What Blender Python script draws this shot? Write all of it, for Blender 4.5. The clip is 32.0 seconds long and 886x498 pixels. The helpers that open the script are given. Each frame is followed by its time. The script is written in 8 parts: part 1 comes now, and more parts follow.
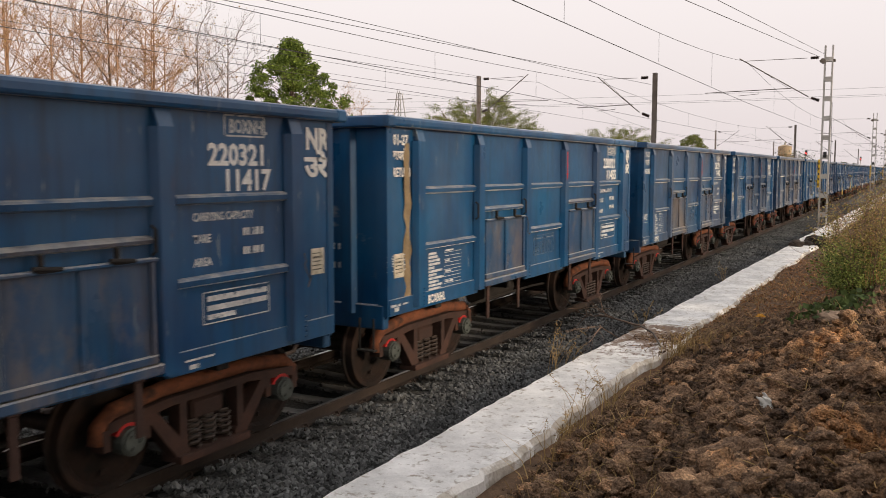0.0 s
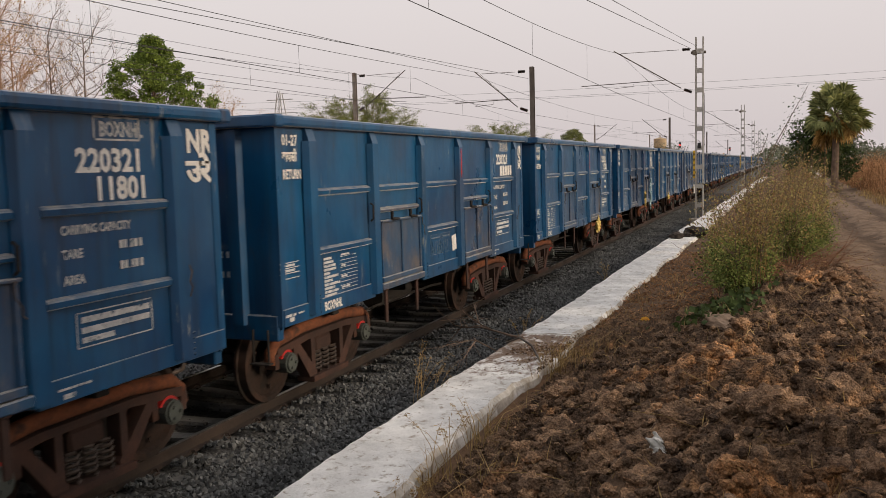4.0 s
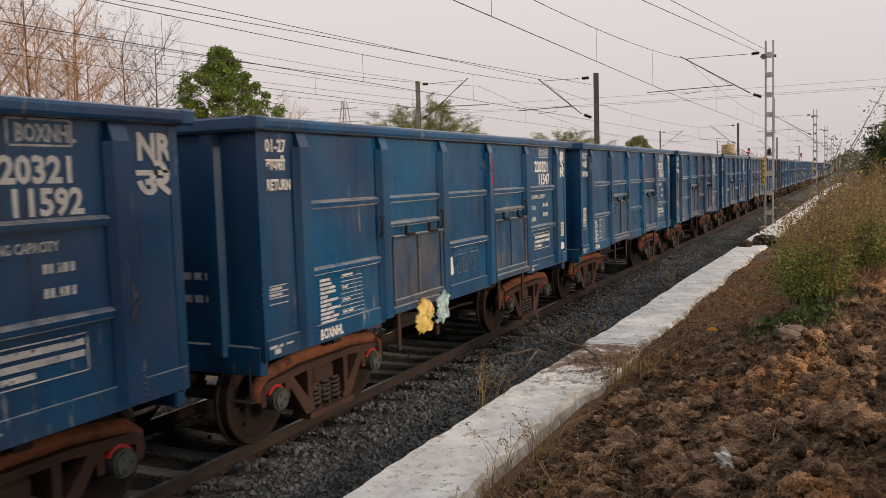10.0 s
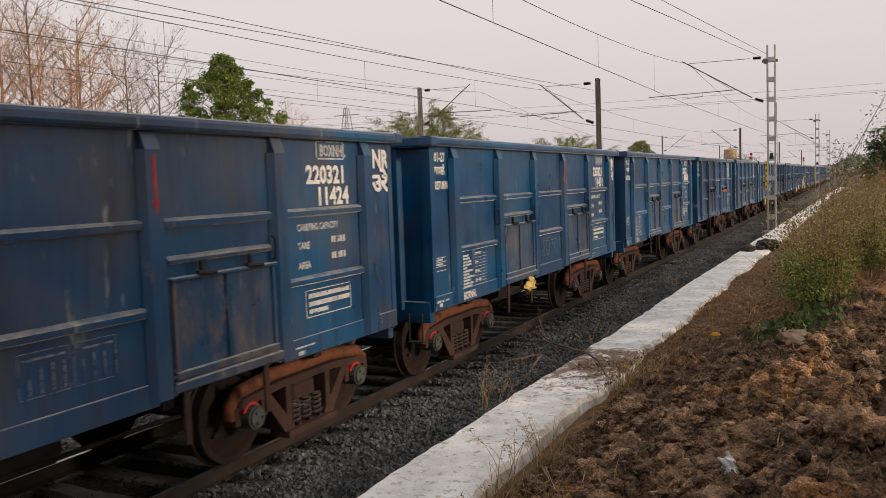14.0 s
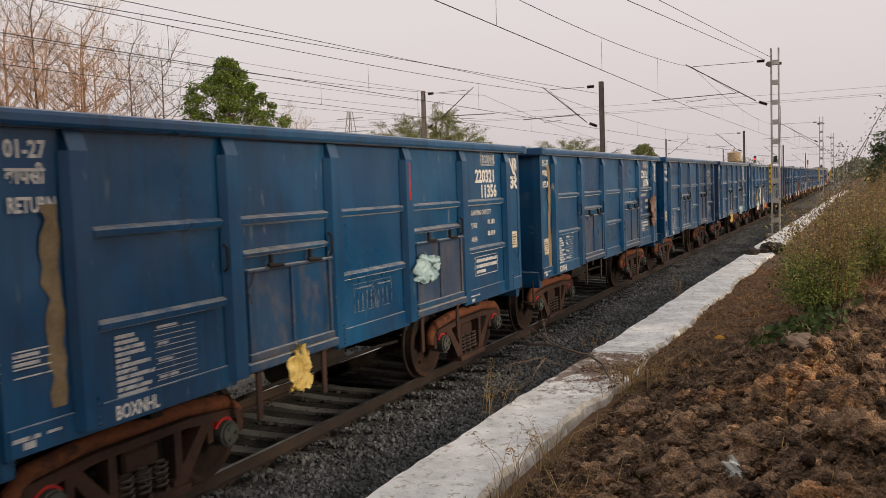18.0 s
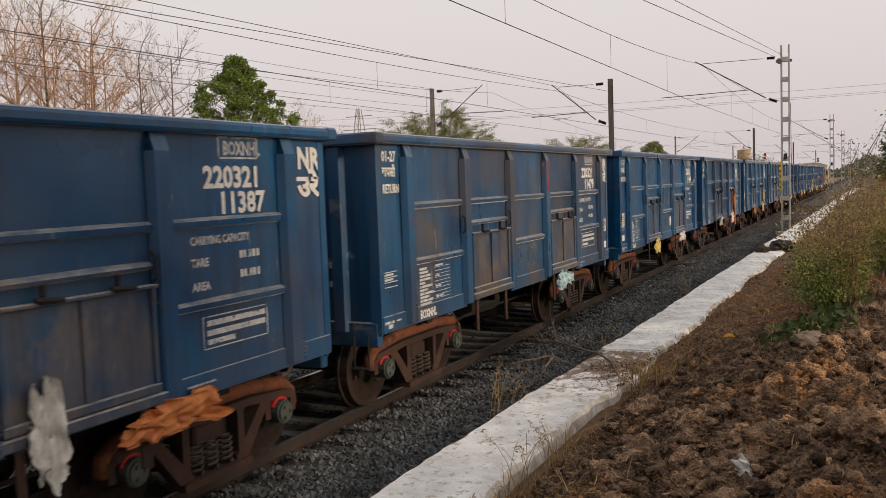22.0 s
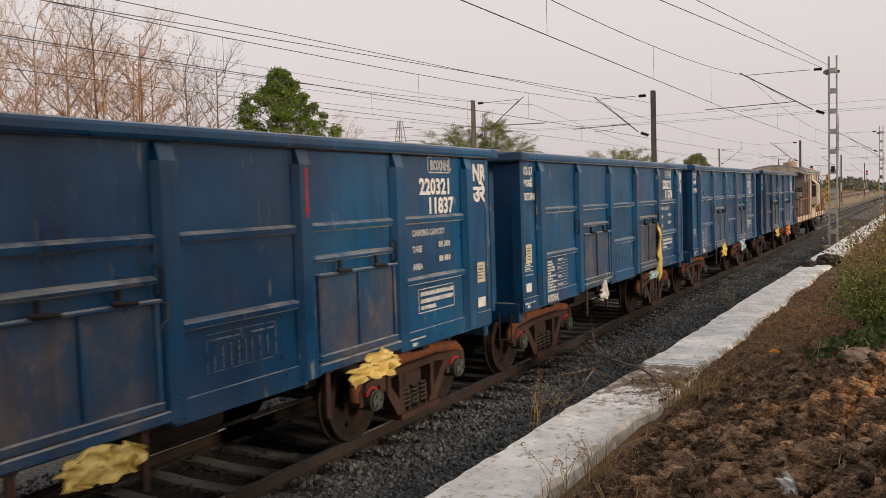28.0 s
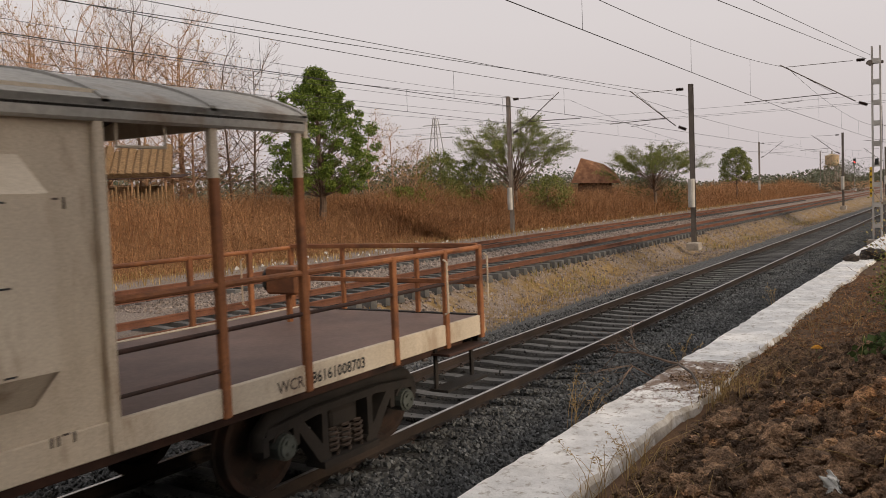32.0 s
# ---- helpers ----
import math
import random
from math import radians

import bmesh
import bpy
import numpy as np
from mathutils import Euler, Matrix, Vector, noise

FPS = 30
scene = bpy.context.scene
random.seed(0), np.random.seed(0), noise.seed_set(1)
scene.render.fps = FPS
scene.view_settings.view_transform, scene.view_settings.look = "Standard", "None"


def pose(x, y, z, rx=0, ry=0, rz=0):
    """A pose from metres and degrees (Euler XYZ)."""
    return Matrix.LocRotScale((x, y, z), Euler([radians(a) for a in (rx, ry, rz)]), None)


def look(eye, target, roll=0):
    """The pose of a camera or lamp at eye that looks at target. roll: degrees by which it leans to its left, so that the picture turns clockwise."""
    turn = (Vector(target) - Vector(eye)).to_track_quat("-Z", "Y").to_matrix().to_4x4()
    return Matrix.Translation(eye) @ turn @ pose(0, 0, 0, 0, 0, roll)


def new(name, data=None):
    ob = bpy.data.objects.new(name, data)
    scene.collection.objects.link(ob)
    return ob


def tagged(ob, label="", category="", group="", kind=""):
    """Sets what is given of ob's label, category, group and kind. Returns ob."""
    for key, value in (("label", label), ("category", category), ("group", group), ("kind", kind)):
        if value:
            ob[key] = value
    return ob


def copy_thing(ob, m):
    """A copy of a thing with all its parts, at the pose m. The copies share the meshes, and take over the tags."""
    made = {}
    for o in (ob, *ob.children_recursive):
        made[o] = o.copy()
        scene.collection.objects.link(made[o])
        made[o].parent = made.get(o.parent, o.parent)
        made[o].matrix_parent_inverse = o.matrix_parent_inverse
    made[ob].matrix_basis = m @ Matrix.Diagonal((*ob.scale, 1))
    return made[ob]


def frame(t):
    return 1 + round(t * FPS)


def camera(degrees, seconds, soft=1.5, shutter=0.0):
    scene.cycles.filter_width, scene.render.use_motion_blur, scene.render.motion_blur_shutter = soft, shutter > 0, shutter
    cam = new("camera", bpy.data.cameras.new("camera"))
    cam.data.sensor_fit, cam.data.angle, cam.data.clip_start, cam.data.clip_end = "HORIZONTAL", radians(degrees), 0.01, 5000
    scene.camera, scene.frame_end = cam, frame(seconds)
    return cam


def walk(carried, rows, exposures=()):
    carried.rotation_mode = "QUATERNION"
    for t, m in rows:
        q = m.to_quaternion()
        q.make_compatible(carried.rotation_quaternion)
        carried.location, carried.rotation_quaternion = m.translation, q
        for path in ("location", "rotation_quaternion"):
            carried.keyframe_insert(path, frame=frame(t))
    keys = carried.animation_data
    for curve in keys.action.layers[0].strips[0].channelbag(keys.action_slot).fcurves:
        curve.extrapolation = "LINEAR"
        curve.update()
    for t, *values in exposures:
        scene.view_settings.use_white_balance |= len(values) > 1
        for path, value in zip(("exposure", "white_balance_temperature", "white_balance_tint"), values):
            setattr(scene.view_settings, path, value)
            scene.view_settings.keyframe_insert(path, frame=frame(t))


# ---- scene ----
# Metres. The near track's centre line is x = 0, its rail tops z = 0; the train runs towards -y.
cam = camera(54.43, 32.0, 0.5, 0.08)

PATH = (
    (0, 6.928, -1.665, 2.779, 84.756, -0.05, 28.574),
    (0.5, 6.904, -1.709, 2.737, 85.684, 1.085, 23.9),
    (1, 6.903, -1.728, 2.735, 85.934, 1.408, 23.422),
    (1.5, 6.883, -1.709, 2.733, 85.444, 1.783, 22.128),
    (2, 6.878, -1.71, 2.728, 85.652, 1.688, 21.093),
    (2.5, 6.87, -1.697, 2.722, 85.693, 2.009, 20.022),
    (3, 6.707, -0.252, 2.78, 84.57, 1.476, 21.398),
    (3.5, 6.678, -0.056, 2.779, 84.466, 1.565, 21.125),
    (5.5, 6.668, 0, 2.778, 85.578, 0.821, 21.713),
    (6, 6.668, 0, 2.778, 85.485, 1.725, 24.471),
    (6.5, 6.668, 0, 2.778, 85.398, 2.12, 25.351),
    (7, 6.668, 0, 2.778, 85.355, 2.195, 25.647),
    (7.5, 6.668, 0, 2.778, 85.456, 2.186, 25.666),
    (8, 6.668, 0, 2.778, 85.375, 2.043, 25.531),
    (8.5, 6.668, 0, 2.778, 85.359, 1.894, 25.479),
    (9, 6.668, 0, 2.778, 85.443, 1.791, 25.396),
    (9.5, 6.668, 0, 2.778, 85.191, 1.649, 25.321),
    (10, 6.668, 0, 2.778, 85.23, 1.708, 25.294),
    (10.5, 6.668, 0, 2.778, 85.288, 1.688, 25.331),
    (11, 6.668, 0, 2.778, 85.407, 1.8, 25.253),
    (11.5, 6.668, 0, 2.778, 85.554, 1.803, 25.188),
    (12, 6.668, 0, 2.778, 85.571, 1.877, 25.272),
    (12.5, 6.668, 0, 2.778, 85.58, 1.885, 25.405),
    (13, 6.668, 0, 2.778, 85.575, 1.863, 25.475),
    (13.5, 6.668, 0, 2.778, 85.532, 1.944, 25.439),
    (14, 6.668, 0, 2.778, 85.632, 1.978, 25.448),
    (14.5, 6.668, 0, 2.778, 85.52, 1.968, 25.49),
    (16.5, 6.668, 0, 2.778, 85.566, 1.93, 25.497),
    (17, 6.668, 0, 2.778, 85.528, 1.781, 25.568),
    (17.5, 6.668, 0, 2.778, 85.711, 1.881, 25.654),
    (18, 6.668, 0, 2.778, 85.851, 2.004, 25.681),
    (18.5, 6.668, 0, 2.778, 85.935, 1.978, 25.936),
    (19, 6.668, 0, 2.778, 85.922, 1.9, 25.959),
    (19.5, 6.668, 0, 2.778, 85.809, 1.877, 25.88),
    (20, 6.668, 0, 2.778, 85.865, 2.015, 25.974),
    (20.5, 6.668, 0, 2.778, 85.902, 1.988, 26.106),
    (21, 6.668, 0, 2.778, 85.859, 2.071, 26.176),
    (21.5, 6.668, 0, 2.778, 85.69, 1.984, 26.179),
    (22, 6.668, 0, 2.778, 85.721, 2.035, 26.257),
    (22.5, 6.668, 0, 2.778, 85.931, 2.059, 26.251),
    (23, 6.668, 0, 2.778, 85.995, 2.108, 26.347),
    (23.5, 6.668, 0, 2.778, 86.106, 2.045, 26.411),
    (24, 6.668, 0, 2.778, 86.092, 1.894, 26.421),
    (24.5, 6.668, 0, 2.778, 86.148, 2.005, 26.534),
    (26.5, 6.668, 0, 2.778, 86.236, 1.796, 27.252),
    (27, 6.668, 0, 2.778, 86.399, 1.883, 27.762),
    (27.5, 6.668, 0, 2.778, 86.486, 1.799, 28.522),
    (28, 6.668, 0, 2.778, 86.578, 1.795, 28.946),
    (28.5, 6.668, 0, 2.778, 86.645, 1.746, 29),
    (29, 6.668, 0, 2.778, 86.252, 1.744, 28.951),
    (29.5, 6.668, 0, 2.778, 85.778, 2.042, 29.409),
    (30, 6.668, 0, 2.778, 85.582, 2.324, 30.126),
    (30.5, 6.668, 0, 2.778, 85.882, 2.418, 30.619),
    (31, 6.668, 0, 2.778, 86.189, 2.273, 30.881),
    (31.5, 6.668, 0, 2.778, 86.367, 2.281, 31.472),
    (32, 6.668, 0, 2.778, 86.449, 2.303, 31.314),
)
LIGHT = ((0, 0.32), (0.5, 0.18), (1.0, 0.05), (2.0, -0.02), (2.4, -0.02), (3.2, 0.0), (31.3, 0.0), (31.6, -0.12), (32.0, -0.12))
walk(cam, [(t, pose(x, y, z, a, b, c)) for t, x, y, z, a, b, c in PATH], LIGHT)

# ---- world and sun ----
SUN_AZ, SUN_EL = 95.0, 17.0      # degrees from +y towards +x, and above the horizon
world = bpy.data.worlds.new("hazy_sky")
scene.world = world
world.use_nodes = True
wn = world.node_tree.nodes
wl = world.node_tree.links
sky = wn.new("ShaderNodeTexSky")
sky.sky_type = "NISHITA"
sky.sun_disc = False
sky.sun_elevation = radians(SUN_EL)
sky.sun_rotation = radians(SUN_AZ)
sky.dust_density = 6.0
sky.air_density = 1.2
dim = wn.new("ShaderNodeMixRGB")
dim.blend_type = "MULTIPLY"
dim.inputs[0].default_value = 1.0
dim.inputs[2].default_value = (0.10, 0.10, 0.10, 1)
wl.new(sky.outputs[0], dim.inputs[1])
# a high, even veil of haze: pinkish low down, greyer overhead
tc = wn.new("ShaderNodeTexCoord")
sep = wn.new("ShaderNodeSeparateXYZ")
wl.new(tc.outputs["Generated"], sep.inputs[0])
ramp = wn.new("ShaderNodeValToRGB")
ramp.color_ramp.elements[0].position = 0.0
ramp.color_ramp.elements[0].color = (0.71, 0.632, 0.635, 1)
ramp.color_ramp.elements[1].position = 0.6
ramp.color_ramp.elements[1].color = (0.92, 0.87, 0.86, 1)
e = ramp.color_ramp.elements.new(0.18)
e.color = (0.835, 0.76, 0.75, 1)
wl.new(sep.outputs[2], ramp.inputs[0])
veil = wn.new("ShaderNodeMixRGB")
veil.inputs[0].default_value = 0.88
wl.new(dim.outputs[0], veil.inputs[1])
wl.new(ramp.outputs[0], veil.inputs[2])
wl.new(veil.outputs[0], wn["Background"].inputs[0])
wn["Background"].inputs[1].default_value = 1.0

sun = new("sun", bpy.data.lights.new("sun", "SUN"))
sun.data.energy = 2.25
sun.data.angle = radians(10)
sun.data.color = (1.0, 0.81, 0.60)
az, el = radians(SUN_AZ), radians(SUN_EL)
sun.matrix_world = look((0, 0, 0), (-math.sin(az) * math.cos(el), -math.cos(az) * math.cos(el), -math.sin(el)))


# ---- materials ----
def nodes_of(name):
    m = bpy.data.materials.new(name)
    m.use_nodes = True
    n, l = m.node_tree.nodes, m.node_tree.links
    return m, n, l, n["Principled BSDF"]


def noise_node(n, l, scale, detail=6.0, rough=0.6, vec=None, stretch=None):
    tex = n.new("ShaderNodeTexNoise")
    tex.inputs["Scale"].default_value = scale
    tex.inputs["Detail"].default_value = detail
    tex.inputs["Roughness"].default_value = rough
    if vec is not None:
        if stretch:
            mp = n.new("ShaderNodeMapping")
            mp.inputs["Scale"].default_value = stretch
            l.new(vec, mp.inputs[0])
            vec = mp.outputs[0]
        l.new(vec, tex.inputs["Vector"])
    return tex.outputs["Fac"]


def ramp_node(n, l, fac, stops):
    r = n.new("ShaderNodeValToRGB")
    while len(r.color_ramp.elements) < len(stops):
        r.color_ramp.elements.new(0.5)
    for e, (p, c) in zip(r.color_ramp.elements, stops):
        e.position = p
        e.color = (*c, 1) if len(c) == 3 else c
    l.new(fac, r.inputs[0])
    return r.outputs[0]


def mix_node(n, l, fac, a, b, blend="MIX"):
    m = n.new("ShaderNodeMixRGB")
    m.blend_type = blend
    for i, v in enumerate((fac, a, b)):
        if isinstance(v, (int, float)):
            m.inputs[i].default_value = v
        elif isinstance(v, tuple):
            m.inputs[i].default_value = (*v, 1)
        else:
            l.new(v, m.inputs[i])
    return m.outputs[0]


def math_node(n, l, op, a, b=None):
    m = n.new("ShaderNodeMath")
    m.operation = op
    m.use_clamp = op in ("ADD", "MULTIPLY", "SUBTRACT")
    for i, v in enumerate((a, b)):
        if v is None:
            continue
        if isinstance(v, (int, float)):
            m.inputs[i].default_value = v
        else:
            l.new(v, m.inputs[i])
    return m.outputs[0]


def bump_node(n, l, bsdf, fac, strength, dist):
    b = n.new("ShaderNodeBump")
    b.inputs["Strength"].default_value = strength
    b.inputs["Distance"].default_value = dist
    l.new(fac, b.inputs["Height"])
    l.new(b.outputs[0], bsdf.inputs["Normal"])


def surface(name, dark, light, scale=3.0, fine=40.0, rough=0.85, metal=0.0, bump=0.3, dist=0.01, tint=None, tint_at=(0.5, 0.7),
            tint_scale=1.0, spread=0.0, islands=False, world_space=False, stretch=None, spec=0.5):
    """A two-scale procedural surface. tint: a third colour in patches. spread: variation from piece to piece."""
    m, n, l, b = nodes_of(name)
    t = n.new("ShaderNodeTexCoord")
    if world_space:
        g = n.new("ShaderNodeNewGeometry")
        vec = g.outputs["Position"]
    else:
        vec = t.outputs["Object"]
    big = noise_node(n, l, scale, 5, 0.6, vec, stretch)
    small = noise_node(n, l, fine, 4, 0.6, vec)
    col = ramp_node(n, l, big, ((0.3, dark), (0.7, light)))
    col = mix_node(n, l, 0.55, col, ramp_node(n, l, small, ((0.25, (0.35, 0.35, 0.35)), (0.75, (0.72, 0.72, 0.72)))), "OVERLAY")
    if tint:
        patch = noise_node(n, l, tint_scale, 6, 0.65, vec, stretch)
        mask = ramp_node(n, l, patch, ((tint_at[0], (0, 0, 0)), (tint_at[1], (1, 1, 1))))
        col = mix_node(n, l, mask, col, tint)
    if spread:
        if islands:
            g2 = n.new("ShaderNodeNewGeometry")
            rnd = g2.outputs["Random Per Island"]
        else:
            oi = n.new("ShaderNodeObjectInfo")
            rnd = oi.outputs["Random"]
        lo, hi = 1 - spread, 1 + spread
        col = mix_node(n, l, 1.0, col, ramp_node(n, l, rnd, ((0.0, (lo, lo, lo)), (1.0, (hi, hi, hi)))), "MULTIPLY")
    l.new(col, b.inputs["Base Color"])
    b.inputs["Roughness"].default_value = rough
    b.inputs["Metallic"].default_value = metal
    b.inputs["Specular IOR Level"].default_value = spec
    if bump:
        bump_node(n, l, b, mix_node(n, l, 0.5, big, small), bump, dist)
    return m


def wagon_paint(name, more_dust, ledges=True):
    """Blue steel paint. The object's colour holds each wagon's dust (R), rust (G) and offset of the stains (B)."""
    m, n, l, b = nodes_of(name)
    t = n.new("ShaderNodeTexCoord")
    oi = n.new("ShaderNodeObjectInfo")
    sp = n.new("ShaderNodeSeparateColor")
    l.new(oi.outputs["Color"], sp.inputs[0])
    far = n.new("ShaderNodeVectorMath")
    far.operation = "MULTIPLY_ADD"
    far.inputs[1].default_value = (57, 31, 17)
    comb = n.new("ShaderNodeCombineXYZ")
    for i in range(3):
        l.new(sp.outputs[2], comb.inputs[i])
    l.new(comb.outputs[0], far.inputs[0])
    l.new(t.outputs["Object"], far.inputs[2])
    vec = far.outputs[0]
    base = ramp_node(n, l, noise_node(n, l, 0.8, 4, 0.55, vec), ((0.3, (0.0014, 0.035, 0.108)), (0.7, (0.0040, 0.084, 0.200))))
    streak = noise_node(n, l, 1.0, 5, 0.6, vec, (9, 9, 0.55))
    base = mix_node(n, l, ramp_node(n, l, streak, ((0.5, (0, 0, 0)), (0.85, (0.38, 0.38, 0.38)))), base, (0.032, 0.098, 0.160))
    # road dust in soft clouds
    cloud = noise_node(n, l, 0.85, 5, 0.6, vec, (1, 1, 0.8))
    d1 = math_node(n, l, "MULTIPLY", ramp_node(n, l, cloud, ((0.46 - 0.06 * more_dust, (0, 0, 0)), (0.74 - 0.08 * more_dust, (1, 1, 1)))), math_node(n, l, "ADD", sp.outputs[0], 0.25 * more_dust))
    veil_all = n.new("ShaderNodeMapRange")      # wagons that are dusty all over
    veil_all.inputs["From Min"].default_value = 0.55
    veil_all.inputs["From Max"].default_value = 1.0
    veil_all.inputs["To Max"].default_value = 0.33
    l.new(sp.outputs[0], veil_all.inputs["Value"])
    d1 = math_node(n, l, "ADD", d1, veil_all.outputs[0])
    base = mix_node(n, l, d1, base, (0.088, 0.068, 0.052))
    if more_dust:
        oi2 = n.new("ShaderNodeObjectInfo")
        grime = ramp_node(n, l, oi2.outputs["Random"], ((0.0, (0.0, 0.0, 0.0)), (0.5, (0.18, 0.18, 0.18)), (1.0, (0.60, 0.60, 0.60))))
        grime = math_node(n, l, "MULTIPLY", grime, math_node(n, l, "ADD", math_node(n, l, "MULTIPLY", sp.outputs[0], 0.8), 0.55))
        mottle = noise_node(n, l, 1.7, 6, 0.68, vec, (1.2, 1.2, 0.7))
        grime = math_node(n, l, "MULTIPLY", grime, ramp_node(n, l, mottle, ((0.36, (0.25, 0.25, 0.25)), (0.62, (1.5, 1.5, 1.5)))))
        base = mix_node(n, l, grime, base, ramp_node(n, l, mottle, ((0.4, (0.060, 0.050, 0.046)), (0.66, (0.150, 0.118, 0.098)))))
        scuff = noise_node(n, l, 2.0, 9, 0.72, vec, (1.5, 1.5, 0.9))
        worn = math_node(n, l, "MULTIPLY", ramp_node(n, l, scuff, ((0.50, (0, 0, 0)), (0.70, (1, 1, 1)))), math_node(n, l, "ADD", sp.outputs[0], 0.48))
        base = mix_node(n, l, worn, base, (0.170, 0.135, 0.108))
        scrape = noise_node(n, l, 1.0, 8, 0.75, vec, (16, 16, 1.6))
        base = mix_node(n, l, math_node(n, l, "MULTIPLY", ramp_node(n, l, scrape, ((0.60, (0, 0, 0)), (0.68, (1, 1, 1)))), sp.outputs[1]), base, (0.115, 0.058, 0.034))
    # rust in runs and spots
    run = noise_node(n, l, 2.2, 8, 0.7, vec, (2.5, 2.5, 0.8))
    r1 = math_node(n, l, "MULTIPLY", ramp_node(n, l, run, ((0.60, (0, 0, 0)), (0.74, (0.8, 0.8, 0.8)))), sp.outputs[1])
    base = mix_node(n, l, r1, base, (0.085, 0.040, 0.022))
    speck = noise_node(n, l, 26, 3, 0.6, vec)
    base = mix_node(n, l, math_node(n, l, "MULTIPLY", ramp_node(n, l, speck, ((0.66, (0, 0, 0)), (0.74, (1, 1, 1)))), 0.35), base, (0.07, 0.06, 0.055))
    # dark washed-down grime in runs
    wash = noise_node(n, l, 1.0, 6, 0.65, vec, (6, 6, 0.45))
    base = mix_node(n, l, ramp_node(n, l, wash, ((0.50, (0, 0, 0)), (0.72, (0.55, 0.55, 0.55)))), base, (0.012, 0.016, 0.024))
    # long pale scuffs where cargo and grabs have scraped
    scuffs = noise_node(n, l, 1.0, 5, 0.6, vec, (1, 11, 1.9))
    thick = noise_node(n, l, 0.7, 3, 0.5, vec)
    sc = math_node(n, l, "MULTIPLY", ramp_node(n, l, scuffs, ((0.635, (0, 0, 0)), (0.69, (0.85, 0.85, 0.85)))), ramp_node(n, l, thick, ((0.45, (0, 0, 0)), (0.6, (1, 1, 1)))))
    base = mix_node(n, l, sc, base, (0.25, 0.26, 0.25))
    # chips and scratches of pale primer
    chip = noise_node(n, l, 1.0, 7, 0.7, vec, (4, 4, 1.2))
    base = mix_node(n, l, math_node(n, l, "MULTIPLY", ramp_node(n, l, chip, ((0.675, (0, 0, 0)), (0.72, (1, 1, 1)))), 0.55), base, (0.15, 0.18, 0.20))
    # dust that lies on whatever faces upwards
    g = n.new("ShaderNodeNewGeometry")
    sn = n.new("ShaderNodeSeparateXYZ")
    l.new(g.outputs["True Normal"], sn.inputs[0])
    if ledges:
        up = ramp_node(n, l, sn.outputs[2], ((0.25, (0, 0, 0)), (0.55, (0.38, 0.38, 0.38)), (0.9, (0.85, 0.85, 0.85))))
    else:
        up = ramp_node(n, l, sn.outputs[2], ((0.75, (0, 0, 0)), (0.95, (0.5, 0.5, 0.5))))
    lie = ramp_node(n, l, noise_node(n, l, 5.0, 6, 0.7, vec), ((0.36, (0.15, 0.15, 0.15)), (0.62, (1, 1, 1))))
    base = mix_node(n, l, math_node(n, l, "MULTIPLY", up, lie), base, (0.37, 0.345, 0.30))
    l.new(base, b.inputs["Base Color"])
    rr = ramp_node(n, l, cloud, ((0.35, (0.27, 0.27, 0.27)), (0.7, (0.50, 0.50, 0.50))))
    l.new(rr, b.inputs["Roughness"])
    b.inputs["Specular IOR Level"].default_value = 0.48
    film = n.new("ShaderNodeMapRange")      # film of dust, thicker on some wagons; its sheen also imitates haze and sky reflection
    film.inputs["From Min"].default_value = 0.1
    film.inputs["From Max"].default_value = 1.0
    film.inputs["To Min"].default_value = 0.68
    film.inputs["To Max"].default_value = 0.88
    l.new(sp.outputs[0], film.inputs["Value"])
    l.new(film.outputs[0], b.inputs["Sheen Weight"])
    b.inputs["Sheen Roughness"].default_value = 0.22
    l.new(mix_node(n, l, veil_all.outputs[0], (0.78, 0.73, 0.65), (0.85, 0.60, 0.40)), b.inputs["Sheen Tint"])
    bump_node(n, l, b, mix_node(n, l, 0.03, noise_node(n, l, 1.4, 3, 0.5, vec), noise_node(n, l, 30, 3, 0.5, vec)), 0.35, 0.05)
    return m


M_PAINT = wagon_paint("blue_wagon_paint", 0.0)
M_COPING = wagon_paint("blue_coping_paint", 0.0, False)
M_DOOR = wagon_paint("scuffed_blue_door_paint", 0.6)
M_RUST = surface("rusty_brown_steel", (0.018, 0.010, 0.008), (0.062, 0.027, 0.018), 2.5, 35, 0.85, 0.1, 0.4, 0.006, (0.11, 0.036, 0.014), (0.62, 0.80), 1.6)
M_CHORD = surface("orange_rust_steel", (0.080, 0.026, 0.012), (0.25, 0.078, 0.028), 3.5, 35, 0.9, 0.0, 0.5, 0.008, (0.035, 0.017, 0.012), (0.46, 0.66), 3.4)
M_AXLE = surface("grey_green_bearing_cap", (0.035, 0.042, 0.038), (0.085, 0.095, 0.086), 6, 40, 0.6, 0.2)
M_UNDER = surface("grimy_underframe", (0.006, 0.005, 0.0045), (0.020, 0.015, 0.012), 3, 30, 0.9)
M_WHEEL = surface("wheel_steel", (0.007, 0.006, 0.005), (0.024, 0.016, 0.013), 4, 40, 0.7, 0.4, tint=(0.060, 0.030, 0.020), tint_scale=1.2, spread=0.3)
M_TREAD = surface("bright_rail_steel", (0.30, 0.29, 0.28), (0.50, 0.48, 0.46), 5, 60, 0.32, 0.9, 0.1)
M_RAIL = surface("brown_rail_steel", (0.016, 0.011, 0.009), (0.042, 0.027, 0.020), 1.5, 40, 0.85, 0.1, 0.3, 0.004)
M_RAIL2 = surface("rust_red_rail", (0.085, 0.034, 0.020), (0.17, 0.070, 0.038), 1.5, 40, 0.9, 0.0, 0.3, 0.004)
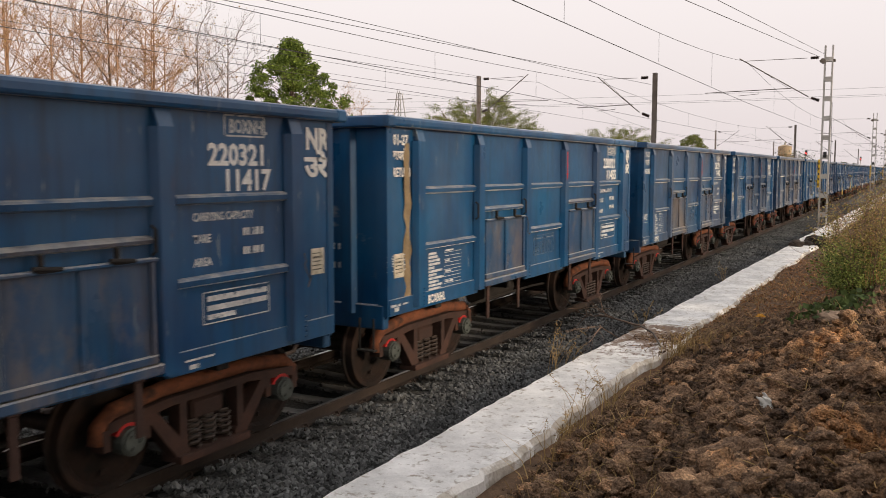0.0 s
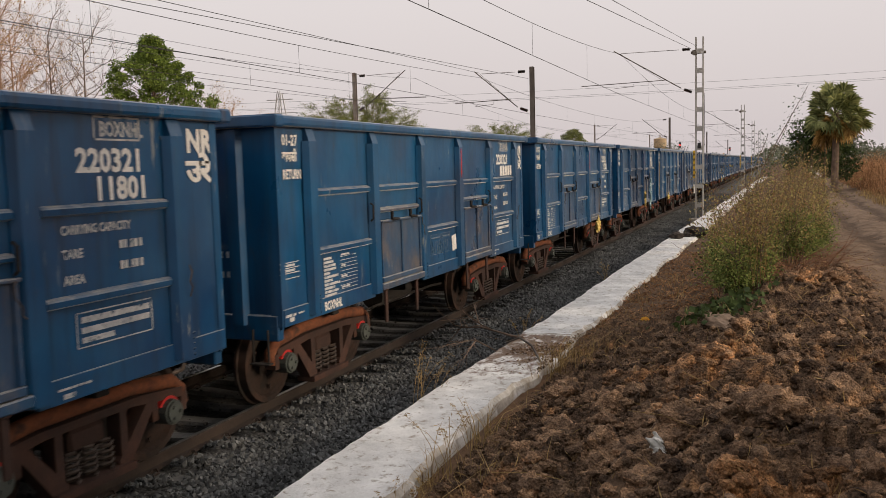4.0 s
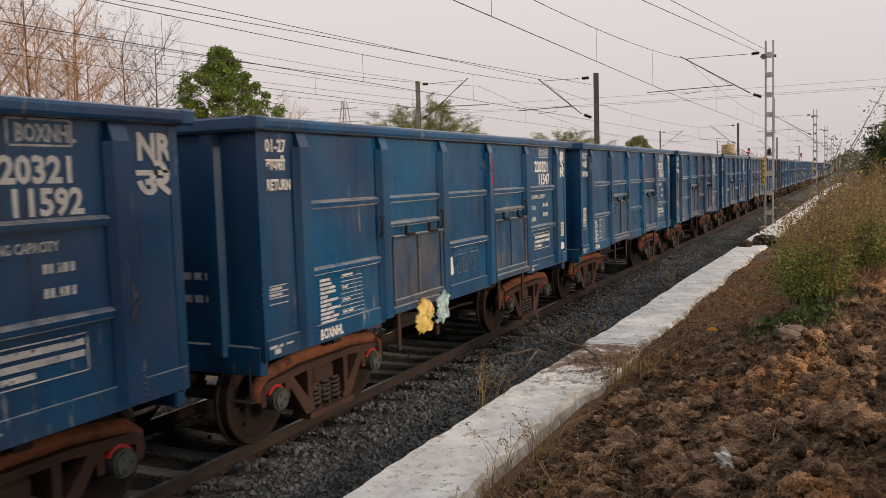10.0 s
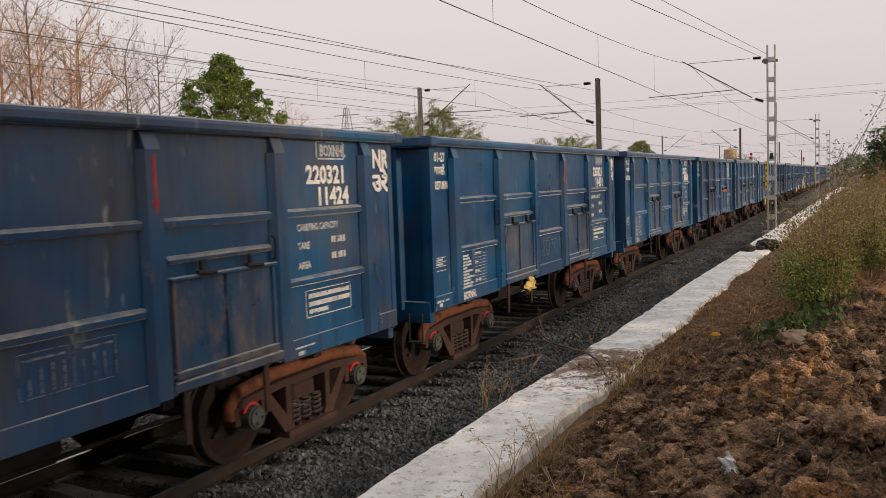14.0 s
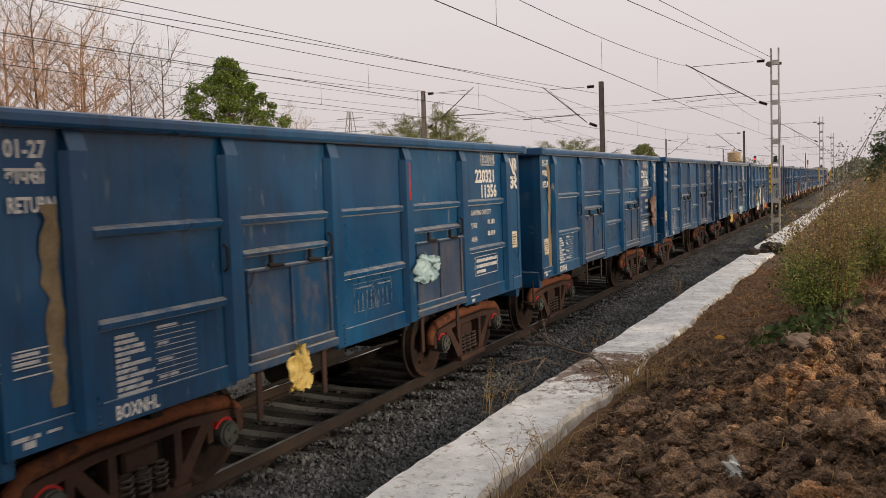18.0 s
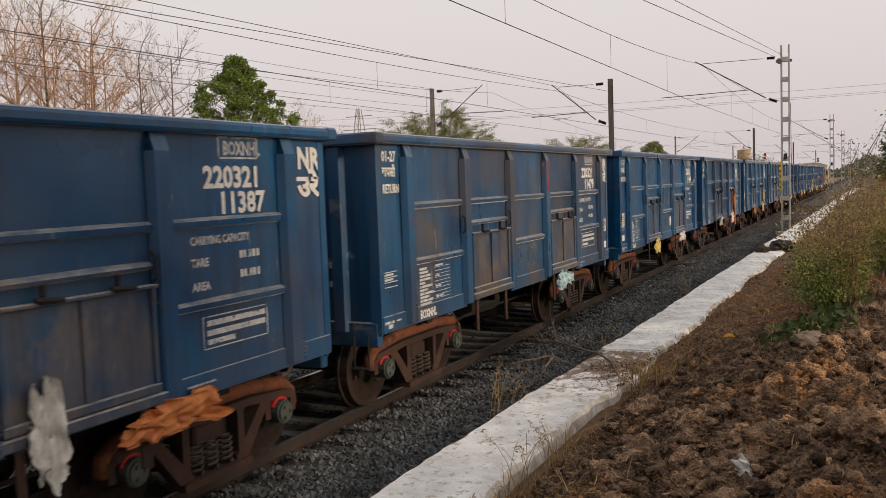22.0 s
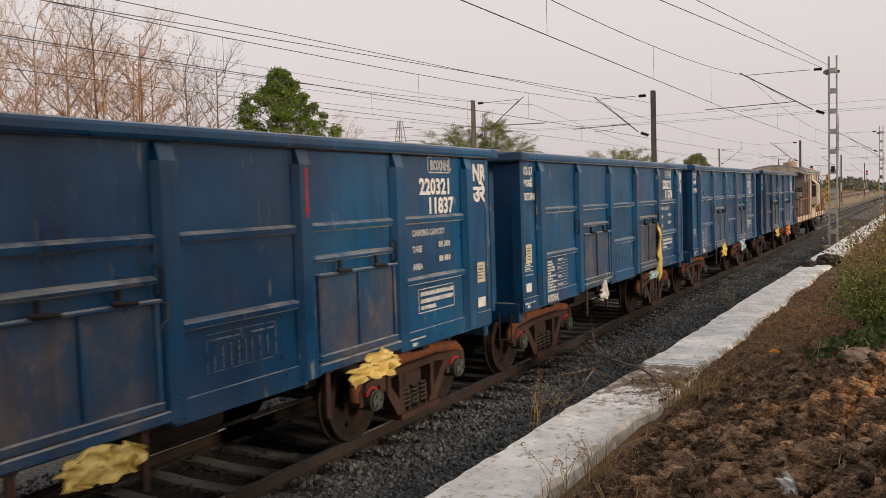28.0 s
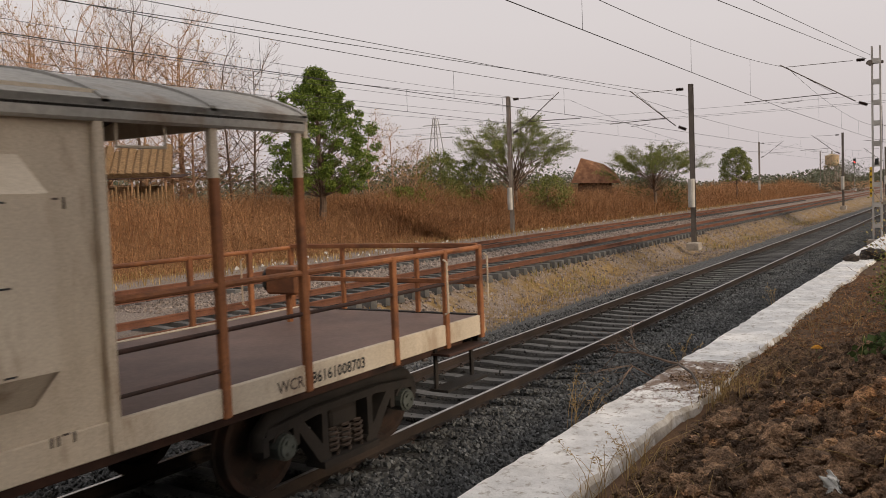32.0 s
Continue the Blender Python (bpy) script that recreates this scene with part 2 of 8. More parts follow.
M_WHITE = surface("white_stencil_paint", (0.55, 0.53, 0.50), (0.74, 0.72, 0.69), 6, 50, 0.7, tint=(0.22, 0.24, 0.27), tint_at=(0.60, 0.74), tint_scale=9, bump=0.1)
M_WHITE_DIM = surface("faded_stencil_paint", (0.33, 0.34, 0.36), (0.56, 0.55, 0.53), 6, 50, 0.75, tint=(0.05, 0.09, 0.14), tint_at=(0.54, 0.66), tint_scale=14, bump=0.1)
M_WHITE_FAINT = surface("worn_away_stencil_paint", (0.10, 0.13, 0.17), (0.30, 0.31, 0.32), 6, 50, 0.75, tint=(0.012, 0.06, 0.14), tint_at=(0.48, 0.58), tint_scale=12, bump=0.1)
M_RED = surface("red_enamel", (0.30, 0.012, 0.010), (0.52, 0.024, 0.020), 4, 40, 0.6)
M_SPRING = surface("spring_steel", (0.05, 0.04, 0.035), (0.13, 0.10, 0.085), 6, 50, 0.6, 0.5)
M_CONC = surface("whitewashed_concrete", (0.56, 0.55, 0.535), (0.90, 0.89, 0.87), 2.6, 38, 0.9, 0, 1.0, 0.016, (0.36, 0.32, 0.27), (0.55, 0.66), 11.0, world_space=True)
M_FLANK = surface("ragged_wall_flank", (0.34, 0.29, 0.23), (0.62, 0.58, 0.52), 4.0, 26, 0.95, 0, 1.0, 0.02, (0.80, 0.78, 0.75), (0.50, 0.58), 2.6, world_space=True)
M_CONC_RAW = surface("bare_concrete", (0.22, 0.185, 0.145), (0.42, 0.37, 0.31), 2.0, 22, 0.95, 0, 0.6, 0.015, (0.42, 0.41, 0.39), (0.55, 0.62), 1.5, world_space=True)
M_SLEEPER = surface("concrete_sleeper", (0.052, 0.051, 0.049), (0.138, 0.134, 0.128), 3, 30, 0.95, 0, 0.4, 0.008, spread=0.25)
M_STONE = surface("grey_ballast_stone", (0.040, 0.042, 0.042), (0.128, 0.131, 0.130), 1.2, 30, 0.95, 0, 0.4, 0.01, spread=0.7, islands=True, world_space=True)
# oil stain plus the shade under the train, both in the stone's colour
M_STONE_SHADE = surface("oily_shaded_ballast_stone", (0.011, 0.010, 0.010), (0.046, 0.043, 0.040), 1.2, 30, 0.9, 0, 0.4, 0.01, spread=0.6, islands=True, world_space=True)
M_STONE2 = surface("pinkish_ballast_stone", (0.12, 0.095, 0.082), (0.30, 0.25, 0.22), 1.2, 30, 0.95, 0, 0.4, 0.01, spread=0.4, islands=True, world_space=True)


def stain_wall(m):
    """Earth spilt over one stretch of the wall's top, thinning out along it, and grey scuffs."""
    n, l = m.node_tree.nodes, m.node_tree.links
    b = n["Principled BSDF"]
    old = b.inputs["Base Color"].links[0].from_socket
    g = n.new("ShaderNodeNewGeometry")
    sp = n.new("ShaderNodeSeparateXYZ")
    l.new(g.outputs["Position"], sp.inputs[0])
    ramps = []
    for a, c in ((8.6, 12.2), (13.0, 12.75)):
        r = n.new("ShaderNodeMapRange")
        r.interpolation_type = "SMOOTHSTEP"
        r.inputs["From Min"].default_value = a
        r.inputs["From Max"].default_value = c
        l.new(sp.outputs[1], r.inputs["Value"])
        ramps.append(r.outputs[0])
    where = math_node(n, l, "MULTIPLY", ramps[0], ramps[1])
    spill = noise_node(n, l, 5.0, 10, 0.75, g.outputs["Position"], (1.3, 0.8, 1.0))
    both = n.new("ShaderNodeMath")
    both.operation = "MULTIPLY_ADD"
    both.inputs[1].default_value = 0.25
    l.new(where, both.inputs[0])
    l.new(spill, both.inputs[2])
    mask = ramp_node(n, l, both.outputs[0], ((0.62, (0, 0, 0)), (0.74, (0.95, 0.95, 0.95))))
    soil = ramp_node(n, l, noise_node(n, l, 30, 6, 0.7, g.outputs["Position"]), ((0.3, (0.085, 0.050, 0.032)), (0.7, (0.235, 0.150, 0.098))))
    grey = noise_node(n, l, 1.1, 9, 0.7, g.outputs["Position"])
    col = mix_node(n, l, ramp_node(n, l, grey, ((0.50, (0, 0, 0)), (0.72, (0.6, 0.6, 0.6)))), old, (0.40, 0.40, 0.395))
    l.new(mix_node(n, l, mask, col, soil), b.inputs["Base Color"])


stain_wall(M_CONC)


def soil_material():
    """Dug dark earth: crumbs, orange subsoil in patches, pale dry skins."""
    m, n, l, b = nodes_of("dark_crumbly_earth")
    g = n.new("ShaderNodeNewGeometry")
    vec = g.outputs["Position"]
    big = noise_node(n, l, 0.9, 6, 0.6, vec)
    mid = noise_node(n, l, 6.0, 7, 0.7, vec)
    crumb = noise_node(n, l, 60, 9, 0.85, vec)
    col = ramp_node(n, l, mid, ((0.32, (0.100, 0.072, 0.054)), (0.50, (0.165, 0.117, 0.084)), (0.70, (0.29, 0.212, 0.150))))
    mask = ramp_node(n, l, mix_node(n, l, 0.3, big, mid), ((0.55, (0, 0, 0)), (0.64, (0.65, 0.65, 0.65))))
    col = mix_node(n, l, mask, col, ramp_node(n, l, mid, ((0.35, (0.24, 0.118, 0.050)), (0.65, (0.50, 0.275, 0.125)))))
    # each clod dried to its own shade
    lump = n.new("ShaderNodeTexVoronoi")
    lump.inputs["Scale"].default_value = 9.0
    l.new(vec, lump.inputs["Vector"])
    tone = n.new("ShaderNodeSeparateColor")
    l.new(lump.outputs["Color"], tone.inputs[0])
    col = mix_node(n, l, 1.0, col, ramp_node(n, l, tone.outputs[0], ((0.0, (0.62, 0.60, 0.60)), (0.6, (1.08, 1.0, 0.92)), (1.0, (1.62, 1.46, 1.26)))), "MULTIPLY")
    col = mix_node(n, l, 0.8, col, ramp_node(n, l, crumb, ((0.36, (0.04, 0.04, 0.04)), (0.64, (0.92, 0.92, 0.92)))), "OVERLAY")
    col = mix_node(n, l, 1.0, col, ramp_node(n, l, g.outputs["Random Per Island"], ((0.0, (0.45, 0.45, 0.47)), (0.5, (0.95, 0.94, 0.93)), (0.92, (1.30, 1.27, 1.22)), (1.0, (1.9, 1.8, 1.7)))), "MULTIPLY")
    l.new(col, b.inputs["Base Color"])
    b.inputs["Roughness"].default_value = 1.0
    b.inputs["Specular IOR Level"].default_value = 0.1
    cell = n.new("ShaderNodeTexVoronoi")
    cell.inputs["Scale"].default_value = 46
    l.new(vec, cell.inputs["Vector"])
    height = mix_node(n, l, 0.5, mix_node(n, l, 0.5, mid, crumb), cell.outputs["Distance"])
    bump_node(n, l, b, height, 1.0, 0.05)
    return m


M_CLOD = soil_material()


def ground_material():
    """Earth, ballast bed, dry grass and track dirt by place, with stains of their own."""
    m, n, l, b = nodes_of("earth_and_ballast")
    g = n.new("ShaderNodeNewGeometry")
    vec = g.outputs["Position"]
    sp = n.new("ShaderNodeSeparateXYZ")
    wob = n.new("ShaderNodeVectorMath")
    wob.operation = "MULTIPLY_ADD"
    nz = n.new("ShaderNodeTexNoise")
    nz.inputs["Scale"].default_value = 0.5
    nz.inputs["Detail"].default_value = 5
    l.new(vec, nz.inputs["Vector"])
    l.new(nz.outputs["Color"], wob.inputs[0])
    wob.inputs[1].default_value = (1.4, 0, 0)
    l.new(vec, wob.inputs[2])
    l.new(wob.outputs[0], sp.inputs[0])
    px = sp.outputs[0]
    big = noise_node(n, l, 0.35, 6, 0.65, vec)
    mid = noise_node(n, l, 3.0, 6, 0.65, vec)
    fine = noise_node(n, l, 24, 5, 0.7, vec)
    earth = ramp_node(n, l, mid, ((0.3, (0.062, 0.041, 0.028)), (0.7, (0.175, 0.112, 0.070))))
    earth = mix_node(n, l, ramp_node(n, l, big, ((0.46, (0, 0, 0)), (0.64, (0.7, 0.7, 0.7)))), earth, (0.16, 0.085, 0.042))
    straw = ramp_node(n, l, mid, ((0.3, (0.13, 0.082, 0.036)), (0.7, (0.30, 0.21, 0.10))))
    bal = ramp_node(n, l, fine, ((0.35, (0.026, 0.026, 0.026)), (0.65, (0.180, 0.177, 0.172))))
    bal2 = ramp_node(n, l, fine, ((0.35, (0.10, 0.078, 0.066)), (0.65, (0.36, 0.30, 0.255))))
    dust = ramp_node(n, l, mid, ((0.3, (0.14, 0.095, 0.066)), (0.7, (0.31, 0.22, 0.155))))

    def band(x0, x1, soft):
        r = n.new("ShaderNodeMapRange")
        r.interpolation_type = "SMOOTHSTEP"
        r.inputs["From Min"].default_value = x0 - soft + 0.7
        r.inputs["From Max"].default_value = x0 + soft + 0.7
        l.new(px, r.inputs["Value"])
        q = n.new("ShaderNodeMapRange")
        q.interpolation_type = "SMOOTHSTEP"
        q.inputs["From Min"].default_value = x1 - soft + 0.7
        q.inputs["From Max"].default_value = x1 + soft + 0.7
        q.inputs["To Min"].default_value = 1.0
        q.inputs["To Max"].default_value = 0.0
        l.new(px, q.inputs["Value"])
        return math_node(n, l, "MULTIPLY", r.outputs[0], q.outputs[0])
    col = earth
    russet = ramp_node(n, l, mid, ((0.3, (0.135, 0.066, 0.030)), (0.7, (0.30, 0.165, 0.078))))
    col = mix_node(n, l, band(-90, -16.5, 1.5), col, russet)
    col = mix_node(n, l, band(-17.2, -7.5, 0.4), col, bal2)
    col = mix_node(n, l, band(-7.4, -3.0, 0.4), col, bal2)
    tuft = ramp_node(n, l, noise_node(n, l, 0.9, 6, 0.7, vec), ((0.42, (0, 0, 0)), (0.56, (1, 1, 1))))
    col = mix_node(n, l, math_node(n, l, "MULTIPLY", band(-5.9, -3.1, 0.5), tuft), col, straw)
    col = mix_node(n, l, band(-3.3, 3.2, 0.3), col, bal)
    # bed between the rails, coloured darker for oil and the train's shade
    oily_shade = ramp_node(n, l, fine, ((0.35, (0.009, 0.009, 0.008)), (0.65, (0.045, 0.042, 0.039))))
    col = mix_node(n, l, band(-1.2, 0.75, 0.25), col, oily_shade)
    col = mix_node(n, l, band(8.3, 12.0, 0.7), col, dust)
    rut = ramp_node(n, l, mid, ((0.3, (0.060, 0.040, 0.028)), (0.7, (0.13, 0.088, 0.060))))
    for a, c in ((8.75, 9.35), (10.4, 11.0)):
        col = mix_node(n, l, math_node(n, l, "MULTIPLY", band(a, c, 0.25), 0.8), col, rut)
    col = mix_node(n, l, 0.45, col, ramp_node(n, l, fine, ((0.25, (0.3, 0.3, 0.3)), (0.75, (0.7, 0.7, 0.7)))), "OVERLAY")
    l.new(col, b.inputs["Base Color"])
    b.inputs["Roughness"].default_value = 1.0
    b.inputs["Specular IOR Level"].default_value = 0.15
    bump_node(n, l, b, mix_node(n, l, 0.5, mid, fine), 0.8, 0.05)
    return m


M_GROUND = ground_material()


# ---- mesh helpers ----
class Shape:
    """Collects vertices and faces of one mesh."""

    def __init__(self):
        self.v, self.f = [], []

    def add(self, verts, faces):
        o = len(self.v)
        self.v += [tuple(p) for p in verts]
        self.f += [tuple(i + o for i in f) for f in faces]
        return self

    def box(self, c, s, cut=0.0, turn=None):
        """A box of centre c and size s, its edges cut by a chamfer."""
        hx, hy, hz = (k / 2 for k in s)
        k = min(cut, hx * 0.9, hy * 0.9, hz * 0.9)
        if k <= 0:
            vs = [(x, y, z) for x in (-hx, hx) for y in (-hy, hy) for z in (-hz, hz)]
            fs = [(0, 1, 3, 2), (4, 6, 7, 5), (0, 4, 5, 1), (2, 3, 7, 6), (0, 2, 6, 4), (1, 5, 7, 3)]
        else:
            bm = bmesh.new()
            bmesh.ops.create_cube(bm, size=1.0, matrix=Matrix.Diagonal((2 * hx, 2 * hy, 2 * hz, 1)))
            bmesh.ops.bevel(bm, geom=bm.edges[:], offset=k, segments=1, affect="EDGES", clamp_overlap=True)
            bm.verts.index_update()
            vs = [v.co.copy() for v in bm.verts]
            fs = [[v.index for v in f.verts] for f in bm.faces]
            bm.free()
        m = turn or Matrix.Identity(4)
        c = Vector(c)
        return self.add([m.to_3x3() @ Vector(p) + c for p in vs], fs)

    def rod(self, a, b, r, n=8, r2=None, caps=True):
        a, b = Vector(a), Vector(b)
        d = (b - a).normalized()
        u = d.orthogonal().normalized()
        w = d.cross(u)
        r2 = r if r2 is None else r2
        vs = []
        for p, q in ((a, r), (b, r2)):
            for i in range(n):
                t = 2 * math.pi * i / n
                vs.append(p + q * (math.cos(t) * u + math.sin(t) * w))
        fs = [(i, (i + 1) % n, n + (i + 1) % n, n + i) for i in range(n)]
        if caps:
            fs += [tuple(range(n - 1, -1, -1)), tuple(range(n, 2 * n))]
        return self.add(vs, fs)

    def tube(self, pts, r, n=6, r2=None):
        """A bent round bar through pts, in one piece."""
        pts = [Vector(p) for p in pts]
        k = len(pts) - 1
        u = None
        vs, fs = [], []
        for i, p in enumerate(pts):
            d = (pts[min(i + 1, k)] - pts[max(i - 1, 0)]).normalized()
            if u is None:
                u = d.orthogonal().normalized()
            u = u - d * u.dot(d)
            u = u.normalized() if u.length > 1e-6 else d.orthogonal().normalized()
            w = d.cross(u)
            q = r if r2 is None else r + (r2 - r) * i / k
            for j in range(n):
                t = 2 * math.pi * j / n
                vs.append(p + q * (math.cos(t) * u + math.sin(t) * w))
        for i in range(k):
            fs += [(i * n + j, i * n + (j + 1) % n, (i + 1) * n + (j + 1) % n, (i + 1) * n + j) for j in range(n)]
        fs += [tuple(range(n - 1, -1, -1)), tuple(k * n + j for j in range(n))]
        return self.add(vs, fs)

    def prism(self, pts, axis, a, b):
        """The flat outline pts, drawn out from a to b along an axis; pts hold the two other coordinates in order."""
        n = len(pts)
        vs = []
        for q in (a, b):
            for p in pts:
                c = list(p)
                c.insert("xyz".index(axis), q)
                vs.append(c)
        fs = [tuple(range(n)), tuple(range(2 * n - 1, n - 1, -1))]
        fs += [(i, n + i, n + (i + 1) % n, (i + 1) % n) for i in range(n)]
        return self.add(vs, fs)

    def mesh(self, name, material, smooth=False):
        me = bpy.data.meshes.new(name)
        me.from_pydata([tuple(p) for p in self.v], [], self.f)
        bm = bmesh.new()
        bm.from_mesh(me)
        bmesh.ops.recalc_face_normals(bm, faces=bm.faces[:])
        bm.to_mesh(me)
        bm.free()
        me.materials.append(material)
        if smooth:
            me.shade_smooth()
        return me


def part(name, shape, material, parent, label="", at=None, smooth=False):
    """Links a shape (or a ready mesh) as one mesh object under its thing or part."""
    me = shape.mesh(name, material, smooth) if isinstance(shape, Shape) else shape
    ob = new(name, me)
    ob.parent = parent
    if at is not None:
        ob.matrix_basis = at if isinstance(at, Matrix) else Matrix.Translation(at)
    if label:
        ob["label"] = label
    return ob


def thing(name, label, category, group="", at=None, kind=""):
    ob = new(name)
    ob.empty_display_size = 0.3
    if at is not None:
        ob.matrix_basis = at
    return tagged(ob, label, category, group, kind)


def solid(name, shape, material, label, category="", group="", kind="", at=None, smooth=False):
    ob = part(name, shape, material, None, "", at, smooth)
    return tagged(ob, label, category, group, kind)


TEXTS = {}


def text_mesh(body, size, bold=0.02, width=1.0):
    key = (body, size, bold, width)
    if key in TEXTS:
        return TEXTS[key]
    cu = bpy.data.curves.new("lettering", "FONT")
    cu.body, cu.size, cu.offset, cu.resolution_u = body, size, bold * size, 2
    ob = new("lettering", cu)
    bpy.context.view_layer.update()
    me = bpy.data.meshes.new_from_object(ob.evaluated_get(bpy.context.evaluated_depsgraph_get()))
    bpy.data.objects.remove(ob)
    bpy.data.curves.remove(cu)
    me.transform(Matrix.Diagonal((width, 1, 1, 1)))
    TEXTS[key] = me
    return me


# running numbers of the wagons, by their place in the train; those not legible are left out
NUMBERS = {0: "11417", 1: "11455", 2: "11493", 3: "11585", 4: "11714", 5: "11801", 7: "11202", 8: "11608", 9: "11615", 10: "11165", 11: "11189", 12: "11592",
           13: "11547", 14: "11516", 15: "11370", 16: "11301", 17: "11424", 18: "11431", 20: "11295", 21: "11325", 22: "11356", 23: "11196", 24: "11134",
           25: "11509", 26: "11387", 27: "11479", 28: "11448", 29: "11172", 31: "11844", 32: "11851", 33: "11837", 34: "11578", 35: "11653", 36: "11646"}
for body in NUMBERS.values():
    text_mesh(body, 0.265, 0.035, 0.98)


# lettering upright on a face that looks along +x, reading towards +y
def on_side(x, y, z):
    return Matrix.Translation((x, y, z)) @ Matrix(((0, 0, 1, 0), (1, 0, 0, 0), (0, 1, 0, 0), (0, 0, 0, 1)))


# lettering upright on a face that looks along -y, reading towards +x
def on_front(x, y, z):
    return Matrix.Translation((x, y, z)) @ Matrix(((1, 0, 0, 0), (0, 0, -1, 0), (0, 1, 0, 0), (0, 0, 0, 1)))


def smooth01(a, b, x):
    t = np.clip((x - a) / (b - a), 0, 1)
    return t * t * (3 - 2 * t)


# ---- ground ----
def ground_z(x, y):
    """Height of the ground sheet, for arrays."""
    x, y = np.asarray(x, float), np.asarray(y, float)
    z = np.full(np.broadcast(x, y).shape, -0.185)
    z = z - 0.36 * smooth01(-2.0, -3.1, x)                       # foot of the near ballast
    z = z + 0.75 * smooth01(-4.6, -6.0, x)                       # bank of the two far tracks
    z = z + 0.15 * smooth01(-15.0, -18.0, x)
    z = z + 1.5 * smooth01(-18.5, -28.0, x)                      # scrub bank
    z = z - 0.045 * smooth01(-1.15, -0.95, x) * (1 - smooth01(0.95, 1.15, x))
    z = z - 0.10 * smooth01(2.0, 2.7, x)
    xw = x - 0.0125 * np.clip(y - 12, 0, 130)                   # distance kept from the wall, which drifts outwards
    z = z + 0.30 * smooth01(3.55, 3.8, xw)                        # earth behind the wall
    z = z + 0.07 * smooth01(3.55, 3.8, xw) * smooth01(12.0, 14.0, y)
    rise = 0.82 - 0.30 * smooth01(10.0, 22.0, y) - 0.20 * smooth01(25, 50, y)
    z = z + rise * np.clip((xw - 4.0 - 0.55 * smooth01(11.0, 13.5, y)) / (2.3 - 0.3 * smooth01(11.0, 13.5, y)), 0, 1) ** 1.3
    z = z - 0.12 * smooth01(7.6, 8.6, x) + 0.25 * smooth01(11.5, 13.5, x)
    lump = np.sin(x * 1.7 + 0.6 * np.sin(y * 0.9)) * np.sin(y * 1.3 + 0.8 * np.sin(x * 1.1))
    lump2 = np.sin(x * 4.1 + y * 2.3) * np.sin(y * 3.7 - x * 1.9)
    z = z + (0.07 * lump + 0.035 * lump2) * smooth01(4.2, 5.2, x) * (1 - smooth01(14, 30, x))
    rut = np.exp(-((x - 9.1) / 0.28) ** 2) + np.exp(-((x - 10.7) / 0.28) ** 2)
    z = z - 0.10 * rut
    z = z + 0.25 * lump * smooth01(-18, -24, x) * (1 - smooth01(-60, -90, x))
    return z


def axis_steps(edges):
    out = []
    for a, b, s in edges:
        out += list(np.arange(a, b, s))
    return np.array(out + [edges[-1][1]])


def build_ground():
    xs = axis_steps(((-2600, -600, 400), (-600, -100, 60), (-100, -30, 7), (-30, -17, 0.8), (-17, 3.4, 0.4), (3.4, 8, 0.13), (8, 14, 0.3), (14, 60, 4), (60, 600, 60), (600, 2600, 400)))
    ys = axis_steps(((-2600, -300, 400), (-300, -20, 20), (-20, 0, 2), (0, 16, 0.15), (16, 40, 0.5), (40, 120, 3), (120, 600, 30), (600, 4200, 300)))
    gx, gy = np.meshgrid(xs, ys)
    gz = ground_z(gx, gy)
    near = (gx > 4.0) & (gx < 8.5) & (gy > -1) & (gy < 18)
    for i, j in zip(*np.nonzero(near)):
        gz[i, j] += 0.05 * noise.fractal(Vector((gx[i, j] * 2.2, gy[i, j] * 2.2, 0)), 0.8, 2.2, 4)
    nx, ny = len(xs), len(ys)
    idx = np.arange(nx * ny).reshape(ny, nx)
    fs = np.stack([idx[:-1, :-1], idx[:-1, 1:], idx[1:, 1:], idx[1:, :-1]], -1).reshape(-1, 4)
    me = bpy.data.meshes.new("ground")
    me.from_pydata(np.stack([gx, gy, gz], -1).reshape(-1, 3).tolist(), [], fs.tolist())
    me.materials.append(M_GROUND)
    me.shade_smooth()
    ob = new("ground", me)
    tagged(ob, "brown dry earth, ballast bed and straw-coloured verge along the tracks", "ground", kind="structure")


build_ground()

RNG = np.random.default_rng(7)


